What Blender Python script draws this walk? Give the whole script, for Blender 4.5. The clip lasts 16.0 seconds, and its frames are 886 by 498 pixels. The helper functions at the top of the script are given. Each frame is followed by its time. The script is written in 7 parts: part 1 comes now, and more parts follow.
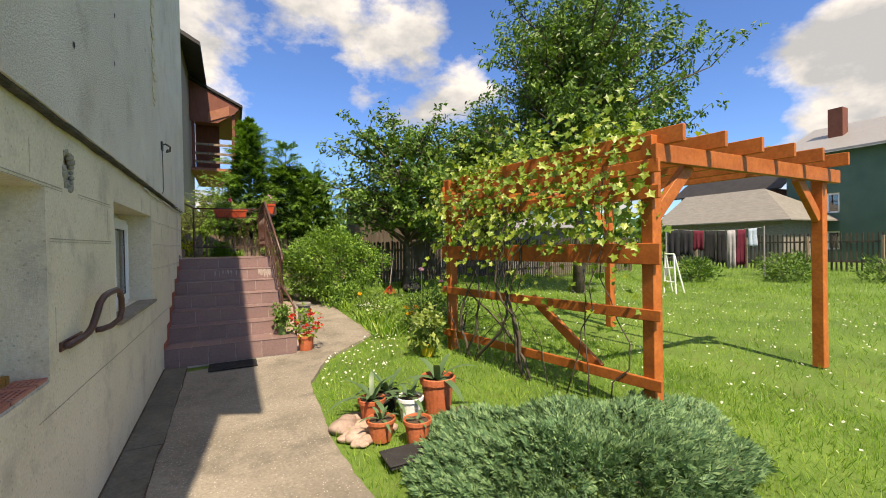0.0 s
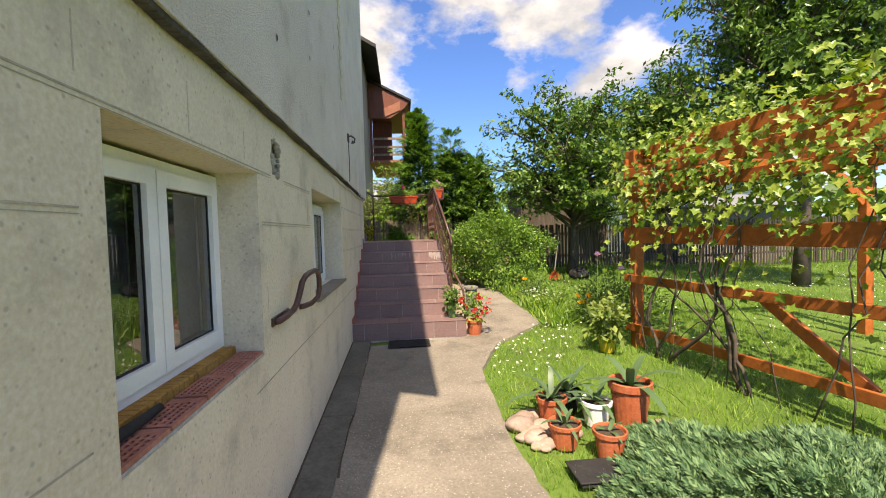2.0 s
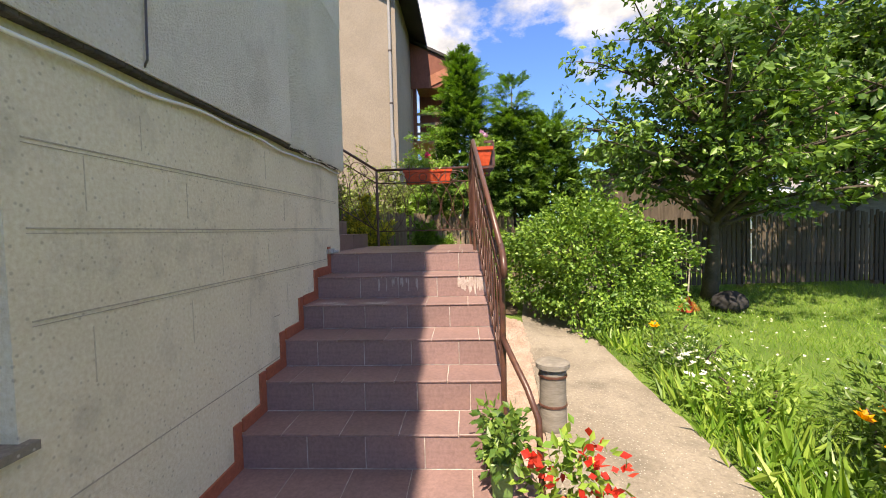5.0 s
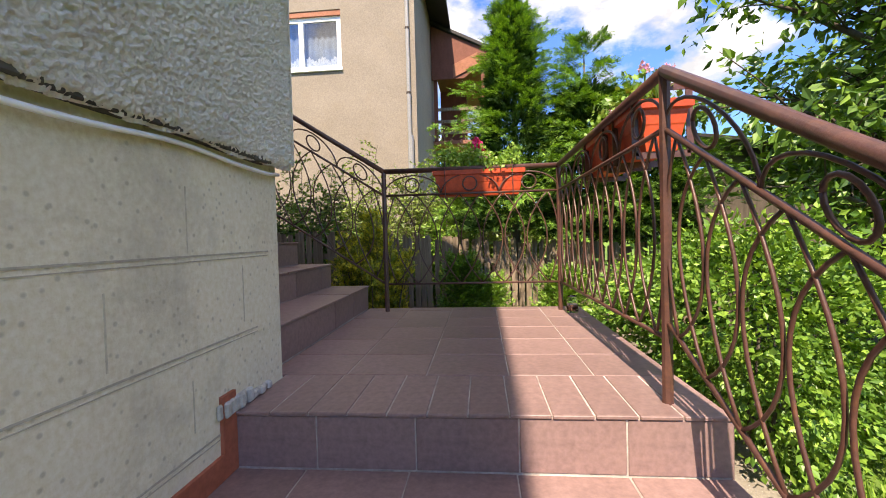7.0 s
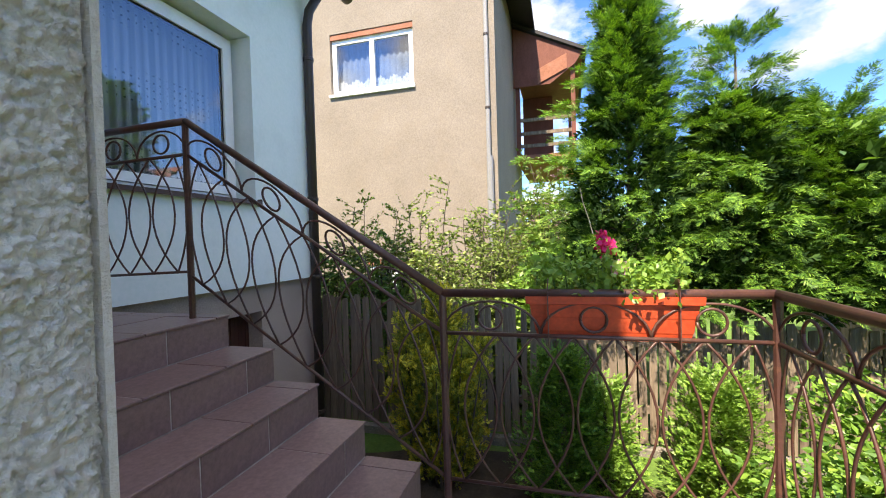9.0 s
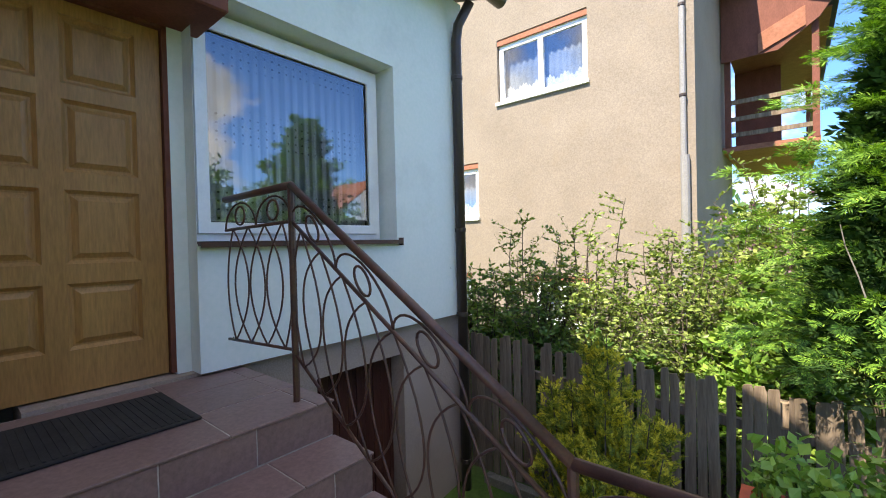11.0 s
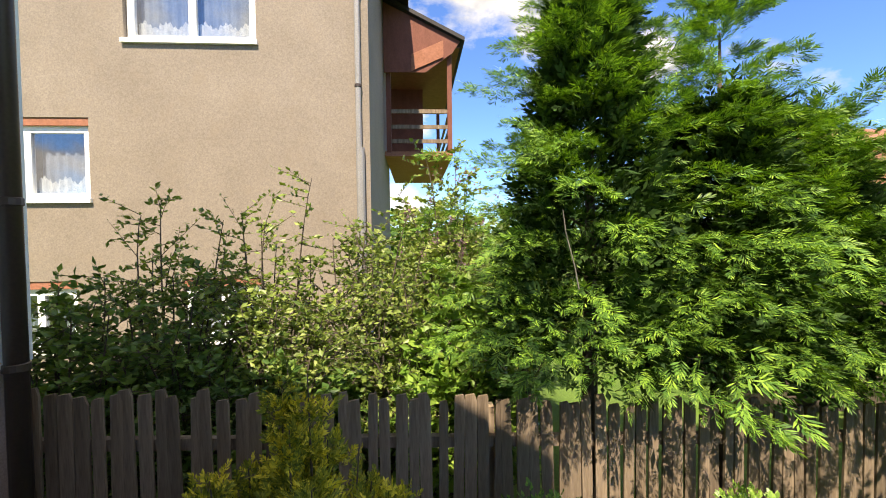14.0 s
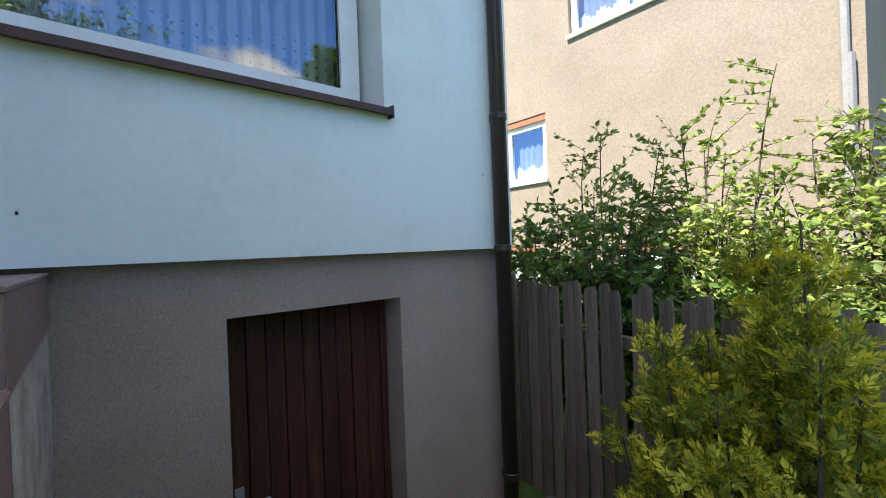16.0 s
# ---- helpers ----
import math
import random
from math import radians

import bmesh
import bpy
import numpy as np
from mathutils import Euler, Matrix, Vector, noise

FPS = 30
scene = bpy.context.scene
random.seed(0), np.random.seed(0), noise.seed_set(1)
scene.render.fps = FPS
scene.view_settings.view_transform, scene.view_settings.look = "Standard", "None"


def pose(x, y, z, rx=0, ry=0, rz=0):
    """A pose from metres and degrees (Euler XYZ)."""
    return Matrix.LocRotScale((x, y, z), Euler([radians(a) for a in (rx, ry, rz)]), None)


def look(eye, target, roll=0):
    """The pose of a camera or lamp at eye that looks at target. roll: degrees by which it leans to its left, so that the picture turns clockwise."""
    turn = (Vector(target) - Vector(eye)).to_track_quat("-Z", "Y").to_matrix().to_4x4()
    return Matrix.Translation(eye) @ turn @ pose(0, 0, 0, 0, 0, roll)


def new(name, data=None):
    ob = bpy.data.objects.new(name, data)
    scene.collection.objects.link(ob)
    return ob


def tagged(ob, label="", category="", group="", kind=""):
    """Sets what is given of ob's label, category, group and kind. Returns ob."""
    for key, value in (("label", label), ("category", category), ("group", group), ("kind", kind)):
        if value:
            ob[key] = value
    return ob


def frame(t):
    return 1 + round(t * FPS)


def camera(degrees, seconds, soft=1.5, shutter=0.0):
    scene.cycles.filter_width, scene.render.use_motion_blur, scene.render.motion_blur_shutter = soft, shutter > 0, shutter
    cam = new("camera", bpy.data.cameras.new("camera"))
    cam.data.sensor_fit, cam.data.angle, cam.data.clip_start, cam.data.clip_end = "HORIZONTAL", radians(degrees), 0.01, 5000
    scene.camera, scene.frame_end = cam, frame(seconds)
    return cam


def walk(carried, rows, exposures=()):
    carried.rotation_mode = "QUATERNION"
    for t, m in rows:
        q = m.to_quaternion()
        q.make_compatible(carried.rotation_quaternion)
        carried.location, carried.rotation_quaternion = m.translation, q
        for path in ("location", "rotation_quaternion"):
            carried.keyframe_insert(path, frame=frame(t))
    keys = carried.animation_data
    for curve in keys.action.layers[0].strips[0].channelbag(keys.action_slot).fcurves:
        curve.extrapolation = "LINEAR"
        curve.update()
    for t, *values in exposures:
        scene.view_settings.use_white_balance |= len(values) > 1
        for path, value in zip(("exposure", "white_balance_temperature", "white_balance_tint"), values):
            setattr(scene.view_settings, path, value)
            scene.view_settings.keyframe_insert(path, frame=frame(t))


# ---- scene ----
cam = camera(92.8, 16.0, soft=1.0)
PATH = [
    (0, (0.796, -6.326, 1.384), (1.691, -4.537, 1.365), -1.1),
    (0.5, (0.791, -6.332, 1.374), (1.468, -4.45, 1.344), -1.0),
    (1, (0.725, -6.285, 1.351), (1.217, -4.348, 1.31), -1.2),
    (1.5, (0.67, -6.183, 1.339), (1.001, -4.212, 1.279), -1.4),
    (2, (0.729, -5.915, 1.369), (0.92, -3.926, 1.292), -1.6),
    (2.5, (0.863, -5.454, 1.323), (0.958, -3.458, 1.235), -1.6),
    (3, (0.979, -4.838, 1.294), (1.023, -2.841, 1.197), -1.6),
    (3.2, (0.981, -4.512, 1.331), (1.022, -2.515, 1.223), -1.4),
    (5.3, (1.284, -1.393, 1.439), (1.166, 0.602, 1.354), -1.5),
    (5.5, (1.242, -1.113, 1.457), (1.119, 0.881, 1.373), -1.6),
    (6, (1.107, -0.348, 1.467), (0.939, 1.643, 1.391), -2.2),
    (6.5, (0.922, 0.297, 1.539), (0.759, 2.289, 1.477), -1.2),
    (7, (0.793, 0.815, 1.756), (0.612, 2.806, 1.702), -1.5),
    (7.5, (0.704, 1.19, 1.964), (0.512, 3.18, 1.919), -1.6),
    (8, (0.653, 1.529, 2.11), (0.423, 3.515, 2.07), -1.6),
    (8.5, (0.609, 1.798, 2.29), (0.273, 3.769, 2.254), -1.4),
    (9, (0.613, 2.077, 2.469), (0.063, 3.999, 2.435), -1.7),
    (9.5, (0.564, 2.302, 2.672), (-0.291, 4.109, 2.644), -2.0),
    (10, (0.576, 2.474, 2.806), (-0.607, 4.087, 2.787), -1.9),
    (10.2, (0.575, 2.504, 2.877), (-0.715, 4.032, 2.852), -1.4),
    (12.3, (0.354, 3.158, 2.789), (-0.685, 4.866, 2.756), -1.5),
    (12.5, (0.275, 3.107, 2.818), (-0.554, 4.926, 2.763), -1.5),
    (13, (0.22, 3.381, 2.804), (-0.095, 5.355, 2.744), -1.0),
    (13.5, (0.108, 3.64, 2.821), (0.231, 5.636, 2.762), -0.6),
    (14, (0.03, 3.879, 2.779), (0.162, 5.873, 2.717), -0.7),
    (14.5, (-0.127, 4.119, 2.596), (-0.515, 6.08, 2.548), -1.2),
    (15, (-0.229, 4.158, 2.39), (-1.241, 5.883, 2.375), -2.1),
    (15.5, (-0.225, 4.111, 2.243), (-1.592, 5.571, 2.237), -2.0),
    (16, (-0.17, 4.103, 2.138), (-1.7, 5.39, 2.131), -2.1),
]
EXPOSURES = [(0, 1.8, 8400, 12), (3.0, 2.15, 8200, 15), (5.5, 2.25, 8100, 15), (8.0, 2.55, 7700, 13), (10.0, 2.68, 7350, 11), (12.5, 2.72, 7400, 11), (14.0, 2.28, 8200, 12), (15.0, 2.58, 7400, 9), (16.0, 2.82, 7000, 8)]
walk(cam, [(t, look(eye, target, roll)) for t, eye, target, roll in PATH], EXPOSURES)

# ---- world, sun, exposure ----
SUN_DIR = Vector((0.0975, 0.80, -1.12)).normalized()  # the way the light travels
world = bpy.data.worlds.new("world")
scene.world = world
world.use_nodes = True
wt = world.node_tree
wt.nodes.clear()
w_out = wt.nodes.new("ShaderNodeOutputWorld")
w_bg = wt.nodes.new("ShaderNodeBackground")
w_sky = wt.nodes.new("ShaderNodeTexSky")
w_sky.sky_type = "NISHITA"
w_sky.sun_disc = False
w_sky.sun_elevation = math.asin(-SUN_DIR.z)
w_sky.sun_rotation = math.atan2(-SUN_DIR.x, -SUN_DIR.y)
w_sky.air_density, w_sky.dust_density, w_sky.ozone_density = 1.0, 0.2, 3.5
w_co = wt.nodes.new("ShaderNodeTexCoord")
# cumulus: noise on the sky's dome, lifted in banks and thinned between them
w_map = wt.nodes.new("ShaderNodeMapping"); w_map.inputs["Location"].default_value = (1.9, 0.35, 0.4); w_map.inputs["Scale"].default_value = (1.0, 1.0, 1.7)
wt.links.new(w_co.outputs["Generated"], w_map.inputs[0])
w_n = wt.nodes.new("ShaderNodeTexNoise")
w_n.inputs["Scale"].default_value, w_n.inputs["Detail"].default_value, w_n.inputs["Roughness"].default_value = 3.4, 10, 0.57
wt.links.new(w_map.outputs[0], w_n.inputs["Vector"])
w_sum = w_n.outputs[0]
# last three banks lie out of view; the overhead one is added fill light
for yaw, el, wide, lift in ((-8, 29, 0.95, 0.10), (-22, 21, 0.975, 0.12), (-69, 15, 0.975, 0.10), (-44, 16, 0.988, 0.09), (-52, 28, 0.94, -0.14), (-10, 8, 0.975, -0.14), (-28, 33, 0.985, -0.06), (0, 90, 0.55, 0.13), (-130, 35, 0.75, 0.06), (130, 35, 0.75, 0.06)):
    w_dot = wt.nodes.new("ShaderNodeVectorMath"); w_dot.operation = "DOT_PRODUCT"
    w_dot.inputs[1].default_value = (-math.sin(radians(yaw)) * math.cos(radians(el)), math.cos(radians(yaw)) * math.cos(radians(el)), math.sin(radians(el)))
    wt.links.new(w_co.outputs["Generated"], w_dot.inputs[0])
    w_mr = wt.nodes.new("ShaderNodeMapRange"); w_mr.interpolation_type = "SMOOTHSTEP"
    w_mr.inputs["From Min"].default_value, w_mr.inputs["From Max"].default_value, w_mr.inputs["To Max"].default_value = wide, 1.0, lift
    wt.links.new(w_dot.outputs["Value"], w_mr.inputs["Value"])
    w_add = wt.nodes.new("ShaderNodeMath"); w_add.operation = "ADD"
    wt.links.new(w_sum, w_add.inputs[0]); wt.links.new(w_mr.outputs[0], w_add.inputs[1])
    w_sum = w_add.outputs[0]
w_r = wt.nodes.new("ShaderNodeValToRGB")
w_r.color_ramp.elements[0].position, w_r.color_ramp.elements[1].position = 0.53, 0.63
wt.links.new(w_sum, w_r.inputs[0])
w_n2 = wt.nodes.new("ShaderNodeTexNoise")
w_n2.inputs["Scale"].default_value, w_n2.inputs["Detail"].default_value, w_n2.inputs["Roughness"].default_value = 5.5, 8, 0.55
wt.links.new(w_map.outputs[0], w_n2.inputs["Vector"])
w_c = wt.nodes.new("ShaderNodeValToRGB")
w_c.color_ramp.elements[0].position, w_c.color_ramp.elements[1].position = 0.42, 0.60
w_c.color_ramp.elements[0].color, w_c.color_ramp.elements[1].color = (1.05, 1.17, 1.38, 1), (2.0, 2.06, 2.2, 1)
wt.links.new(w_n2.outputs[0], w_c.inputs[0])
w_mix = wt.nodes.new("ShaderNodeMix"); w_mix.data_type = "RGBA"
wt.links.new(w_r.outputs[0], w_mix.inputs["Factor"])
w_tint = wt.nodes.new("ShaderNodeMix"); w_tint.data_type, w_tint.blend_type = "RGBA", "MULTIPLY"
w_tint.inputs["Factor"].default_value, w_tint.inputs["B"].default_value = 1.0, (0.18, 0.285, 0.46, 1)
wt.links.new(w_sky.outputs[0], w_tint.inputs["A"])
wt.links.new(w_tint.outputs["Result"], w_mix.inputs["A"]); wt.links.new(w_c.outputs[0], w_mix.inputs["B"])
wt.links.new(w_mix.outputs["Result"], w_bg.inputs[0])
w_bg.inputs[1].default_value = 0.15
wt.links.new(w_bg.outputs[0], w_out.inputs[0])

sun = new("sun", bpy.data.lights.new("sun", "SUN"))
sun.data.energy, sun.data.angle, sun.data.color = 2.1, radians(0.5), (1.0, 0.95, 0.86)
sun.matrix_world = look((0, 0, 30), Vector((0, 0, 30)) + SUN_DIR)

# ---- materials ----
def nodes_of(name):
    m = bpy.data.materials.new(name)
    m.use_nodes = True
    nt = m.node_tree
    return m, nt, nt.nodes["Principled BSDF"]


def noise_node(nt, co, scale, detail=4, rough=0.55, stretch=None):
    n = nt.nodes.new("ShaderNodeTexNoise")
    n.inputs["Scale"].default_value, n.inputs["Detail"].default_value, n.inputs["Roughness"].default_value = scale, detail, rough
    if stretch:
        mp = nt.nodes.new("ShaderNodeMapping")
        mp.inputs["Scale"].default_value = stretch
        nt.links.new(co, mp.inputs[0])
        co = mp.outputs[0]
    nt.links.new(co, n.inputs["Vector"])
    return n.outputs[0]


def ramp(nt, fac, c0, c1, p0=0.3, p1=0.7):
    r = nt.nodes.new("ShaderNodeValToRGB")
    r.color_ramp.elements[0].position, r.color_ramp.elements[1].position = p0, p1
    r.color_ramp.elements[0].color, r.color_ramp.elements[1].color = (*c0, 1), (*c1, 1)
    nt.links.new(fac, r.inputs[0])
    return r.outputs[0]


def mixc(nt, fac, a, b, mode="MIX"):
    m = nt.nodes.new("ShaderNodeMix")
    m.data_type, m.blend_type = "RGBA", mode
    for s, v in (("Factor", fac), ("A", a), ("B", b)):
        if isinstance(v, (int, float)):
            m.inputs[s].default_value = v
        elif isinstance(v, tuple):
            m.inputs[s].default_value = (*v, 1)
        else:
            nt.links.new(v, m.inputs[s])
    return m.outputs["Result"]


def surf(name, c0, c1, big=1.5, fine=30, rough=0.8, bump=0.2, bscale=60, dist=0.004, metal=0.0, stain=None, stain_amt=0.5,
         stretch=None, vary=0.0, spots=None, spec=0.3):
    """Two scales of variation, an optional stain colour, a fine bump and a random shade for each object."""
    m, nt, b = nodes_of(name)
    co = nt.nodes.new("ShaderNodeTexCoord").outputs["Object"]
    col = ramp(nt, noise_node(nt, co, big, 5, 0.6, stretch), c0, c1)
    fine_n = noise_node(nt, co, fine, 4, 0.6, stretch)
    col = mixc(nt, 0.35, col, ramp(nt, fine_n, (0.25, 0.25, 0.25), (0.78, 0.78, 0.78)), "OVERLAY")
    if stain:
        col = mixc(nt, ramp(nt, noise_node(nt, co, big * 2.3, 7, 0.7, stretch), (0, 0, 0), (stain_amt,) * 3, 0.52, 0.75), col, stain)
    if spots:
        v = nt.nodes.new("ShaderNodeTexVoronoi")
        v.inputs["Scale"].default_value = spots[0]
        nt.links.new(co, v.inputs["Vector"])
        col = mixc(nt, ramp(nt, v.outputs["Distance"], (spots[2],) * 3, (0, 0, 0), 0.10, 0.22), col, spots[1])
    if vary:
        oi = nt.nodes.new("ShaderNodeObjectInfo")
        col = mixc(nt, 1.0, col, ramp(nt, oi.outputs["Random"], (1 - vary,) * 3, (1 + vary,) * 3, 0, 1), "MULTIPLY")
    nt.links.new(col, b.inputs["Base Color"])
    b.inputs["Roughness"].default_value, b.inputs["Metallic"].default_value = rough, metal
    b.inputs["Specular IOR Level"].default_value = spec
    if bump:
        bp = nt.nodes.new("ShaderNodeBump")
        bp.inputs["Strength"].default_value, bp.inputs["Distance"].default_value = bump, dist
        nt.links.new(noise_node(nt, co, bscale, 5, 0.65, stretch), bp.inputs["Height"])
        nt.links.new(bp.outputs[0], b.inputs["Normal"])
    return m


def leafy(name, c0, c1, c2, rough=0.42, trans=0.24, spec=0.45):
    """Foliage: each leaf has its own shade, and light passes through it."""
    m, nt, b = nodes_of(name)
    g = nt.nodes.new("ShaderNodeNewGeometry")
    r = nt.nodes.new("ShaderNodeValToRGB")
    r.color_ramp.elements.new(0.5)
    for e, c in zip(r.color_ramp.elements, (c0, c1, c2)):
        e.color = (*c, 1)
    nt.links.new(g.outputs["Random Per Island"], r.inputs[0])
    co = nt.nodes.new("ShaderNodeTexCoord").outputs["Object"]
    col = mixc(nt, 0.3, r.outputs[0], ramp(nt, noise_node(nt, co, 1.3, 3), (0.25, 0.28, 0.2), (0.8, 0.8, 0.7)), "OVERLAY")
    nt.links.new(col, b.inputs["Base Color"])
    b.inputs["Roughness"].default_value, b.inputs["Specular IOR Level"].default_value = rough, spec
    t = nt.nodes.new("ShaderNodeBsdfTranslucent")
    nt.links.new(mixc(nt, 1.0, col, (1.25, 1.35, 0.5), "MULTIPLY"), t.inputs[0])
    mx = nt.nodes.new("ShaderNodeMixShader")
    mx.inputs[0].default_value = trans
    nt.links.new(b.outputs[0], mx.inputs[1]); nt.links.new(t.outputs[0], mx.inputs[2])
    nt.links.new(mx.outputs[0], nt.nodes["Material Output"].inputs[0])
    return m


def plain(name, c, rough=0.5, metal=0.0, spec=0.5):
    return surf(name, tuple(v * 0.92 for v in c), tuple(v * 1.06 for v in c), 4, 60, rough, 0.05, 120, 0.001, metal, spec=spec)


M_RENDER = surf("scored_render", (0.64, 0.565, 0.425), (0.75, 0.675, 0.52), 1.1, 60, 0.9, 0.7, 130, 0.005, stain=(0.36, 0.32, 0.25), stain_amt=0.75, spots=(30, (0.30, 0.26, 0.20), 0.5))
# near-black colour in place of the shade in the gap under the ledge
M_CREVICE_SHADE = surf("crevice_shade", (0.045, 0.042, 0.038), (0.11, 0.10, 0.09), 8, 60, 1.0, 0.6, 90)
M_JOINT = surf("render_joint", (0.24, 0.22, 0.18), (0.34, 0.32, 0.26), 3, 40, 0.95, 0.3, 90)
M_JOINTLINE = surf("scored_joint", (0.33, 0.29, 0.23), (0.45, 0.40, 0.32), 3, 40, 0.95, 0.3, 90)
M_UPJOINT = surf("faint_joint", (0.44, 0.39, 0.30), (0.54, 0.48, 0.37), 3, 40, 0.95, 0.3, 90)
M_ROUGH = surf("beige_roughcast", (0.68, 0.63, 0.54), (0.82, 0.77, 0.68), 0.9, 70, 0.95, 1.0, 75, 0.02, stain=(0.42, 0.37, 0.29), stain_amt=0.6, spots=(60, (0.36, 0.32, 0.25), 0.5))
M_DASH = surf("pebbledash", (0.66, 0.61, 0.53), (0.80, 0.75, 0.67), 1.0, 80, 0.95, 1.0, 210, 0.008, stain=(0.52, 0.49, 0.44), stain_amt=0.35)
M_WHITEWALL = surf("white_render", (0.80, 0.87, 0.85), (0.86, 0.92, 0.90), 0.7, 30, 0.85, 0.25, 70, 0.003, stain=(0.6, 0.64, 0.62), stain_amt=0.4)
M_PLINTH = surf("brown_plinth", (0.34, 0.265, 0.225), (0.43, 0.345, 0.30), 1.5, 90, 0.9, 0.6, 160, 0.004)
M_NEIGH = surf("sand_render", (0.225, 0.188, 0.152), (0.275, 0.232, 0.19), 0.8, 40, 0.9, 0.3, 60, 0.006, stain=(0.25, 0.20, 0.15), stain_amt=0.6)
M_CONC = surf("concrete_path", (0.18, 0.155, 0.125), (0.30, 0.262, 0.215), 1.3, 45, 0.92, 0.7, 70, 0.008, stain=(0.10, 0.09, 0.075), stain_amt=0.75, spots=(38, (0.52, 0.48, 0.42), 0.8))
M_STRIP = surf("mossy_concrete", (0.085, 0.08, 0.065), (0.19, 0.175, 0.145), 2.2, 40, 0.95, 0.7, 60, 0.008, stain=(0.06, 0.065, 0.045), stain_amt=0.7)
M_TILE = surf("stair_tile", (0.205, 0.13, 0.122), (0.26, 0.165, 0.155), 2.2, 50, 0.42, 0.12, 70, 0.002, stain=(0.28, 0.18, 0.155), stain_amt=0.45, vary=0.09, spec=0.4)
M_GROUT = surf("pale_grout", (0.26, 0.22, 0.20), (0.56, 0.51, 0.47), 6, 60, 0.95, 0.3, 90)
M_BRICKSILL = surf("hollow_brick", (0.33, 0.125, 0.085), (0.46, 0.20, 0.15), 6, 50, 0.9, 0.4, 90, stain=(0.42, 0.36, 0.31), stain_amt=0.5)
M_FOAM = surf("mounting_foam", (0.30, 0.15, 0.03), (0.46, 0.26, 0.07), 9, 60, 0.85, 0.8, 60, 0.01, stain=(0.12, 0.07, 0.03), stain_amt=0.8)
M_SKIRT = surf("red_skirting", (0.30, 0.085, 0.05), (0.36, 0.11, 0.065), 4, 50, 0.6, 0.1, 80)
M_RAIL = surf("brown_painted_iron", (0.06, 0.027, 0.021), (0.105, 0.046, 0.035), 8, 90, 0.38, 0.25, 160, 0.002, stain=(0.20, 0.085, 0.04), stain_amt=0.6, spec=0.5)
M_PVC = plain("white_plastic_frame", (0.87, 0.88, 0.89), 0.3)
M_DARKPIPE = plain("dark_brown_gutter", (0.05, 0.034, 0.028), 0.4)
M_GREYPIPE = plain("grey_zinc_pipe", (0.30, 0.29, 0.28), 0.5, 0.2)
M_OAK = surf("varnished_oak", (0.37, 0.18, 0.058), (0.49, 0.26, 0.09), 1.2, 14, 0.42, 0.15, 30, 0.002, stretch=(6, 6, 0.8), spec=0.45)
M_CELLAR = surf("dark_red_planks", (0.045, 0.014, 0.012), (0.085, 0.028, 0.02), 1.2, 14, 0.55, 0.3, 30, 0.003, stretch=(5, 5, 0.6), stain=(0.22, 0.10, 0.05), stain_amt=0.5)
M_PERG = surf("orange_stained_timber", (0.33, 0.085, 0.018), (0.46, 0.14, 0.035), 1.5, 10, 0.55, 0.25, 24, 0.003, stretch=(3, 3, 3), vary=0.12, stain=(0.24, 0.06, 0.015), stain_amt=0.5)
M_FENCE = surf("weathered_picket", (0.12, 0.085, 0.058), (0.30, 0.23, 0.165), 2.5, 18, 0.9, 0.5, 30, 0.005, stretch=(6, 6, 0.6), vary=0.28, stain=(0.06, 0.048, 0.037), stain_amt=0.7)
# Darker M_FENCE copy: painted tree shade; on shed and far fence plain dark wood.
M_FENCE_DK = surf("dark_and_shaded_picket", (0.052, 0.041, 0.031), (0.13, 0.104, 0.081), 2.5, 18, 0.9, 0.5, 30, 0.005, stretch=(6, 6, 0.6), vary=0.28, stain=(0.05, 0.04, 0.03), stain_amt=0.7)
M_BARK = surf("bark", (0.06, 0.048, 0.038), (0.13, 0.105, 0.085), 5, 30, 0.95, 0.8, 40, 0.01)
M_TERRA = surf("terracotta", (0.40, 0.10, 0.04), (0.52, 0.15, 0.07), 5, 40, 0.6, 0.1, 60)
M_SOIL = surf("soil", (0.05, 0.036, 0.025), (0.11, 0.08, 0.055), 4, 40, 1.0, 0.8, 60, 0.01)
M_LAWN = surf("lawn_ground", (0.065, 0.125, 0.022), (0.14, 0.225, 0.042), 0.8, 30, 1.0, 0.6, 40, 0.02, stain=(0.13, 0.11, 0.05), stain_amt=0.4)
M_GRASS = leafy("grass_blades", (0.085, 0.20, 0.025), (0.17, 0.32, 0.04), (0.33, 0.44, 0.09), 0.5, 0.35)
M_LEAF = leafy("shrub_leaf", (0.05, 0.11, 0.025), (0.095, 0.18, 0.035), (0.17, 0.26, 0.05))
M_LEAF_LT = leafy("light_leaf", (0.11, 0.22, 0.035), (0.18, 0.31, 0.05), (0.28, 0.40, 0.075))
M_LEAF_DK = leafy("tree_leaf", (0.035, 0.085, 0.018), (0.08, 0.165, 0.028), (0.18, 0.30, 0.05))
M_BUSH = leafy("bush_leaf", (0.055, 0.13, 0.022), (0.13, 0.25, 0.04), (0.26, 0.40, 0.065))
M_LEAF_GREY = leafy("hedge_leaf", (0.08, 0.13, 0.03), (0.17, 0.24, 0.05), (0.30, 0.36, 0.10))
M_CONIFER = leafy("cypress_spray", (0.04, 0.11, 0.022), (0.11, 0.23, 0.035), (0.26, 0.42, 0.06), 0.5, 0.22, 0.3)
M_YELLOW = leafy("golden_thuja_spray", (0.30, 0.30, 0.035), (0.62, 0.52, 0.06), (0.82, 0.68, 0.09), 0.6, 0.28, 0.2)
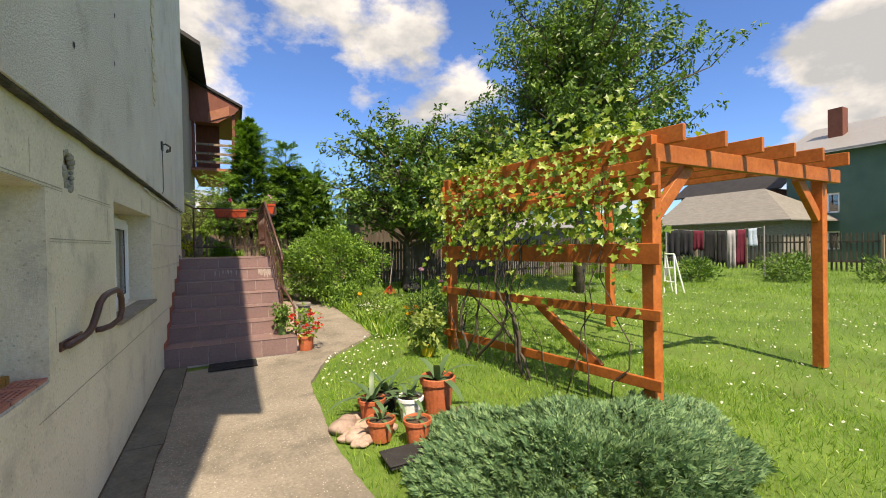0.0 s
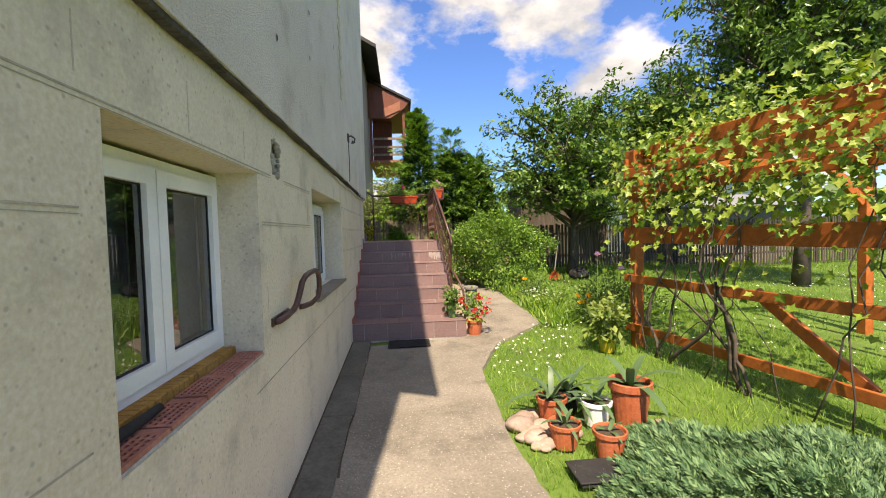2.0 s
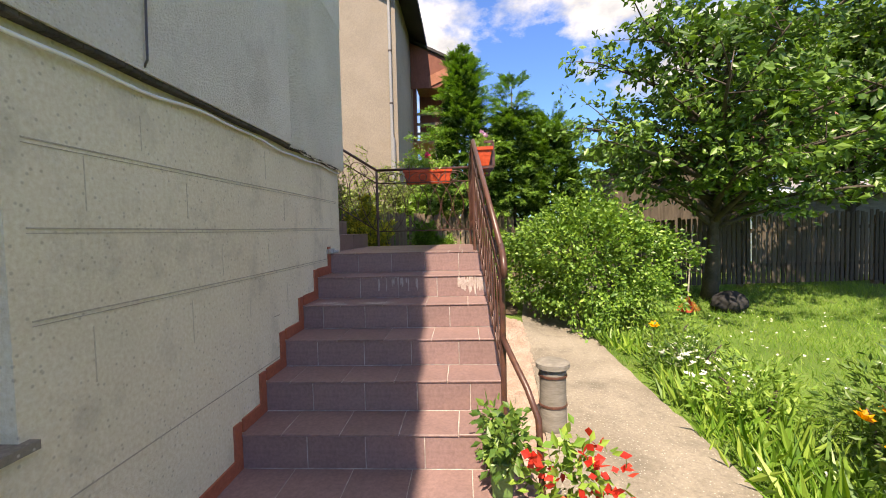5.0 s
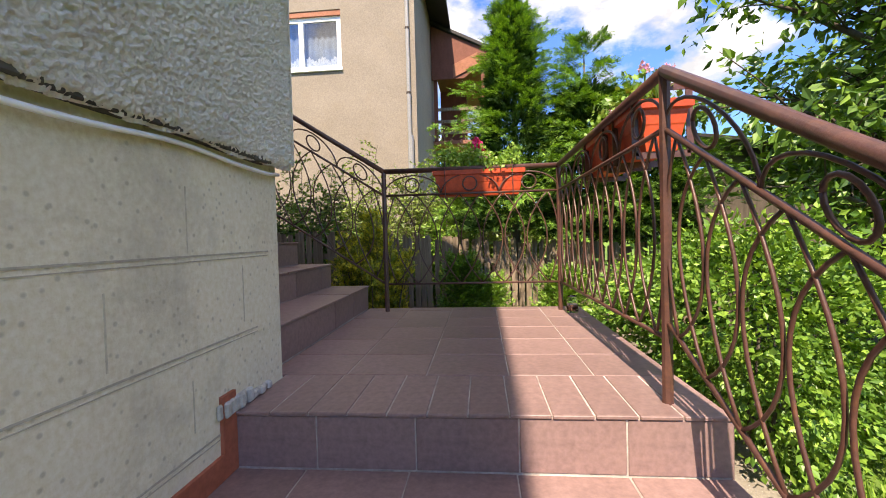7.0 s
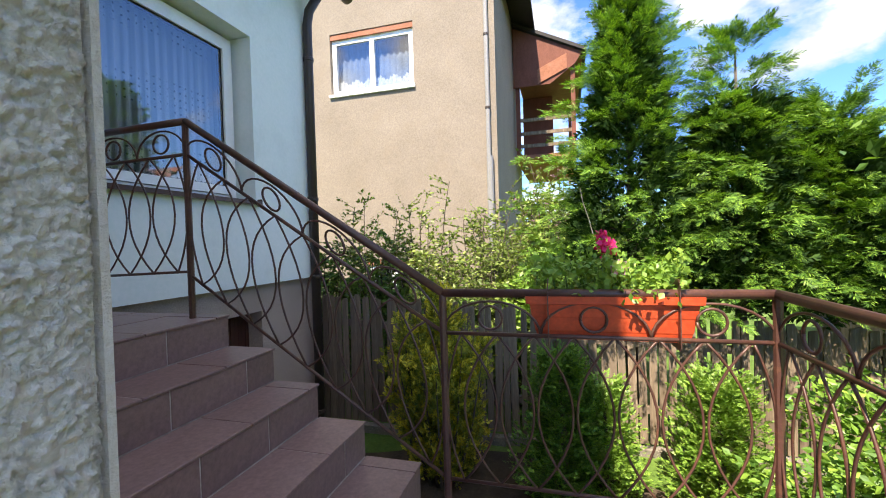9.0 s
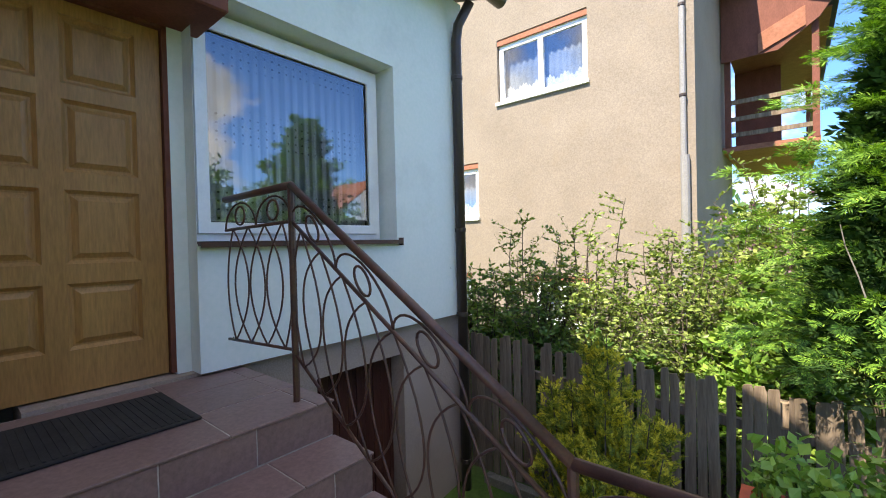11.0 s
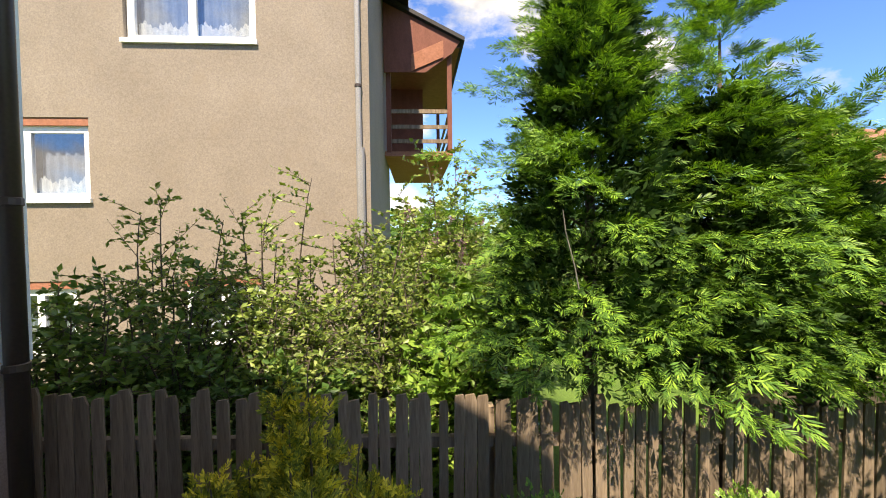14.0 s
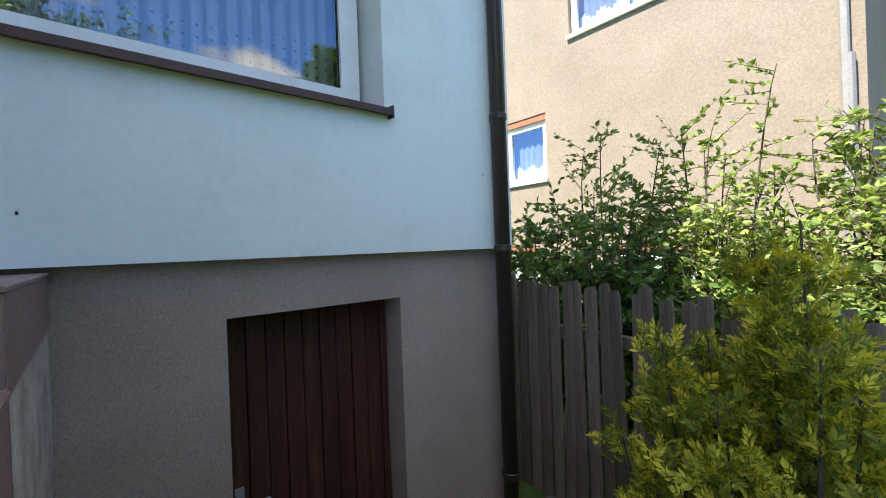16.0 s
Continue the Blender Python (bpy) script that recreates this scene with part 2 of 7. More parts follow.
M_OLIVE = leafy("olive_thuja_spray", (0.09, 0.13, 0.025), (0.22, 0.25, 0.04), (0.42, 0.40, 0.055), 0.6, 0.25, 0.2)
# shade inside the cypresses, painted as a darker leaf colour
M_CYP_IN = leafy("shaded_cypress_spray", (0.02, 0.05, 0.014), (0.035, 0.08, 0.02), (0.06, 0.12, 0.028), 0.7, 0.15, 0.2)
M_JUNIPER = leafy("blue_juniper_spray", (0.04, 0.10, 0.048), (0.10, 0.195, 0.09), (0.22, 0.335, 0.16), 0.6, 0.10, 0.25)
M_VINE = leafy("vine_leaf", (0.09, 0.17, 0.02), (0.19, 0.29, 0.035), (0.36, 0.42, 0.08), 0.4, 0.28)
M_AGAVE = leafy("agave_leaf", (0.07, 0.13, 0.06), (0.10, 0.17, 0.08), (0.14, 0.21, 0.11), 0.45, 0.1)
M_PINK = leafy("magenta_petal", (0.55, 0.01, 0.12), (0.65, 0.02, 0.18), (0.75, 0.05, 0.25), 0.6, 0.3)
M_LILAC = leafy("lilac_petal", (0.55, 0.25, 0.55), (0.65, 0.35, 0.62), (0.75, 0.5, 0.7), 0.6, 0.3)
M_LILAC_DK = leafy("faded_lilac_petal", (0.16, 0.08, 0.13), (0.24, 0.13, 0.2), (0.32, 0.2, 0.27), 0.6, 0.3)
M_RED = leafy("red_petal", (0.45, 0.02, 0.015), (0.55, 0.03, 0.02), (0.6, 0.06, 0.04), 0.6, 0.3)
M_ORANGE = leafy("yellow_petal", (0.75, 0.32, 0.01), (0.8, 0.42, 0.01), (0.85, 0.5, 0.02), 0.6, 0.3)
M_DAISY = leafy("white_petal", (0.72, 0.72, 0.70), (0.78, 0.78, 0.76), (0.82, 0.82, 0.8), 0.6, 0.3)
M_REDWOOD = surf("red_brown_board", (0.15, 0.05, 0.032), (0.21, 0.075, 0.05), 2, 20, 0.7, 0.2, 40, stretch=(3, 3, 1))
M_SALMON = surf("salmon_render", (0.30, 0.125, 0.075), (0.36, 0.155, 0.10), 2, 20, 0.9, 0.2, 40)
M_ROOF = surf("dark_roofing", (0.022, 0.02, 0.019), (0.04, 0.036, 0.034), 2, 30, 0.6, 0.3, 40)
M_SHINGLE = surf("grey_shingle", (0.17, 0.16, 0.145), (0.24, 0.225, 0.20), 2, 18, 0.9, 0.4, 30, 0.01, stretch=(1, 1, 8))
M_RUST = surf("rusty_tin", (0.20, 0.065, 0.035), (0.36, 0.17, 0.11), 1.2, 10, 0.6, 0.2, 20, stretch=(1, 6, 1))
M_GREEN = surf("green_render", (0.075, 0.13, 0.105), (0.10, 0.165, 0.135), 1, 20, 0.9, 0.2, 40)
M_BRICKRED = surf("red_brick_far", (0.13, 0.05, 0.035), (0.19, 0.07, 0.05), 2, 20, 0.9, 0.2, 40)
M_RUBBER = surf("black_rubber", (0.022, 0.021, 0.022), (0.04, 0.038, 0.038), 6, 60, 0.85, 0.5, 200, 0.003)
M_STONE = surf("field_stone", (0.30, 0.20, 0.155), (0.48, 0.37, 0.31), 3, 30, 0.9, 0.4, 40, vary=0.25)
M_GRIT = surf("sandy_grit", (0.24, 0.19, 0.15), (0.40, 0.33, 0.27), 6, 40, 0.95, 0.6, 60, 0.006, spots=(60, (0.55, 0.48, 0.42), 0.7))
M_BRASS = plain("brass", (0.55, 0.36, 0.12), 0.3, 0.9)
M_GREY_WOOD = surf("grey_wood", (0.16, 0.145, 0.125), (0.26, 0.24, 0.21), 3, 20, 0.9, 0.4, 30, stretch=(1, 1, 5))
M_CURTAIN = surf("white_curtain", (0.62, 0.64, 0.66), (0.72, 0.74, 0.76), 3, 40, 0.95, 0.1, 60)
# half curtains: white lace dulled towards the blue of reflected sky
M_HALFNET = surf("sky_tinted_half_curtain", (0.30, 0.35, 0.42), (0.44, 0.48, 0.54), 12, 50, 0.95, 0.1, 60)
M_MORTAR = surf("grey_mortar", (0.30, 0.28, 0.26), (0.50, 0.48, 0.45), 9, 60, 0.95, 0.5, 90)
# blue-grey puts the panes' sky reflection into a cloth colour
M_SHEER = surf("sky_tinted_sheer", (0.12, 0.16, 0.24), (0.19, 0.24, 0.33), 3, 30, 0.95, 0.1, 60)
M_BLIND = surf("grey_blind", (0.22, 0.22, 0.20), (0.28, 0.28, 0.26), 2, 60, 0.9, 0.1, 120)
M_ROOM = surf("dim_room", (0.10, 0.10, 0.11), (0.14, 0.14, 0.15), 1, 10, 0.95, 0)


def glass_mat():
    """A window pane: mostly clear, with a strong sky reflection."""
    m, nt, b = nodes_of("window_glass")
    nt.nodes.remove(b)
    tr = nt.nodes.new("ShaderNodeBsdfTransparent")
    tr.inputs[0].default_value = (0.90, 0.93, 0.95, 1)
    gl = nt.nodes.new("ShaderNodeBsdfGlossy")
    gl.inputs["Roughness"].default_value = 0.01
    fr = nt.nodes.new("ShaderNodeFresnel")
    fr.inputs[0].default_value = 3.0
    mx = nt.nodes.new("ShaderNodeMixShader")
    nt.links.new(fr.outputs[0], mx.inputs[0])
    nt.links.new(tr.outputs[0], mx.inputs[1]); nt.links.new(gl.outputs[0], mx.inputs[2])
    nt.links.new(mx.outputs[0], nt.nodes["Material Output"].inputs[0])
    return m


M_GLASS = glass_mat()


def clear_mat():
    """The back and edges of a pane: plain clear glass."""
    m, nt, b = nodes_of("clear_glass")
    nt.nodes.remove(b)
    tr = nt.nodes.new("ShaderNodeBsdfTransparent")
    nt.links.new(tr.outputs[0], nt.nodes["Material Output"].inputs[0])
    return m


M_CLEAR = clear_mat()


def jar_mat():
    """Thin clear glass with plain reflections."""
    m, nt, b = nodes_of("jar_glass")
    b.inputs["Roughness"].default_value, b.inputs["Transmission Weight"].default_value, b.inputs["IOR"].default_value = 0.03, 1.0, 1.3
    b.inputs["Base Color"].default_value = (0.9, 0.95, 0.93, 1)
    return m


M_JAR = jar_mat()


def glaze(ob, axis, sign):
    """Leave the gloss on the outer face of a pane only."""
    ob.data.materials.append(M_CLEAR)
    for p in ob.data.polygons:
        p.material_index = 0 if p.normal[axis] * sign > 0.9 else 1
    ob.visible_shadow = False

# ---- mesh tools ----
G0 = -0.13  # ground level at the foot of the stairs


def step_up(a, b, t):
    t = min(max((t - a) / (b - a), 0.0), 1.0)
    return t * t * (3 - 2 * t)


def ground_z(y, x=2.4):
    """The garden falls gently behind the start and climbs to the fence; the bed behind the stairs lies higher."""
    up = min(max(y, 0.0), 6.8)
    rise = 0.025 * up + 0.11 * step_up(5.0, 6.6, up) + 0.23 * step_up(3.0, 4.0, up) * (1 - step_up(1.3, 2.6, x))
    return G0 + 0.025 * min(y, 0.0) + rise * (1 - step_up(9.0, 14.0, x))


def link(name, me, material, parent=None, label="", smooth=False):
    if material is not None:
        me.materials.append(material)
    if smooth:
        for p in me.polygons:
            p.use_smooth = True
    ob = new(name, me)
    if parent is not None:
        ob.parent = parent
    if label:
        ob["label"] = label
    return ob


def part(name, bm, material, parent=None, label="", smooth=False, bevel=0.0):
    if bevel:
        bmesh.ops.bevel(bm, geom=bm.edges[:], offset=bevel, segments=1, affect="EDGES", profile=0.5)
    bmesh.ops.recalc_face_normals(bm, faces=bm.faces[:])
    me = bpy.data.meshes.new(name)
    bm.to_mesh(me)
    bm.free()
    return link(name, me, material, parent, label, smooth)


def thing(name, label, category, group="", at=(0, 0, 0)):
    e = new(name)
    e.location = at
    e.empty_display_size = 0.1
    return tagged(e, label, category, group)


def box(bm, x0, x1, y0, y1, z0, z1):
    v = [bm.verts.new((x, y, z)) for z in (z0, z1) for x, y in ((x0, y0), (x1, y0), (x1, y1), (x0, y1))]
    for f in ((3, 2, 1, 0), (4, 5, 6, 7), (0, 1, 5, 4), (1, 2, 6, 5), (2, 3, 7, 6), (3, 0, 4, 7)):
        bm.faces.new([v[i] for i in f])
    return v


def beam(bm, p, q, w, h, up=(0, 0, 1)):
    """A bar of section w by h from p to q."""
    p, q = Vector(p), Vector(q)
    d = (q - p).normalized()
    s = d.cross(Vector(up))
    s = s.normalized() if s.length > 1e-4 else Vector((1, 0, 0))
    u = s.cross(d).normalized()
    c = [(-w / 2, -h / 2), (w / 2, -h / 2), (w / 2, h / 2), (-w / 2, h / 2)]
    v = [bm.verts.new(e + s * a + u * b) for e in (p, q) for a, b in c]
    for f in ((3, 2, 1, 0), (4, 5, 6, 7), (0, 1, 5, 4), (1, 2, 6, 5), (2, 3, 7, 6), (3, 0, 4, 7)):
        bm.faces.new([v[i] for i in f])


def tube(bm, pts, r, sides=6, r_end=None):
    """A round bar along a line of points; r_end tapers it."""
    pts = [Vector(p) for p in pts]
    n = len(pts)
    ring_prev = None
    up = None
    for i, p in enumerate(pts):
        d = (pts[min(i + 1, n - 1)] - pts[max(i - 1, 0)]).normalized()
        if up is None:
            up = Vector((0, 0, 1)) if abs(d.z) < 0.9 else Vector((1, 0, 0))
        s = d.cross(up)
        s = s.normalized() if s.length > 1e-5 else Vector((1, 0, 0))
        up = s.cross(d).normalized()
        rr = r if r_end is None else r + (r_end - r) * i / max(1, n - 1)
        ring = [bm.verts.new(p + (s * math.cos(a) + up * math.sin(a)) * rr) for a in (2 * math.pi * k / sides for k in range(sides))]
        if ring_prev:
            for k in range(sides):
                bm.faces.new((ring_prev[k], ring_prev[(k + 1) % sides], ring[(k + 1) % sides], ring[k]))
        else:
            bm.faces.new(ring[::-1])
        ring_prev = ring
    bm.faces.new(ring_prev)


def lathe(bm, prof, sides=20, at=(0, 0, 0)):
    """A turned shape from (radius, height) pairs."""
    rings = []
    for r, z in prof:
        rings.append([bm.verts.new((at[0] + r * math.cos(2 * math.pi * k / sides), at[1] + r * math.sin(2 * math.pi * k / sides), at[2] + z)) for k in range(sides)])
    for a, b in zip(rings, rings[1:]):
        for k in range(sides):
            bm.faces.new((a[k], a[(k + 1) % sides], b[(k + 1) % sides], b[k]))
    bm.faces.new(rings[0][::-1])
    bm.faces.new(rings[-1])


def wall_slab(bm, axis, front, back, u0, u1, z0, z1, holes=()):
    """A wall in a plane of constant x or y with rectangular holes (ua, ub, za, zb), closed all round."""
    us = sorted({u0, u1, *[h[0] for h in holes], *[h[1] for h in holes]})
    zs = sorted({z0, z1, *[h[2] for h in holes], *[h[3] for h in holes]})
    verts = {}

    def v(c, u, z):
        key = (c, u, z)
        if key not in verts:
            verts[key] = bm.verts.new((c, u, z) if axis == "x" else (u, c, z))
        return verts[key]

    def solid(i, j):
        if not (0 <= i < len(us) - 1 and 0 <= j < len(zs) - 1):
            return False
        um, zm = (us[i] + us[i + 1]) / 2, (zs[j] + zs[j + 1]) / 2
        return not any(a < um < b and c < zm < d for a, b, c, d in holes)

    for i in range(len(us) - 1):
        for j in range(len(zs) - 1):
            if not solid(i, j):
                continue
            a, b, c, d = us[i], us[i + 1], zs[j], zs[j + 1]
            bm.faces.new((v(front, a, c), v(front, b, c), v(front, b, d), v(front, a, d)))
            bm.faces.new((v(back, a, d), v(back, b, d), v(back, b, c), v(back, a, c)))
            for di, dj, e in ((-1, 0, ((a, c), (a, d))), (1, 0, ((b, c), (b, d))), (0, -1, ((a, c), (b, c))), (0, 1, ((a, d), (b, d)))):
                if not solid(i + di, j + dj):
                    (p, q), (r, s) = e
                    bm.faces.new((v(front, p, q), v(front, r, s), v(back, r, s), v(back, p, q)))


def soup(name, verts, faces, material, parent=None, label="", smooth=False):
    me = bpy.data.meshes.new(name)
    me.from_pydata(verts, [], faces)
    return link(name, me, material, parent, label, smooth)


rng = np.random.default_rng(7)


def unit(v):
    return v / np.maximum(np.linalg.norm(v, axis=-1, keepdims=True), 1e-9)


def leaf_cloud(name, pos, out, size, material, parent, label="", aspect=0.55, droop=0.25, tri=False, jitter=0.7):
    """Leaves at pos, each a folded blade that grows along out with a random turn; size per leaf."""
    n = len(pos)
    d = unit(out + rng.normal(0, jitter, (n, 3)) * np.array([1, 1, 0.7]) - np.array([0, 0, droop]))
    s = unit(np.cross(d, rng.normal(0, 1, (n, 3))))
    u = np.cross(s, d)
    size = np.broadcast_to(np.asarray(size, float).reshape(-1, 1), (n, 1)) * rng.uniform(0.65, 1.25, (n, 1))
    w = size * aspect / 2
    base, tip = pos, pos + d * size
    mid = pos + d * size * 0.45 - u * size * 0.06
    l, r = mid + s * w + u * size * 0.12, mid - s * w + u * size * 0.12
    if tri:
        verts = np.stack([base + s * w * 0.5, tip, base - s * w * 0.5], 1).reshape(-1, 3)
        faces = np.arange(3 * n).reshape(-1, 3)
    else:
        verts = np.stack([base, l, tip, r], 1).reshape(-1, 3)
        k = 4 * np.arange(n)[:, None]
        faces = np.concatenate([k + [0, 1, 2], k + [0, 2, 3]], 0)
    return soup(name, verts.tolist(), faces.tolist(), material, parent, label)


def clumps(centre, radii, n_clump, n_leaf, spread, shell=0.55, bottom=-1.0, bumpy=0.38):
    """Leaf positions in clumps that fill the outer part of an uneven ellipsoid, and the way each clump faces."""
    d = unit(rng.normal(0, 1, (n_clump * 3, 3)))
    d = d[d[:, 2] > bottom][:n_clump]
    rad = shell + (1 - shell) * rng.random((len(d), 1)) ** 0.6
    lump = 1 + bumpy * np.sin(d[:, :1] * 5.1 + d[:, 1:2] * 3.7 + 1.3) * np.cos(d[:, 2:3] * 4.3 + d[:, :1] * 2.9)
    c = np.array(centre) + d * rad * lump * np.array(radii)
    pos = np.repeat(c, n_leaf, 0) + rng.normal(0, 1, (len(c) * n_leaf, 3)) * spread
    out = np.repeat(d, n_leaf, 0) + rng.normal(0, 0.4, (len(c) * n_leaf, 3))
    return pos, out


def sprays(name, base, direction, length, material, parent, label="", blades=7, width=0.16, flat=0.35):
    """Flat feathery sprays: each a fan of narrow blades along a short axis."""
    n = len(base)
    d = unit(direction)
    s = unit(np.cross(d, np.array([0, 0, 1.0]) + rng.normal(0, flat, (n, 3))))
    vs, k0, faces = [], 0, []
    for i in range(blades):
        f = i / (blades - 1)
        side = 1 if i % 2 else -1
        start = base + d * length * (0.12 + 0.62 * f)
        ang = 0.95 - 0.75 * f
        dd = unit(d * math.cos(ang) + s * side * math.sin(ang) + rng.normal(0, 0.10, (n, 3)))
        ln = length * (0.46 - 0.12 * f) * rng.uniform(0.75, 1.2, (n, 1))
        nn = unit(np.cross(dd, np.cross(s, d)))
        w = ln * width
        quad = np.stack([start, start + dd * ln * 0.5 + nn * w, start + dd * ln, start + dd * ln * 0.5 - nn * w], 1)
        vs.append(quad.reshape(-1, 3))
    verts = np.concatenate(vs, 0)
    k = 4 * np.arange(n * blades)[:, None]
    faces = np.concatenate([k + [0, 1, 2, 3]], 0)
    return soup(name, verts.tolist(), faces.tolist(), material, parent, label)

# ---- ground and paths ----
def sheet(name, xs, ys, material, zfun, label):
    verts = [(x, y, zfun(x, y)) for y in ys for x in xs]
    nx = len(xs)
    faces = [(j * nx + i, j * nx + i + 1, (j + 1) * nx + i + 1, (j + 1) * nx + i) for j in range(len(ys) - 1) for i in range(nx - 1)]
    return tagged(soup(name, verts, faces, material, smooth=True), label, name.split("_")[0], kind="structure")


def lawn_z(x, y):
    near = max(0.0, 1 - (abs(x - 5) / 14) ** 2) if abs(x - 5) < 14 else 0
    return ground_z(max(y, -12), x) - 0.02 + 0.03 * near * noise.noise(Vector((x * 0.7, y * 0.7, 0)))


gx = [-900, -300, -100, -40, -20, *np.arange(-10, 30.1, 0.5).tolist(), 40, 60, 100, 300, 900]
gy = [-900, -300, -100, -40, -20, *np.arange(-12, 20.1, 0.5).tolist(), 30, 50, 100, 300, 900]
sheet("ground", gx, gy, M_LAWN, lawn_z, "green lawn ground with bare patches, rising gently to the house")

# concrete path: along the house wall, then bending round the stairs
left_edge = [(-12.0, -0.02), (-3.0, -0.02), (-0.3, -0.02), (0.02, 1.70), (0.8, 1.78), (2.2, 1.92), (3.5, 2.0), (4.6, 2.1), (5.9, 2.3)]
right_edge = [(-12.0, 1.62), (-4.2, 1.60), (-2.9, 1.50), (-1.35, 1.56), (-0.4, 1.95), (0.6, 2.92), (2.3, 2.9), (4.1, 2.92), (5.9, 3.0)]


def edge_at(edge, y):
    for (ya, xa), (yb, xb) in zip(edge, edge[1:]):
        if ya <= y <= yb:
            return xa + (xb - xa) * (y - ya) / (yb - ya)
    return edge[-1][1]


bm = bmesh.new()
rows_v = []
ys = [-12, -9] + np.arange(-7, 5.91, 0.1).tolist()
for y in ys:
    a, b = edge_at(left_edge, y), edge_at(right_edge, y) + 0.025 * noise.noise(Vector((y * 3.1, 2, 0))) + 0.02 * noise.noise(Vector((y * 11, 5, 0)))
    row = []
    for k in range(7):
        x = a + (b - a) * k / 6
        row.append(bm.verts.new((x, y, ground_z(y, x) + 0.012 + 0.006 * noise.noise(Vector((x * 2, y * 2, 3))))))
    row.append(bm.verts.new((b + 0.02, y, ground_z(y, b) - 0.08)))
    rows_v.append(row)
for r0, r1 in zip(rows_v, rows_v[1:]):
    for k in range(7):
        bm.faces.new((r0[k], r0[k + 1], r1[k + 1], r1[k]))
path = tagged(part("path", bm, M_CONC), "worn grey-beige concrete path with pebbles showing", "path", kind="structure")
# drainage strip along the wall, parted by a crack
bm = bmesh.new()
for ya, yb in ((-12, -5.2), (-5.19, -2.3), (-2.29, -0.02)):
    za, zb = ground_z(ya) + 0.02, ground_z(yb) + 0.02
    v = [bm.verts.new(p) for p in ((0, ya, za), (0.27, ya, za), (0.25, yb, zb), (0, yb, zb), (0, ya, za - 0.1), (0.27, ya, za - 0.1), (0.25, yb, zb - 0.1), (0, yb, zb - 0.1))]
    for f in ((0, 1, 2, 3), (1, 5, 6, 2), (0, 4, 5, 1), (3, 2, 6, 7), (0, 3, 7, 4)):
        bm.faces.new([v[i] for i in f])
tagged(part("drain_strip", bm, M_STRIP), "narrow concrete strip along the house wall", "strip", kind="structure")
bm = bmesh.new()
pts = [(0.262 + 0.006 * math.sin(y * 5.3) + 0.004 * math.sin(y * 13), y, ground_z(y) + 0.012) for y in np.arange(-3.2, -0.05, 0.08)]
for p, q in zip(pts, pts[1:]):
    w = 0.004 + 0.005 * abs(math.sin(p[1] * 3.3))
    bm.faces.new([bm.verts.new(c) for c in ((p[0] - w, p[1], p[2] + 0.006), (p[0] + w, p[1], p[2] + 0.006), (q[0] + w, q[1], q[2] + 0.006), (q[0] - w, q[1], q[2] + 0.006))])
tagged(part("joint_crack", bm, M_SOIL), "dark open crack in the concrete", "crack", kind="structure")

bm = bmesh.new()
y = -7.0
while y < -0.06:
    w = 0.010 + 0.014 * abs(noise.noise(Vector((y * 2.3, 9, 0)))) + 0.008 * abs(noise.noise(Vector((y * 9, 4, 0))))
    box(bm, 0.0, w, y, y + 0.062, ground_z(y) + 0.0, ground_z(y) + 0.026)
    y += 0.06
tagged(part("wall_foot_crack", bm, M_SOIL), "dark dirt-filled gap at the foot of the wall", "crack", kind="structure")

# ---- own house ----
BACK_Y = -6.95  # the house corner behind the start of the walk
END_LOW = 2.40
END_Y = 2.477   # corner where the side wall ends
WX = -2.105     # white wall with door and window
LEDGE = 2.055
W1 = (-4.79, -3.665, 0.76, 1.70)
W2 = (-2.345, -0.71, 0.84, 1.765)
NICHE = (-3.40, -3.24, 1.73, 1.935)

bm = bmesh.new()
wall_slab(bm, "x", 0.0, -0.40, BACK_Y, END_LOW, -0.6, LEDGE, [W1, W2, NICHE])
tagged(part("wall_side_lower", bm, M_RENDER), "grey-beige rendered basement wall scored into blocks", "wall", kind="structure")
bm = bmesh.new()
box(bm, -0.399, -0.16, NICHE[0], NICHE[1], NICHE[2], NICHE[3])
tagged(part("niche_back", bm, M_JOINT), "dark rough back of a broken hole in the wall", "hole", kind="structure")

# upper wall: rough pebbledash, modelled in relief
def relief_sheet(name, ys, zs, corner):
    verts, faces = [], []
    for z in zs:
        for y in ys:
            p = Vector((0, y * 1.0, z))
            h = 0.005 * noise.noise(p * 12) + 0.013 * (0.55 - min(1.0, noise.voronoi(p * 100 + Vector((0, 0.8 * noise.noise(p * 40), 0.8 * noise.noise(p * 37)))) [0][0] * 1.45)) + 0.006 * noise.noise(p * 75)
            rag = 0.022 * noise.noise(Vector((y * 5, 0, 7))) + 0.01 * noise.noise(Vector((y * 17, 0, 7))) if z == zs[0] else 0
            rnd = -0.03 * max(0, 1 - (corner - y) / 0.05) ** 2 - 0.02 * max(0, 1 - (z - zs[0]) / 0.03) ** 2
            verts.append((0.055 + h + rnd, y, z + rag))
    n = len(ys)
    for j in range(len(zs) - 1):
        for i in range(n - 1):
            faces.append((j * n + i, j * n + i + 1, (j + 1) * n + i + 1, (j + 1) * n + i))
    return verts, faces


ys = np.linspace(1.15, END_Y, 420).tolist()
zs = np.linspace(LEDGE - 0.022, 3.45, 420).tolist()
v, f = relief_sheet("upper", ys, zs, END_Y)
up = tagged(soup("wall_side_upper_relief", v, f, M_DASH, smooth=True), "rough grey pebbledash house wall", "wall", kind="structure")
bm = bmesh.new()
wall_slab(bm, "x", 0.055, -0.35, BACK_Y, 1.15, LEDGE, 6.8)
wall_slab(bm, "x", 0.055, -0.35, 1.15, END_Y - 0.004, 3.45, 6.8)
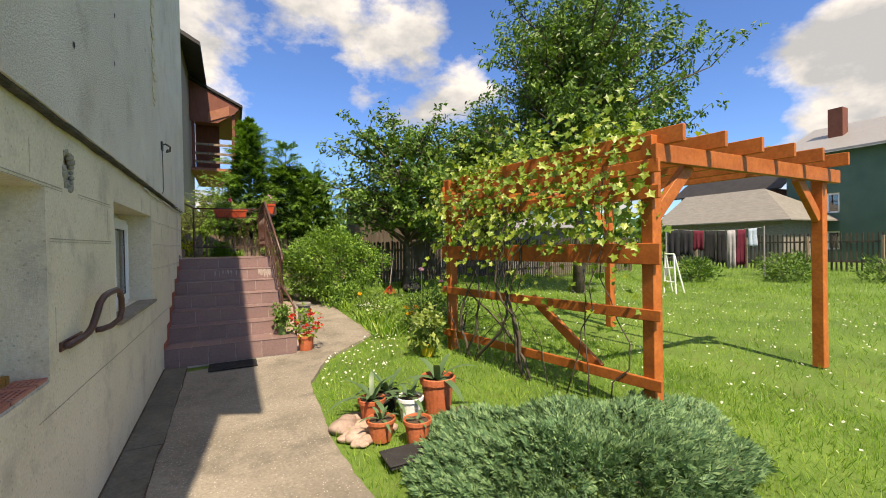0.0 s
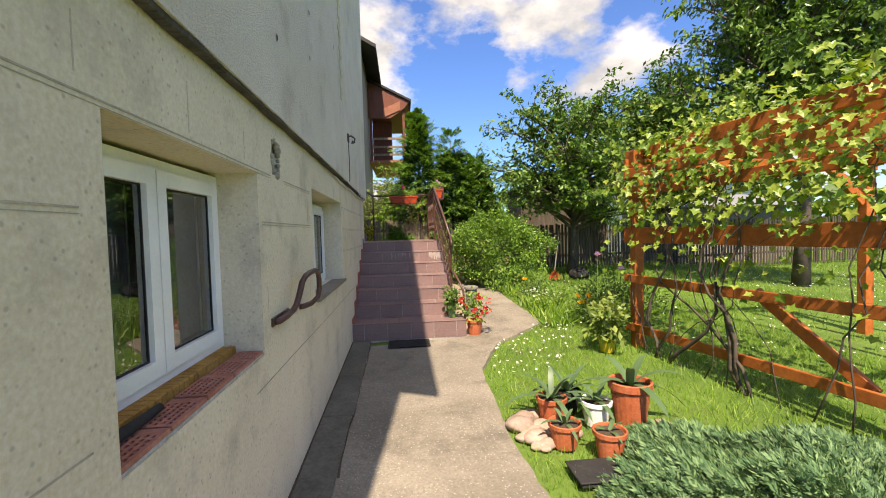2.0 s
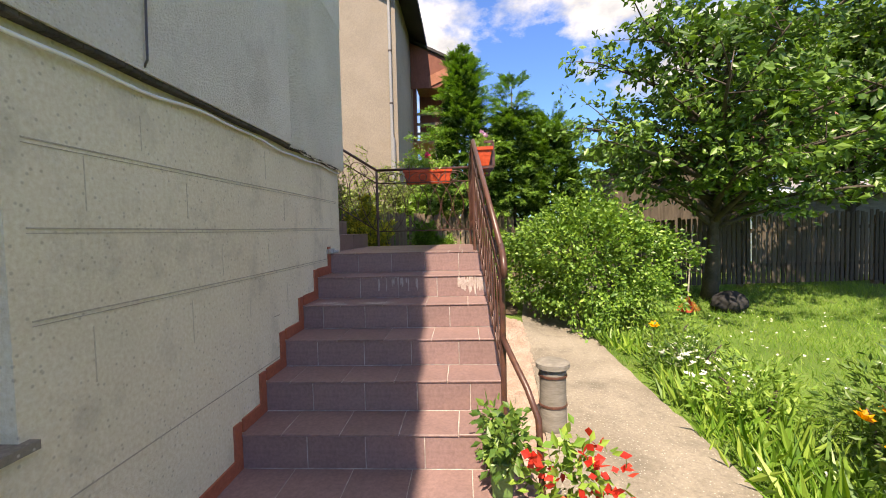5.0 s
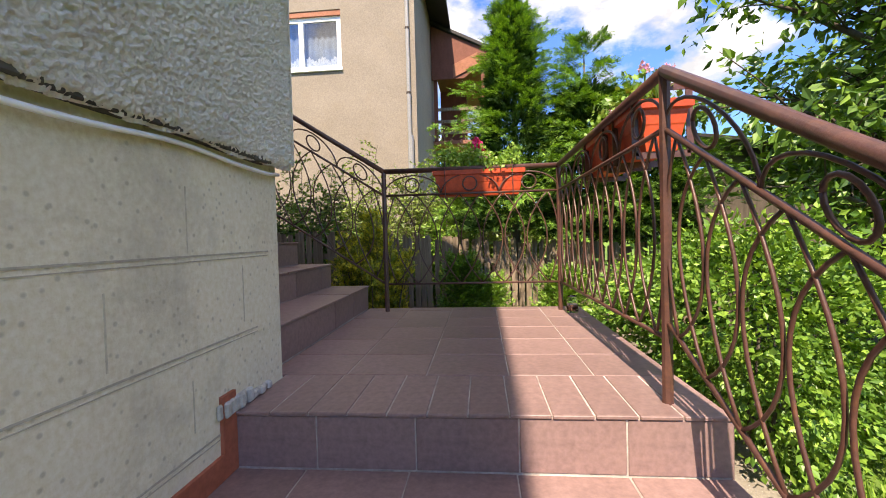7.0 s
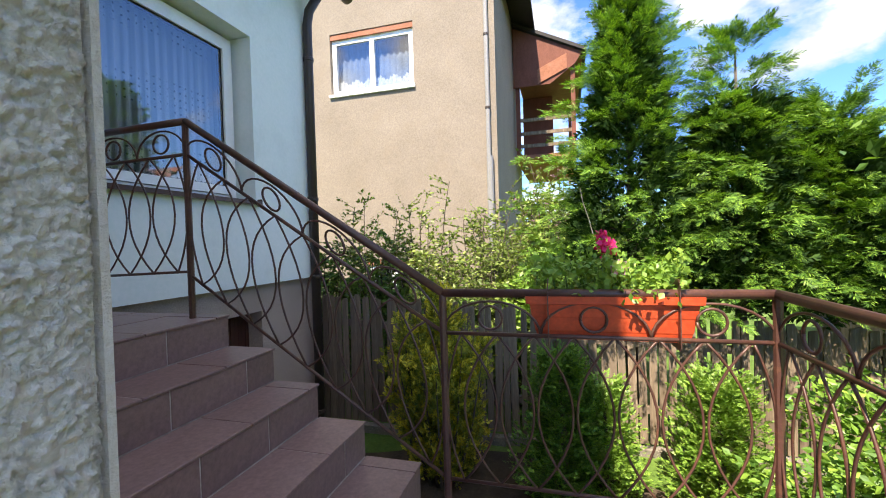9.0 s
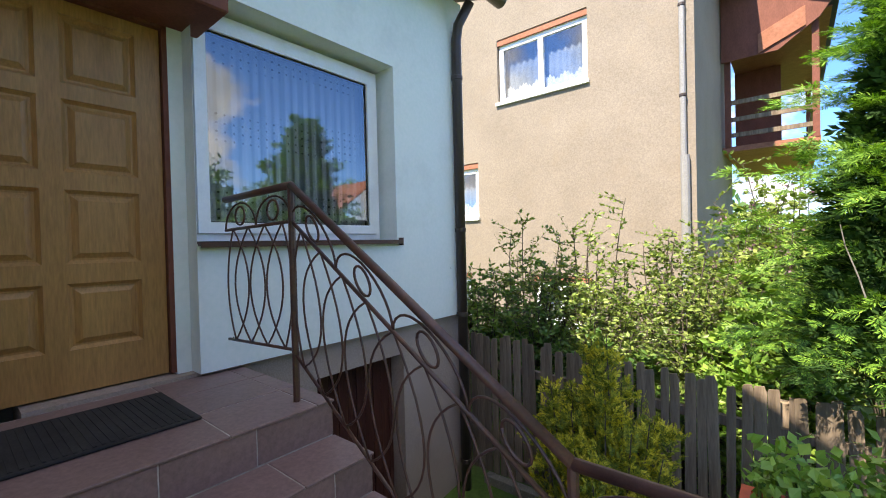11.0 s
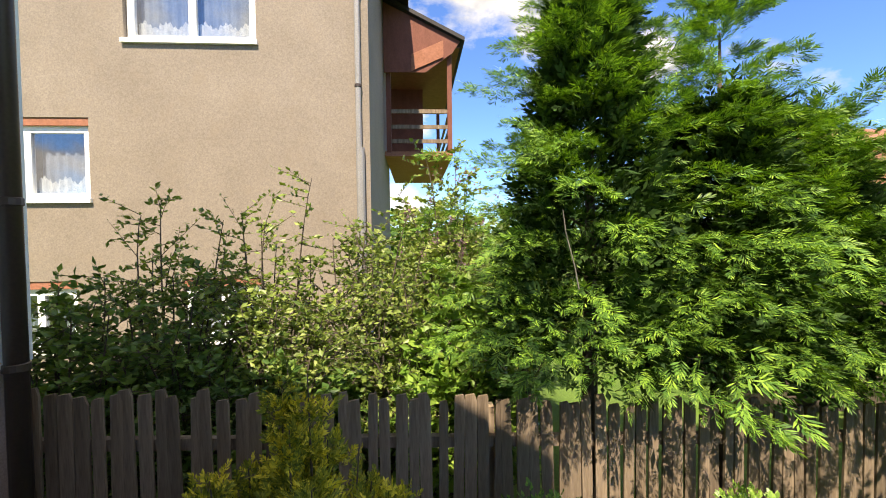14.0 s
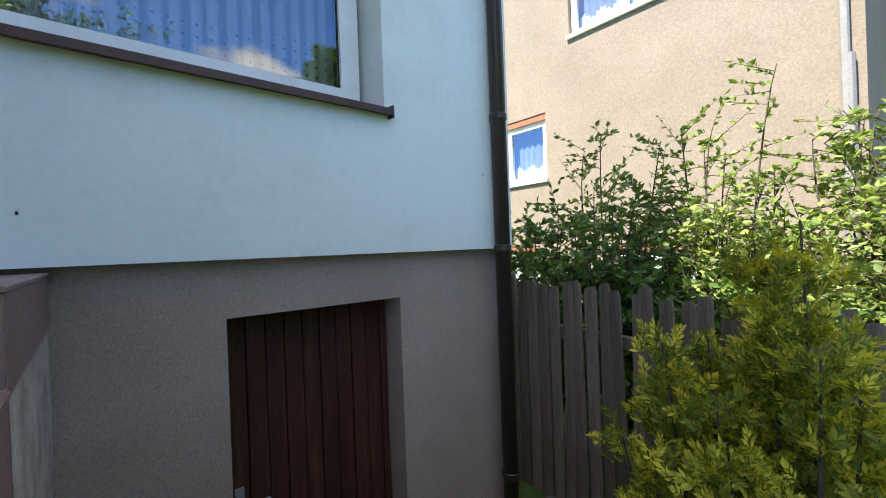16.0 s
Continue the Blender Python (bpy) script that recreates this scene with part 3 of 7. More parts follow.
wall_slab(bm, "x", 0.03, -0.35, 1.15, END_Y - 0.004, LEDGE + 0.02, 3.45)
tagged(part("wall_side_upper", bm, M_ROUGH), "rough grey pebbledash upper house wall", "wall", kind="structure")
bm = bmesh.new()
wall_slab(bm, "y", END_LOW, END_LOW - 0.3, -2.6, -0.4, -0.5, LEDGE)
wall_slab(bm, "y", END_Y, END_Y - 0.3, -2.6, -0.35, LEDGE, 6.8)
wall_slab(bm, "y", BACK_Y, BACK_Y + 0.3, -8.0, -0.4, -0.6, 6.8)
wall_slab(bm, "x", -8.0, -7.7, BACK_Y, 6.19, -0.6, 5.4)
tagged(part("wall_return", bm, M_RENDER), "shaded rendered return wall beside the entrance steps", "wall", kind="structure")
bm = bmesh.new()
wall_slab(bm, "y", END_Y + 0.012, END_Y - 0.0, -0.4, 0.04, LEDGE + 0.01, 6.2)
tagged(part("wall_corner_upper", bm, M_DASH), "rough grey pebbledash corner of the house", "wall", kind="structure")

# scored joints: fine lines pressed into the render, upright ones fainter
bm = bmesh.new()
bv = bmesh.new()


def in_hole(y, z, m=0.02):
    return any(a - m < y < b + m and c - m < z < d + m for a, b, c, d in (W1, W2, NICHE))


for k, z in enumerate((1.72, 1.455, 1.18, 0.88, 0.60)):
    y = BACK_Y
    while y < END_LOW - 0.06:
        y2 = min(y + 0.09, END_LOW - 0.004)
        under = z < 1.1 and z < y2 * 0.6 - 0.1
        faded = noise.noise(Vector((y * 0.55, z * 2.2, 5))) < (-0.35 if z > 1.3 else -0.12 if z > 1.0 else 0.10)
        if not (in_hole(y, z) or in_hole(y2, z) or under or faded):
            dz = 0.010 * noise.noise(Vector((y * 0.6, z, 1)))
            box(bm, 0.0, 0.0022, y, y2, z - 0.0035 + dz, z + 0.0015 + dz)
            if z > 1.0:
                box(bm, 0.0, 0.0018, y, y2, z - 0.017 + dz, z - 0.0145 + dz)
        y += 0.09
    y = BACK_Y + 0.26 * (k % 2)
    while y < END_LOW - 0.1 and z > 0.7:
        top = min(LEDGE - 0.06, z + 0.25)
        if not (in_hole(y, z + 0.1, 0.05) or in_hole(y, top, 0.05)) and random.random() < 0.7 and z > y * 0.6:
            lo, hi = z + random.uniform(0.01, 0.06), top - random.uniform(0.0, 0.08)
            box(bv, 0.0, 0.0015, y - 0.002, y + 0.002, lo, hi)
        y += 0.52
tagged(part("wall_joint_lines", bm, M_JOINTLINE), "scored joint lines in the basement render", "joints", kind="structure")
tagged(part("wall_upright_joints", bv, M_UPJOINT), "faint upright joint lines in the basement render", "joints", kind="structure")

# roofs of the own house, which shade the path
bm = bmesh.new()
RX = [(-8.2, 6.9), (-3.8, 9.3), (0.42, 6.72)]
for (x0, z0), (x1, z1) in zip(RX, RX[1:]):
    ya, yb = BACK_Y, END_Y + 0.1
    v = [bm.verts.new(p) for p in ((x0, ya, z0), (x1, ya, z1), (x1, yb, z1), (x0, yb, z0), (x0, ya, z0 + 0.15), (x1, ya, z1 + 0.15), (x1, yb, z1 + 0.15), (x0, yb, z0 + 0.15))]
    for f in ((3, 2, 1, 0), (4, 5, 6, 7), (0, 1, 5, 4), (1, 2, 6, 5), (2, 3, 7, 6), (3, 0, 4, 7)):
        bm.faces.new([v[i] for i in f])
tagged(part("roof", bm, M_ROOF), "dark roof with wide eaves over the house wall", "roof", kind="structure")

# white wall with the entrance door, the big window and the cellar door below
WIN = (3.80, 5.353, 2.88, 4.40)
PX = -2.165
CEL = (4.55, 5.45, -0.5, 1.865)
bm = bmesh.new()
wall_slab(bm, "x", WX, -2.5, 3.74, 6.36, 2.12, 5.35, [(3.741, WIN[1], WIN[2], WIN[3])])
tagged(part("wall_entrance_white", bm, M_WHITEWALL), "pale bluish-white rendered wall beside the entrance", "wall", kind="structure")
bm = bmesh.new()
wall_slab(bm, "x", WX - 0.13, -2.5, END_Y, 3.738, 1.9, 5.35, [(2.63, 3.66, 1.91, 4.20)])
tagged(part("wall_entrance_door", bm, M_WHITEWALL), "pale wall round the entrance door", "wall", kind="structure")
bm = bmesh.new()
wall_slab(bm, "x", PX, -2.6, 3.0, 6.33, -0.5, 2.118, [CEL])
tagged(part("wall_entrance_plinth", bm, M_PLINTH), "taupe-brown rendered plinth under the white wall", "wall", kind="structure")
bm = bmesh.new()
wall_slab(bm, "y", 6.355, 6.0, -8.0, -2.5, -0.5, 5.35)
tagged(part("wall_far_end", bm, M_WHITEWALL), "pale end wall of the house", "wall", kind="structure")
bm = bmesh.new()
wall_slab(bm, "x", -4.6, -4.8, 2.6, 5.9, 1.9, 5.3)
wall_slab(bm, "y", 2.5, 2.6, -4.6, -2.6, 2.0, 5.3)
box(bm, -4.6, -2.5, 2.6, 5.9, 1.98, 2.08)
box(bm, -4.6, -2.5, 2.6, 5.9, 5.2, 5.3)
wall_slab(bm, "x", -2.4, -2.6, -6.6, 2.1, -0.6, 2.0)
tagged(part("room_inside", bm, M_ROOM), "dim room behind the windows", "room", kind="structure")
# eaves, gutter, drainpipe
bm = bmesh.new()
v = [bm.verts.new(p) for p in ((-6, END_Y, 6.6), (-1.80, END_Y, 5.36), (-1.80, 6.5, 5.36), (-6, 6.5, 6.6), (-6, END_Y, 6.8), (-1.80, END_Y, 5.5), (-1.80, 6.5, 5.5), (-6, 6.5, 6.8))]
for f in ((3, 2, 1, 0), (4, 5, 6, 7), (0, 1, 5, 4), (1, 2, 6, 5), (2, 3, 7, 6), (3, 0, 4, 7)):
    bm.faces.new([v[i] for i in f])
tagged(part("roof_entrance", bm, M_ROOF), "dark eaves above the white wall", "roof", kind="structure")
pipe = thing("drainpipe", "dark brown plastic drainpipe at the white wall's corner with its gutter", "drainpipe", at=(-1.99, 6.20, 0))
bm = bmesh.new()
tube(bm, [(-0.06, 0, -0.1), (-0.06, 0, 4.9), (-0.03, 0, 5.05), (0.10, 0.03, 5.25)], 0.05, 14)
part("pipe", bm, M_DARKPIPE, pipe, smooth=True)
for z in (0.6, 2.1, 2.96, 4.5):
    bm = bmesh.new()
    lathe(bm, [(0.051, 0), (0.058, 0.005), (0.058, 0.04), (0.051, 0.045)], 14, (-0.06, 0, z))
    part("collar", bm, M_DARKPIPE, pipe)
bm = bmesh.new()
n = 10
prof = [(0.075 * math.cos(math.pi + math.pi * k / n), 0.075 * math.sin(math.pi + math.pi * k / n)) for k in range(n + 1)]
a = [bm.verts.new((0.26 + x, -3.7, 5.36 + z)) for x, z in prof]
b = [bm.verts.new((0.26 + x, 0.35, 5.33 + z)) for x, z in prof]
for k in range(n):
    bm.faces.new((a[k], a[k + 1], b[k + 1], b[k]))
bm.faces.new(b)
part("gutter", bm, M_DARKPIPE, pipe)


# windows and doors
def window_x(name, label, xp, y0, y1, z0, z1, sashes, depth=0.07, sill=None, bar=0.065):
    """A plastic window in a plane of constant x, facing +x."""
    w = tagged(new(name), label, "window", kind="structure")
    bm = bmesh.new()
    wall_slab(bm, "x", xp, xp - depth, y0, y1, z0, z1, [(y0 + bar * 0.6, y1 - bar * 0.6, z0 + bar * 0.6, z1 - bar * 0.6)])
    part("window_frame", bm, M_PVC, w)
    ws = (y1 - y0 - bar * 1.2) / sashes
    for k in range(sashes):
        a = y0 + bar * 0.6 + ws * k
        bm = bmesh.new()
        wall_slab(bm, "x", xp + 0.018, xp - depth + 0.01, a + 0.004, a + ws - 0.004, z0 + bar * 0.6 + 0.004, z1 - bar * 0.6 - 0.004,
                  [(a + bar, a + ws - bar, z0 + bar * 1.6, z1 - bar * 1.6)])
        part("sash", bm, M_PVC, w)
        bm = bmesh.new()
        wall_slab(bm, "x", xp - 0.002, xp - depth + 0.02, a + bar, a + ws - bar, z0 + bar * 1.6, z1 - bar * 1.6,
                  [(a + bar + 0.006, a + ws - bar - 0.006, z0 + bar * 1.6 + 0.006, z1 - bar * 1.6 - 0.006)])
        part("gasket", bm, M_RUBBER, w)
        bm = bmesh.new()
        box(bm, xp - 0.012, xp - 0.006, a + bar - 0.004, a + ws - bar + 0.004, z0 + bar * 1.6 - 0.004, z1 - bar * 1.6 + 0.004)
        glaze(part("pane", bm, M_GLASS, w), 0, 1)
    return w


window_x("window_1", "white plastic two-pane basement window in a deep recess", -0.20, W1[0] + 0.0, W1[1], W1[2] + 0.06, W1[3] - 0.02, 2)
window_x("window_2", "small white plastic two-pane basement window", -0.20, W2[0] + 0.24, W2[1] - 0.1, W2[2] + 0.0, W2[3] - 0.06, 2)
w3 = window_x("window_3", "large white plastic window reflecting sky and clouds", WX - 0.17, 3.76, WIN[1] - 0.05, WIN[2] + 0.02, WIN[3] - 0.04, 1, bar=0.075)
bm = bmesh.new()
box(bm, WX - 0.16, WX + 0.045, 3.745, WIN[1] + 0.02, WIN[2] - 0.012, WIN[2] + 0.012)
box(bm, WX + 0.04, WX + 0.05, 3.745, WIN[1] + 0.02, WIN[2] - 0.022, WIN[2] + 0.012)
box(bm, WX - 0.1, WX + 0.05, WIN[1] + 0.0201, WIN[1] + 0.03, WIN[2] - 0.035, WIN[2] + 0.03)
part("window_sill", bm, M_RAIL, w3, "dark brown metal sill")


def curtain(name, x, y0, y1, z0, z1, label):
    n = 120
    verts, faces = [], []
    for j, z in enumerate((z0, z1)):
        for i in range(n + 1):
            y = y0 + (y1 - y0) * i / n
            verts.append((x + 0.006 * math.sin(i * 0.9) + 0.003 * math.sin(i * 2.3), y, z))
    for i in range(n):
        faces.append((i, i + 1, n + 2 + i, n + 1 + i))
    return tagged(soup(name, verts, faces, M_NET, smooth=True), label, "curtain")


def net_mat():
    """Net curtain: thin white cloth with rows of small eyelets."""
    m, nt, b = nodes_of("net_curtain")
    co = nt.nodes.new("ShaderNodeTexCoord").outputs["Object"]
    v = nt.nodes.new("ShaderNodeTexVoronoi")
    v.inputs["Scale"].default_value, v.inputs["Randomness"].default_value = 17, 0.0
    flat_co = nt.nodes.new("ShaderNodeMapping")
    flat_co.inputs["Scale"].default_value = (0.0, 1.0, 1.0)
    nt.links.new(co, flat_co.inputs[0])
    nt.links.new(flat_co.outputs[0], v.inputs["Vector"])
    w = nt.nodes.new("ShaderNodeTexWave")
    w.bands_direction = "Z"
    w.inputs["Scale"].default_value, w.inputs["Distortion"].default_value = 0.55, 1.2
    nt.links.new(co, w.inputs["Vector"])
    dots = ramp(nt, v.outputs["Distance"], (1, 1, 1), (0, 0, 0), 0.11, 0.15)
    band = ramp(nt, w.outputs[0], (0, 0, 0), (1, 1, 1), 0.45, 0.6)
    d2 = mixc(nt, 1.0, dots, band, "MULTIPLY")
    nt.links.new(mixc(nt, d2, (0.80, 0.83, 0.87), (0.18, 0.19, 0.21)), b.inputs["Base Color"])
    b.inputs["Roughness"].default_value = 0.95
    tr = nt.nodes.new("ShaderNodeBsdfTransparent")
    mx = nt.nodes.new("ShaderNodeMixShader")
    mx.inputs[0].default_value = 0.12
    nt.links.new(b.outputs[0], mx.inputs[1]); nt.links.new(tr.outputs[0], mx.inputs[2])
    nt.links.new(mx.outputs[0], nt.nodes["Material Output"].inputs[0])
    return m


M_NET = net_mat()
curtain("net_curtain", WX - 0.32, 3.84, 5.22, 2.92, 4.4, "white patterned net curtain behind the large window")
for k in range(2):
    bm = bmesh.new()
    ya = W1[0] + 0.04 + 0.55 * k
    box(bm, -0.315, -0.309, ya, ya + 0.53, W1[2] + 0.1, W1[3])
    tagged(part("roller_blind", bm, M_BLIND), "plain grey roller blind drawn behind the basement window", "blind")
curtain("net_curtain", -0.30, W2[0], W2[1], W2[2], W2[3], "white net curtain behind the small basement window")

# brick sills of the basement window recesses
for (a, b, c, d), nm in ((W1, "brick"), (W2, "brick")):
    bm = bmesh.new()
    if b == W1[1]:
        box(bm, -0.150, -0.004, a + 0.002, b - 0.002, c, c + 0.012)
        base = tagged(part("window_sill_bricks", bm, M_MORTAR), "mortar bed of the broken sill under the basement window", "sill", kind="structure")
        y = a + 0.005
        while y < b - 0.10:
            y2 = min(y + 0.235, b - 0.006)
            holes = []
            for i in range(int((y2 - y - 0.03) / 0.026)):
                for j in range(5):
                    hy = y + 0.014 + 0.026 * i + (0.008 if j % 2 else 0.0)
                    hx = -0.118 + 0.022 * j
                    holes.append((hx, hx + 0.011, hy, hy + 0.017))
            xs_ = sorted({-0.128, -0.006, *[h[0] for h in holes], *[h[1] for h in holes]})
            bm = bmesh.new()
            zt = c + 0.028 + random.uniform(-0.002, 0.003)
            for xa, xb in zip(xs_, xs_[1:]):
                row = sorted((h[2], h[3]) for h in holes if h[0] <= xa + 1e-6 and h[1] >= xb - 1e-6)
                cur = y
                for h0, h1 in row + [(y2, y2)]:
                    if h0 > cur + 1e-5:
                        box(bm, xa, xb, cur, h0, c + 0.011, zt)
                    cur = h1
            part("brick", bm, M_BRICKSILL, base)
            y = y2 + 0.012
        bm = bmesh.new()
        for k in range(28):
            yy = a + 0.01 + (b - a - 0.02) * k / 28
            box(bm, -0.235, -0.138 - 0.012 * abs(noise.noise(Vector((k * 0.7, 2, 0)))), yy, yy + (b - a - 0.02) / 28, c + 0.006, c + 0.058)
        part("foam_strip", bm, M_FOAM, base, "stained yellow-brown mounting foam", bevel=0.004)
        tl = thing("hand_tool", "dark grey plastic tool lying on the brick sill", "tool")
        bm = bmesh.new()
        tube(bm, [(-0.10, a + 0.06, c + 0.052), (-0.095, a + 0.20, c + 0.052), (-0.10, a + 0.36, c + 0.050)], 0.022, 10, 0.014)
        part("handle", bm, M_RUBBER, tl, smooth=True)
    else:
        box(bm, -0.13, 0.035, a + 0.003, b + 0.03, c - 0.02, c + 0.006)
        tagged(part("window_sill_thin", bm, M_CONC), "thin rough cement sill", "sill", kind="structure")

# entrance door: six raised panels in two columns
DX = WX - 0.17
door = tagged(new("door_1"), "closed varnished oak entrance door with raised panels", "door", kind="structure")
D0, D1, DZ0, DZ1 = 2.66, 3.63, 2.13, 4.13
cols = ((D0 + 0.13, (D0 + D1) / 2 - 0.045), ((D0 + D1) / 2 + 0.045, D1 - 0.12))
rows_z = ((DZ0 + 0.22, DZ0 + 0.56), (DZ0 + 0.66, DZ0 + 1.04), (DZ0 + 1.13, DZ0 + 1.50), (DZ0 + 1.58, DZ0 + 1.93))
holes = [(a, b, c, d) for a, b in cols for c, d in rows_z]
bm = bmesh.new()
wall_slab(bm, "x", DX, DX - 0.05, D0, D1, DZ0, DZ1, holes)
part("door_leaf", bm, M_OAK, door)
for a, b, c, d in holes:
    bm = bmesh.new()
    rings = []
    for off, x in ((0, DX - 0.004), (0.018, DX - 0.022), (0.028, DX - 0.022), (0.055, DX - 0.003)):
        rings.append([bm.verts.new((x, y, z)) for y, z in ((a + off, c + off), (b - off, c + off), (b - off, d - off), (a + off, d - off))])
    for r0, r1 in zip(rings, rings[1:]):
        for k in range(4):
            bm.faces.new((r0[k], r0[(k + 1) % 4], r1[(k + 1) % 4], r1[k]))
    bm.faces.new(rings[-1])
    part("door_panel", bm, M_OAK, door)
bm = bmesh.new()
for a, b, c, d in ((D0 - 0.09, D0 - 0.004, DZ0, DZ1 + 0.07), (D1 + 0.004, D1 + 0.09, DZ0, DZ1 + 0.07), (D0 - 0.09, D1 + 0.09, DZ1 + 0.004, DZ1 + 0.09)):
    box(bm, DX - 0.06, DX + 0.035, a, b, c, d)
part("door_frame", bm, M_REDWOOD, door, "dark brown door frame")
bm = bmesh.new()
box(bm, DX, DX + 0.012, D0 + 0.05, D0 + 0.09, DZ0 + 0.86, DZ0 + 1.12)
tube(bm, [(DX + 0.01, D0 + 0.07, DZ0 + 1.03), (DX + 0.05, D0 + 0.07, DZ0 + 1.03), (DX + 0.055, D0 + 0.12, DZ0 + 1.03), (DX + 0.05, D0 + 0.19, DZ0 + 1.02)], 0.009, 8)
part("door_handle", bm, M_BRASS, door, "brass lever handle on a long plate")
bm = bmesh.new()
lathe(bm, [(0.030, 0), (0.034, 0.006), (0.026, 0.014), (0.012, 0.016)], 16)
bmesh.ops.rotate(bm, verts=bm.verts[:], cent=(0, 0, 0), matrix=Matrix.Rotation(radians(90), 3, "Y"))
bmesh.ops.translate(bm, verts=bm.verts[:], vec=(DX, D0 + 0.07, DZ0 + 1.42))
part("door_lock", bm, M_DARKPIPE, door, "round dark lock rosette")
bm = bmesh.new()
box(bm, WX - 0.16, WX + 0.28, END_Y + 0.02, 3.84, 4.15, 4.55)
tagged(part("door_hood", bm, M_REDWOOD, bevel=0.01), "dark brown timber hood over the entrance door", "hood", kind="structure")

# cellar door
cel = tagged(new("door_2"), "old dark red-brown plank cellar door in a deep recess", "door", kind="structure")
y = CEL[0] + 0.02
k = 0
while y < CEL[1] - 0.05:
    bm = bmesh.new()
    box(bm, PX - 0.19, PX - 0.15 + 0.004 * (k % 2), y, min(y + 0.088, CEL[1] - 0.01), -0.05, CEL[3] - 0.02)
    part("plank", bm, M_CELLAR, cel, bevel=0.004)
    y += 0.092
    k += 1
bm = bmesh.new()
box(bm, PX - 0.26, PX - 0.20, CEL[0], CEL[1], -0.4, CEL[3])
part("door_backing", bm, M_RUBBER, cel)
bm = bmesh.new()
tube(bm, [(PX - 0.14, CEL[0] + 0.06, 0.98), (PX - 0.09, CEL[0] + 0.06, 0.98), (PX - 0.085, CEL[0] + 0.18, 0.98)], 0.011, 8)
box(bm, PX - 0.152, PX - 0.14, CEL[0] + 0.04, CEL[0] + 0.08, 0.86, 1.05)
part("door_handle", bm, M_GREYPIPE, cel, "plain grey metal lever handle")
# rubber mats
for nm, x0, x1, y0, y1, z, lab in (("doormat", -1.98, -1.45, 2.62, 3.50, 2.102, "dark grey ribbed doormat in front of the entrance door"), ("doormat", 0.50, 1.06, -0.42, -0.06, G0 + 0.012, "dark ribbed rubber doormat at the foot of the stairs")):
    m_ = thing(nm, lab, "doormat")
    bm = bmesh.new()
    box(bm, x0, x1, y0, y1, z, z + 0.012)
    part("mat_base", bm, M_RUBBER, m_, bevel=0.003)
    bm = bmesh.new()
    yy = y0 + 0.03
    while yy < y1 - 0.03:
        box(bm, x0 + 0.02, x1 - 0.02, yy, yy + 0.012, z + 0.0115, z + 0.0145)
        yy += 0.028
    part("mat_ribs", bm, M_RUBBER, m_)

# ---- stairs ----
NOSE = [(0.0, 0.125), (0.42, 0.32), (0.72, 0.505), (1.02, 0.685), (1.36, 0.865), (1.70, 1.045), (2.069, 1.225)]
SW = 1.50
FL2 = [(-0.084, 1.40), (-0.374, 1.575), (-0.636, 1.75), (-0.899, 1.925), (-1.187, 2.10)]
FARY = 3.994
bm = bmesh.new()
for k, (y, z) in enumerate(NOSE):
    y1 = NOSE[k + 1][0] + 0.03 if k < 6 else FARY
    w = SW + (0.10 if k == 0 else 0.0)
    box(bm, 0.002, w - 0.003, y + 0.003, y1, -0.4, z - 0.003)
for k, (x, z) in enumerate(FL2):
    x0 = -2.16 if k == 4 else FL2[k + 1][0] - 0.03
    box(bm, x0, x - 0.003, END_LOW + 0.002, FARY - 0.003, -0.4, z - 0.003)
stairs = tagged(part("stairs", bm, M_GROUT), "outdoor stairs and landing clad in worn red-brown tiles", "stairs", kind="structure")
tile_mesh = {}


def tile(x0, x1, y0, y1, z0, z1):
    """One tile as a bevelled slab; alike tiles share their mesh."""
    key = (round(x1 - x0, 3), round(y1 - y0, 3), round(z1 - z0, 3))
    if key not in tile_mesh:
        bm = bmesh.new()
        box(bm, 0, key[0], 0, key[1], 0, key[2])
        bmesh.ops.bevel(bm, geom=bm.edges[:], offset=0.0025, segments=1, affect="EDGES")
        me = bpy.data.meshes.new("tile")
        bm.to_mesh(me)
        bm.free()
        me.materials.append(M_TILE)
        tile_mesh[key] = me
    ob = new("tile", tile_mesh[key])
    ob.location = (x0, y0, z0 + random.uniform(-0.001, 0.001))
    ob.parent = stairs


TW, JT = 0.325, 0.0045


def run(a, b, start, step=TW):
    """Stretches between joints from a to b."""
    cuts = [a]
    c = a + start
    while c < b - 0.05:
        cuts.append(c)
        c += step
    cuts.append(b)
    return [(p + JT / 2, q - JT / 2) for p, q in zip(cuts, cuts[1:])]


# ---- railings ----
def arc(p0, p1, bulge, n=12):
    """Points from p0 to p1 in the panel's own (u, v) plane, swung sideways by bulge."""
    out = []
    for k in range(n + 1):
        t = k / n
        u = p0[0] + (p1[0] - p0[0]) * t
        v = p0[1] + (p1[1] - p0[1]) * t
        out.append((u + bulge * 4 * t * (1 - t), v))
    return out


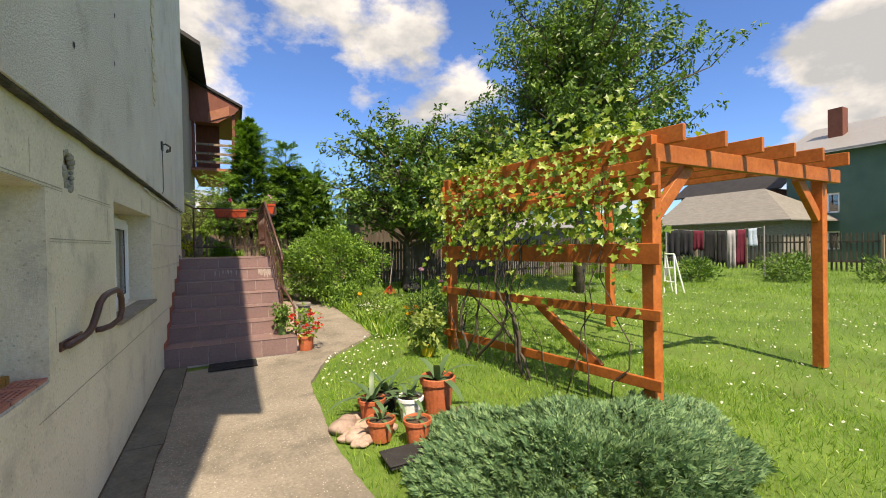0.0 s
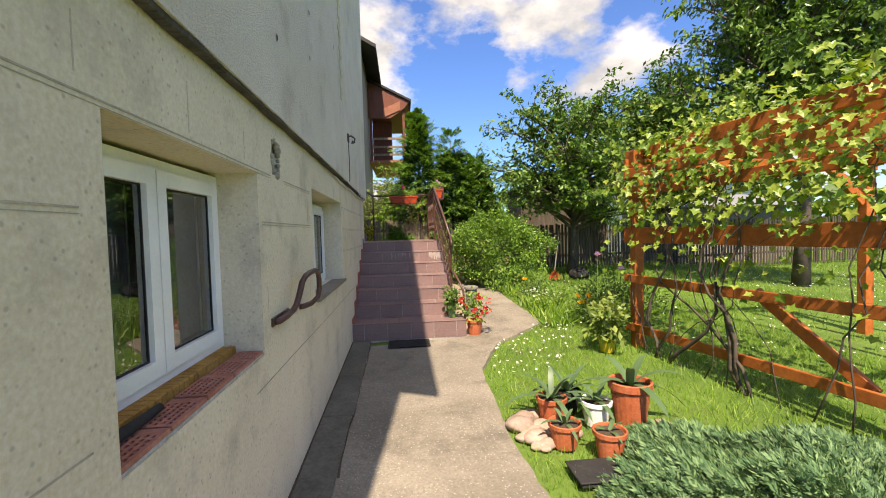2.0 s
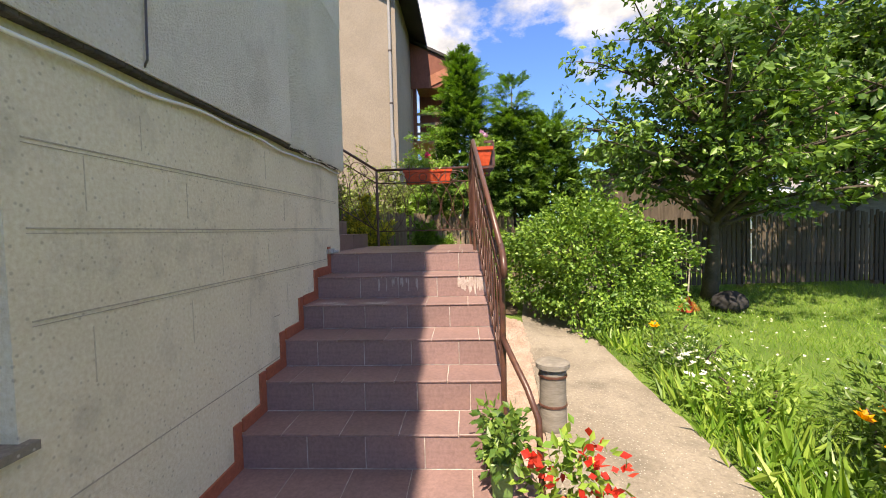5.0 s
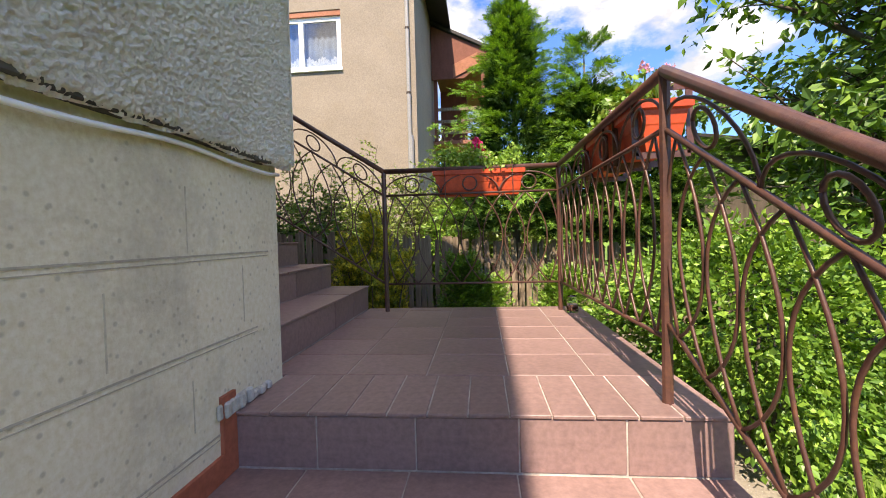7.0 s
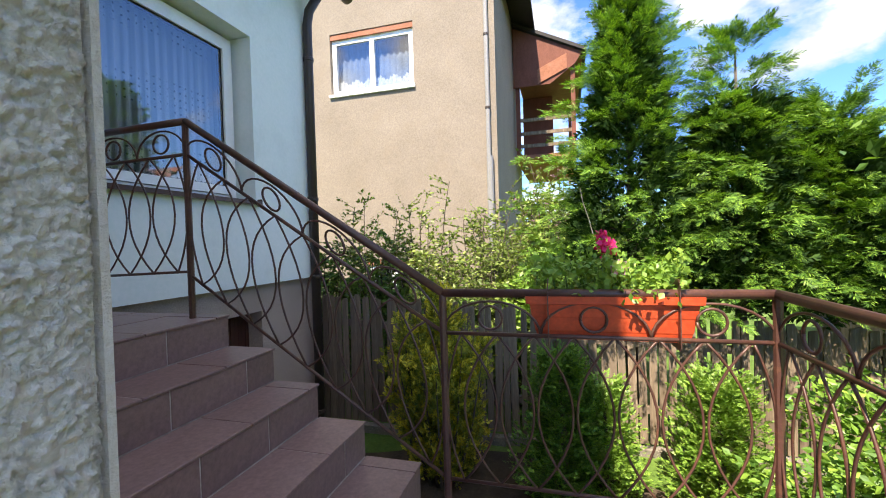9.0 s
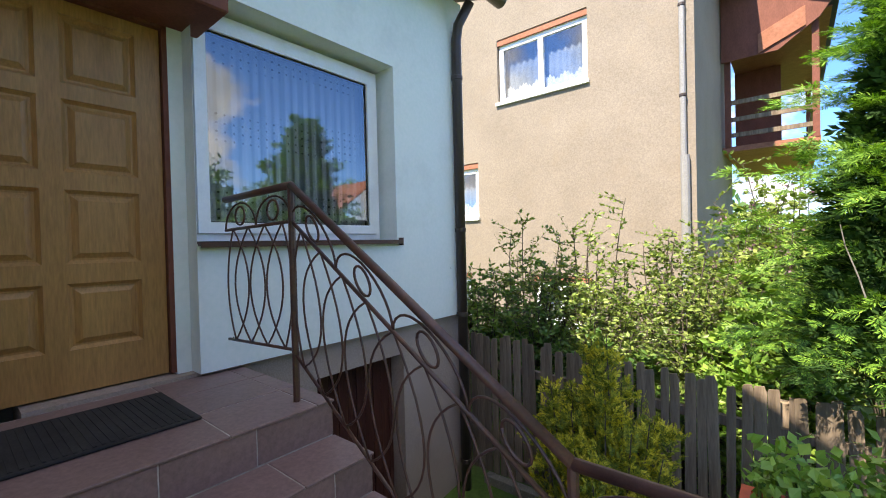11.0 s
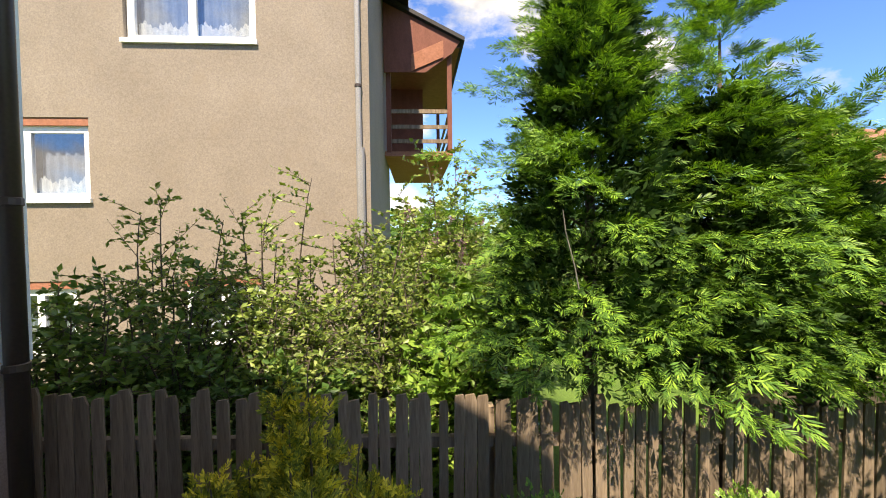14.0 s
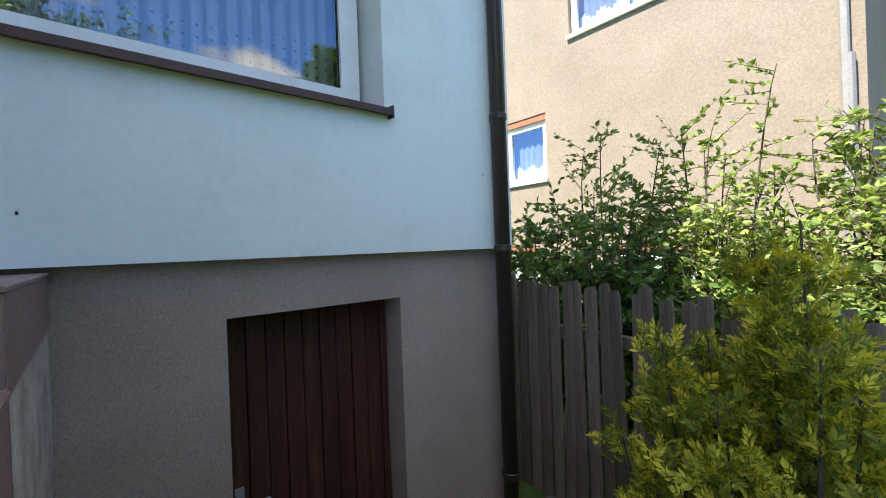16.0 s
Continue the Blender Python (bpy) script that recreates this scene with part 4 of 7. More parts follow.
def rail_panel(rail, a, b, za, zb, ta, tb, end_posts=(), lens=0.30, first=0.0, low=0.20, mid=0.175):
    """Wrought panel from a to b (plan points). za, zb: height of the foot line; ta, tb: height of the handrail."""
    a, b = Vector(a), Vector(b)
    length = (b - a).length

    def at(u, v):
        """v: 0 at the bottom bar, 1 at the upper bar."""
        t = u / length
        lo = za + low + (zb - za) * t
        hi = ta - mid + (tb - ta) * t
        p = a + (b - a) * t
        return (p.x, p.y, lo + (hi - lo) * v)

    bm = bmesh.new()
    tube(bm, [at(0, 0), at(length, 0)], 0.008, 6)
    part("bottom_bar", bm, M_RAIL, rail, smooth=True)
    bm = bmesh.new()
    tube(bm, [at(0, 1), at(length, 1)], 0.009, 6)
    part("upper_bar", bm, M_RAIL, rail, smooth=True)
    n = max(2, round(length / (lens / 2)))
    step = length / n
    for i in range(n):
        u = step * (i + 0.5)
        for sgn in (-1, 1):
            if u + sgn * step * 0.95 < -0.01 or u + sgn * step * 0.95 > length + 0.01:
                sgn_b = sgn * step * 0.45
            else:
                sgn_b = sgn * step * 0.95
            bm = bmesh.new()
            tube(bm, [at(min(max(uu, 0.0), length), vv) for uu, vv in arc((u, 0.0), (u, 1.0), sgn_b)], 0.0052, 5)
            part("baluster_arc", bm, M_RAIL, rail, smooth=True)
    m = max(1, round(length / 0.40))
    w = length / m
    hgt = mid * 0.80
    for i in range(m):
        c = w * (i + 0.5)

        def up(u, h):
            p = Vector(at(u, 1))
            return (p.x, p.y, p.z + h)

        bm = bmesh.new()
        tube(bm, [up(c - math.cos(math.pi * k / 14) * w * 0.5, math.sin(math.pi * k / 14) * hgt) for k in range(15)], 0.0055, 5)
        part("arch", bm, M_RAIL, rail, smooth=True)
        bm = bmesh.new()
        cy, r = hgt * 0.50, hgt * 0.36
        tube(bm, [up(c + math.cos(2 * math.pi * k / 16) * r, cy + math.sin(2 * math.pi * k / 16) * r) for k in range(17)], 0.006, 5)
        part("ring", bm, M_RAIL, rail, smooth=True)
    bm = bmesh.new()
    tube(bm, [(a.x, a.y, ta), (b.x, b.y, tb)], 0.0185, 10)
    part("handrail", bm, M_RAIL, rail, smooth=True)


def post(rail, p, z0, z1, r=0.017):
    bm = bmesh.new()
    tube(bm, [(p[0], p[1], z0), (p[0], p[1], z1)], r, 8)
    part("post", bm, M_RAIL, rail)


P0, PR, PL, PT, PE = (1.36, 2.17), (1.345, 3.852), (0.097, 3.851), (-1.305, 3.872), (-1.95, 3.84)
P1 = (1.47, 0.578)
railing = tagged(new("railing"), "brown painted wrought-iron railing with interlaced arcs and rings", "railing", kind="structure")
for p, z0, z1 in ((P0, 1.22, 2.245), (PR, 1.22, 2.245), (PL, 1.22, 2.245), (PT, 2.10, 3.15), (P1, 0.31, 1.30)):
    post(railing, p, z0, z1)
rail_panel(railing, P1, P0, 0.37, 1.28, 1.31, 2.245, lens=0.26)
bm = bmesh.new()
tube(bm, [(1.47, 0.60, 1.323), (1.471, 0.53, 1.284), (1.472, 0.492, 1.252), (1.473, 0.475, 1.215), (1.473, 0.47, 1.15)], 0.0185, 10)
part("rail_end", bm, M_RAIL, railing, "bent-down end of the handrail", smooth=True)
rail_panel(railing, P0, PR, 1.225, 1.225, 2.245, 2.245)
rail_panel(railing, PR, PL, 1.225, 1.225, 2.245, 2.245)
rail_panel(railing, PL, PT, 1.225, 2.13, 2.245, 3.15)
rail_panel(railing, PT, PE, 2.13, 2.11, 3.15, 3.13, low=0.22)
# low bent tube beside the first steps
bm = bmesh.new()
tube(bm, [(1.47, 0.578, 0.80), (1.50, 0.42, 0.74), (1.56, 0.28, 0.62), (1.60, 0.20, 0.50), (1.61, 0.18, 0.2), (1.61, 0.18, G0 - 0.05)], 0.017, 8)
part("bent_tube", bm, M_RAIL, railing, smooth=True)

# ---- neighbour's house ----
NY = 11.29
nh = thing("neighbour_house", "sand-coloured rendered two-storey house with white windows and dark eaves", "house", at=(-5, NY, 0))


def nb(name, bm, mat, label="", bevel=0.0, parent=nh):
    ob = part(name, bm, mat, parent, label, bevel=bevel)
    ob.matrix_parent_inverse = Matrix.Translation((5, -NY, 0))
    return ob


NW = (-4.73, -2.595, 6.05, 7.56)
NL = (-7.4, -5.335, 3.42, 4.81)
bm = bmesh.new()
wall_slab(bm, "y", NY, NY + 0.35, -13.0, -0.72, -0.5, 9.0, [NW, NL, (-3.9, -2.6, 1.0, 2.1), (-6.9, -5.6, 0.9, 2.1)])
nb("wall", bm, M_NEIGH)
bm = bmesh.new()
wall_slab(bm, "x", -0.72, -1.07, NY + 0.351, 17.0, -0.5, 9.0)
nb("side_wall", bm, M_NEIGH)
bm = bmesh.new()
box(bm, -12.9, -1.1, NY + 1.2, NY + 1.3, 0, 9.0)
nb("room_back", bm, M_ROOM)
for (a, b, c, d), sash in ((NW, 2), (NL, 2), ((-3.9, -2.6, 1.0, 2.1), 2), ((-6.9, -5.6, 0.9, 2.1), 2)):
    win = new("window")
    win.parent = nh
    win.matrix_parent_inverse = Matrix.Translation((5, -NY, 0))
    bm = bmesh.new()
    mid_ = (a + b) / 2
    wall_slab(bm, "y", NY + 0.08, NY + 0.16, a + 0.02, b - 0.02, c + 0.05, d - 0.13,
              [(a + 0.13, mid_ - 0.06, c + 0.15, d - 0.24), (mid_ + 0.06, b - 0.13, c + 0.15, d - 0.24)])
    part("window_frame", bm, M_PVC, win)
    bm = bmesh.new()
    box(bm, a - 0.03, b + 0.03, NY - 0.06, NY + 0.1, c - 0.02, c + 0.05)
    part("window_sill", bm, M_PVC, win)
    bm = bmesh.new()
    box(bm, a, b, NY + 0.02, NY + 0.2, d - 0.13, d - 0.002)
    part("lintel", bm, M_SALMON, win, "salmon painted lintel")
    for p, q in ((a + 0.12, mid_ - 0.05), (mid_ + 0.05, b - 0.12)):
        bm = bmesh.new()
        box(bm, p, q, NY + 0.115, NY + 0.12, c + 0.14, d - 0.23)
        glaze(part("pane", bm, M_GLASS, win), 1, -1)
        n = 40
        verts, faces = [], []
        for i in range(n + 1):
            x = p + (q - p) * i / n
            top = c + 0.15 + 0.24 + 0.05 * math.sin(i * 0.39) + 0.03 * math.sin(i * 1.7)
            verts += [(x, NY + 0.22 + 0.015 * math.sin(i * 1.1), c + 0.1), (x, NY + 0.22 + 0.015 * math.sin(i * 1.1), top)]
        for i in range(n):
            faces.append((2 * i, 2 * i + 2, 2 * i + 3, 2 * i + 1))
        # full-height cloth added to carry the reflected sky's blue behind the pane
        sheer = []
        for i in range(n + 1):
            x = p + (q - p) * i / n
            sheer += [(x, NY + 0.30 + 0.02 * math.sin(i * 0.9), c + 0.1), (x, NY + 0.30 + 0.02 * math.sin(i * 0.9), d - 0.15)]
        soup("sky_tinted_curtain", sheer, [(2 * i, 2 * i + 2, 2 * i + 3, 2 * i + 1) for i in range(n)], M_SHEER, win)
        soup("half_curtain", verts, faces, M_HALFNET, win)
bm = bmesh.new()
tube(bm, [(-0.90, NY - 0.07, 4.29), (-0.90, NY - 0.07, 8.6)], 0.05, 10)
nb("drainpipe", bm, M_GREYPIPE)
for z in (5.32, 6.9):
    bm = bmesh.new()
    lathe(bm, [(0.05, 0), (0.06, 0.01), (0.06, 0.05), (0.05, 0.06)], 10, (-0.90, NY - 0.07, z))
    nb("pipe_clip", bm, M_DARKPIPE)
bm = bmesh.new()
tube(bm, [(-0.88, NY - 0.08, 0), (-0.88, NY - 0.08, 4.3)], 0.075, 10)
nb("pipe_sleeve", bm, M_GREYPIPE, "pale grey lower pipe sleeve")
# roof: eaves along the side, and a lean-to over the balcony


def slab(pts, thick):
    bm = bmesh.new()
    lo = [bm.verts.new(p) for p in pts]
    hi = [bm.verts.new((p[0], p[1], p[2] + thick)) for p in pts]
    bm.faces.new(lo[::-1]); bm.faces.new(hi)
    k = len(pts)
    for i in range(k):
        bm.faces.new((lo[i], lo[(i + 1) % k], hi[(i + 1) % k], hi[i]))
    return bm


nb("roof", slab([(-0.05, 10.75, 8.55), (-0.05, 17.5, 8.55), (-6.5, 17.5, 12.2), (-6.5, 10.75, 12.2)], 0.14), M_ROOF)
nb("roof_far_side", slab([(-13.2, 10.75, 8.55), (-6.5, 10.75, 12.2), (-6.5, 17.5, 12.2), (-13.2, 17.5, 8.55)], 0.14), M_ROOF)
nb("gable", slab([(-13.0, NY, 8.99), (-0.72, NY, 8.99), (-0.72, NY + 0.3, 8.99), (-13, NY + 0.3, 8.99)], 0.01), M_NEIGH)
bm = bmesh.new()
v = [bm.verts.new(p) for p in ((-13.0, NY, 8.9), (-0.72, NY, 8.9), (-6.5, NY, 12.15))]
bm.faces.new(v)
nb("gable_wall", bm, M_NEIGH)
BY = 14.67
nb("balcony_roof", slab([(1.36, BY, 7.72), (1.36, 21.0, 7.72), (-0.7, 21.0, 8.75), (-0.7, BY, 8.75)], 0.10), M_ROOF)
nb("balcony_soffit", slab([(1.25, BY + 0.2, 7.62), (1.25, 20.8, 7.62), (-0.7, 20.8, 7.62), (-0.7, BY + 0.2, 7.62)], 0.03), M_REDWOOD)
bm = bmesh.new()
v = [bm.verts.new(p) for p in ((-0.70, BY + 0.1, 6.95), (0.35, BY + 0.1, 6.95), (1.05, BY + 0.1, 7.45), (1.25, BY + 0.1, 7.75), (-0.70, BY + 0.1, 8.7))]
bm.faces.new(v)
w = [bm.verts.new((x.co.x, BY + 0.16, x.co.z)) for x in v]
bm.faces.new(w[::-1])
for k in range(5):
    bm.faces.new((v[k], v[(k + 1) % 5], w[(k + 1) % 5], w[k]))
nb("balcony_gable_board", bm, M_REDWOOD, "red-brown boarded balcony gable")
nb("gable_panel", slab([(0.0, BY + 0.06, 6.97), (0.82, BY + 0.06, 7.33), (0.82, BY + 0.09, 7.33), (0.0, BY + 0.09, 6.97)], 0.42), M_SALMON, "salmon panel on the balcony gable")
bm = bmesh.new()
box(bm, -0.71, 1.05, BY + 0.25, 20.5, 4.86, 4.98)
nb("balcony_floor", bm, M_SALMON)
bm = bmesh.new()
box(bm, -0.71, 0.35, 18.0, 18.2, 4.95, 7.62)
nb("balcony_screen", bm, M_REDWOOD)
for x, y in ((0.98, BY + 0.3), (0.98, 20.3), (-0.6, BY + 0.3)):
    bm = bmesh.new()
    box(bm, x - 0.06, x + 0.06, y - 0.06, y + 0.06, 4.95, 7.62)
    nb("balcony_post", bm, M_REDWOOD)
for z in (5.25, 5.62, 6.02):
    for p, q in (((-0.6, BY + 0.3, z), (0.98, BY + 0.3, z)), ((0.98, BY + 0.3, z), (0.98, 20.3, z))):
        bm = bmesh.new()
        beam(bm, p, q, 0.05, 0.10)
        nb("balcony_rail", bm, M_FENCE)

# ---- picket fences ----
picket_mesh, dark_mesh = [], []
for k in range(5):
    bm = bmesh.new()
    w = (0.071, 0.076, 0.066, 0.073, 0.069)[k]
    pts = [(-w / 2, 0), (w / 2, 0), (w / 2 + 0.004 * (k - 2), 0.985 - 0.006 * k), (w / 2 - 0.010, 1.0), (-w / 2 + 0.008, 0.994), (-w / 2 + 0.003 * (k - 1), 0.98)]
    fr = [bm.verts.new((x, -0.009, z)) for x, z in pts]
    bk = [bm.verts.new((x, 0.009, z)) for x, z in pts]
    bm.faces.new(fr); bm.faces.new(bk[::-1])
    for i in range(6):
        bm.faces.new((fr[i], bk[i], bk[(i + 1) % 6], fr[(i + 1) % 6]))
    bmesh.ops.recalc_face_normals(bm, faces=bm.faces[:])
    me = bpy.data.meshes.new("picket")
    bm.to_mesh(me); bm.free()
    me.materials.append(M_FENCE)
    picket_mesh.append(me)
    # dark copies hold the tree shade in their colour
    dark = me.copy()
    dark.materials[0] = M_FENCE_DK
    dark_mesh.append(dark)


def picket_fence(label, a, b, top_a, top_b, base, gap=0.12, dark=False):
    a, b = Vector((*a, 0)), Vector((*b, 0))
    n = int((b - a).length / gap)
    ang = math.atan2(b.y - a.y, b.x - a.x)
    f = thing("fence", label, "fence", at=(a.x, a.y, base))
    for i in range(n + 1):
        t = i / n
        p = a + (b - a) * t
        ob = new("picket", random.choice(dark_mesh if dark else picket_mesh))
        top = top_a + (top_b - top_a) * t + random.uniform(-0.035, 0.03)
        ob.matrix_basis = Matrix.Translation(Vector((-a.x, -a.y, -base))) @ Matrix.LocRotScale((p.x, p.y, base + 0.04), Euler((0, random.gauss(0, 0.012), ang + random.gauss(0, 0.05))), (random.uniform(0.9, 1.12), 1, top - base - 0.04))
        ob.parent = f
    for zf in (0.28, 0.78):
        bm = bmesh.new()
        s = Vector((-math.sin(ang), math.cos(ang), 0)) * 0.04
        beam(bm, a + s + Vector((0, 0, base + (top_a - base) * zf)), b + s + Vector((0, 0, base + (top_b - base) * zf)), 0.05, 0.07)
        o = part("fence_rail", bm, M_FENCE_DK if dark else M_FENCE, f)
        o.matrix_parent_inverse = Matrix.Translation((-a.x, -a.y, -base))
    k = max(1, int((b - a).length / 2.4))
    for i in range(k + 1):
        p = a + (b - a) * i / k
        bm = bmesh.new()
        s = Vector((-math.sin(ang), math.cos(ang), 0)) * 0.11
        q = p + s
        box(bm, q.x - 0.045, q.x + 0.045, q.y - 0.045, q.y + 0.045, base - 0.3, base + (top_a + (top_b - top_a) * i / k - base) * 0.93)
        o = part("fence_post", bm, M_FENCE, f)
        o.matrix_parent_inverse = Matrix.Translation((-a.x, -a.y, -base))
    return f


picket_fence("weathered grey-brown picket fence between the gardens", (-2.9, 6.43), (3.88, 6.60), 1.95, 1.55, 0.40, gap=0.088)
picket_fence("weathered picket fence under the trees, coloured dark for their shade", (3.97, 6.61), (9.6, 7.10), 1.50, 1.62, 0.17, gap=0.10, dark=True)
picket_fence("weathered picket fence beyond the pergola, coloured dark for tree shade", (9.7, 7.11), (19.0, 8.6), 1.55, 1.60, -0.10, gap=0.13, dark=True)
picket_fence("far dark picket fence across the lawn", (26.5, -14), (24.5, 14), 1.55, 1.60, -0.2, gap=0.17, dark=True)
bm = bmesh.new()
for k in range(6):
    x = -1.95 + 0.975 * k
    y = 6.42 + 0.18 * (x + 1.98) / 5.86
    box(bm, x, x + 0.965, y - 0.05, y + 0.05, 0.10, 0.425 - 0.008 * (k % 2))
tagged(part("fence_kerb", bm, M_CONC, bevel=0.006), "low concrete kerb under the picket fence", "kerb", kind="structure")

# ---- trees and shrubs ----
def broadleaf(name, label, base, height, r, centre, radii, limbs, leaf, mat, twigs=9, per=26, aspect=0.5, rising=0.5, hang=0.45):
    """A tapered trunk whose limbs fork into boughs and twigs inside an uneven crown; leaves hang along the outer twigs in tufts."""
    t = thing(name, label, "tree")
    c, rad = Vector(centre), Vector(radii)
    b0 = Vector(base)
    fork = b0 + Vector((0.05, -0.04, height * 0.36))
    top = Vector((c.x, c.y, c.z + rad.z * 0.5))
    bm = bmesh.new()
    tube(bm, [b0 - Vector((0, 0, 0.05)), b0.lerp(fork, 0.5) + Vector((0.05, 0.03, 0)), fork, fork.lerp(top, 0.5) + Vector((0.12, 0, 0)), top], r, 9, r * 0.2)
    part("trunk", bm, M_BARK, t, smooth=True)
    pos, out = [], []
    for k in range(limbs):
        u = (k + 0.5) / limbs
        a = k * 2.39996 + random.uniform(-0.3, 0.3)
        el = math.asin(max(-0.75, min(0.97, -0.55 + 1.6 * u)))
        reach = random.uniform(0.5, 1.22)
        e = c + Vector((rad.x * math.cos(a) * math.cos(el), rad.y * math.sin(a) * math.cos(el), rad.z * math.sin(el))) * reach
        s_ = fork.lerp(top, min(0.9, u * 0.95))
        m_ = s_.lerp(e, 0.5) + Vector((0, 0, 0.10 * (e - s_).length))
        bm = bmesh.new()
        line = [s_.lerp(m_, f).lerp(m_.lerp(e, f), f) for f in (0, 0.25, 0.5, 0.75, 1.0)]
        tube(bm, line, r * 0.36, 6, r * 0.07)
        for j in range(twigs):
            f = 0.30 + 0.70 * (j + random.random()) / twigs
            p = s_.lerp(m_, f).lerp(m_.lerp(e, f), f)
            dv = ((e - s_).normalized() * 0.5 + Vector((random.gauss(0, 0.7), random.gauss(0, 0.7), random.uniform(-0.4, 0.6) + rising))).normalized()
            l_ = rad.x * random.uniform(0.16, 0.40)
            q = p + dv * l_
            tube(bm, [p, p.lerp(q, 0.5) + Vector((0, 0, 0.04 * l_)), q], r * 0.08, 4, 0.004)
            for g in range(3):
                w = p.lerp(q, 0.35 + 0.3 * g)
                d2 = (dv + Vector((random.gauss(0, 0.8), random.gauss(0, 0.8), random.gauss(0, 0.5)))).normalized()
                l2 = l_ * random.uniform(0.3, 0.6)
                for m in range(per):
                    z = w + d2 * l2 * (m + random.random()) / per
                    pos.append((z.x, z.y, z.z))
                    out.append((d2.x * 0.6 + random.gauss(0, 0.7), d2.y * 0.6 + random.gauss(0, 0.7), d2.z * 0.4 + random.gauss(0, 0.5)))
        part("limb", bm, M_BARK, t, smooth=True)
    pos = np.array(pos) + rng.normal(0, leaf * 0.45, (len(pos), 3))
    leaf_cloud("crown", pos, unit(np.array(out)), leaf, mat, t, aspect=aspect, droop=hang, jitter=0.3)
    return t


def shrub(name, label, centre, radii, n_clump, n_leaf, leaf, mat, spread=0.10, stems=8, aspect=0.6, shell=0.6, bottom=-0.9, category="shrub", droop=0.2):
    t = thing(name, label, category)
    for i in range(stems):
        ang = i * 2.4
        bm = bmesh.new()
        b0 = Vector((centre[0] + 0.12 * math.cos(ang), centre[1] + 0.12 * math.sin(ang), G0 - 0.05))
        e = Vector((centre[0] + radii[0] * 0.7 * math.cos(ang), centre[1] + radii[1] * 0.7 * math.sin(ang), centre[2] + radii[2] * random.uniform(0.2, 0.7)))
        tube(bm, [b0, b0 + (e - b0) * 0.5 + Vector((0, 0, 0.15)), e], 0.02, 5, 0.005)
        part("stem", bm, M_BARK, t)
    pos, out = clumps(centre, radii, n_clump, n_leaf, spread, shell, bottom)
    keep = pos[:, 2] > G0 + 0.03
    leaf_cloud("foliage", pos[keep], out[keep], leaf, mat, t, aspect=aspect, droop=droop)
    return t


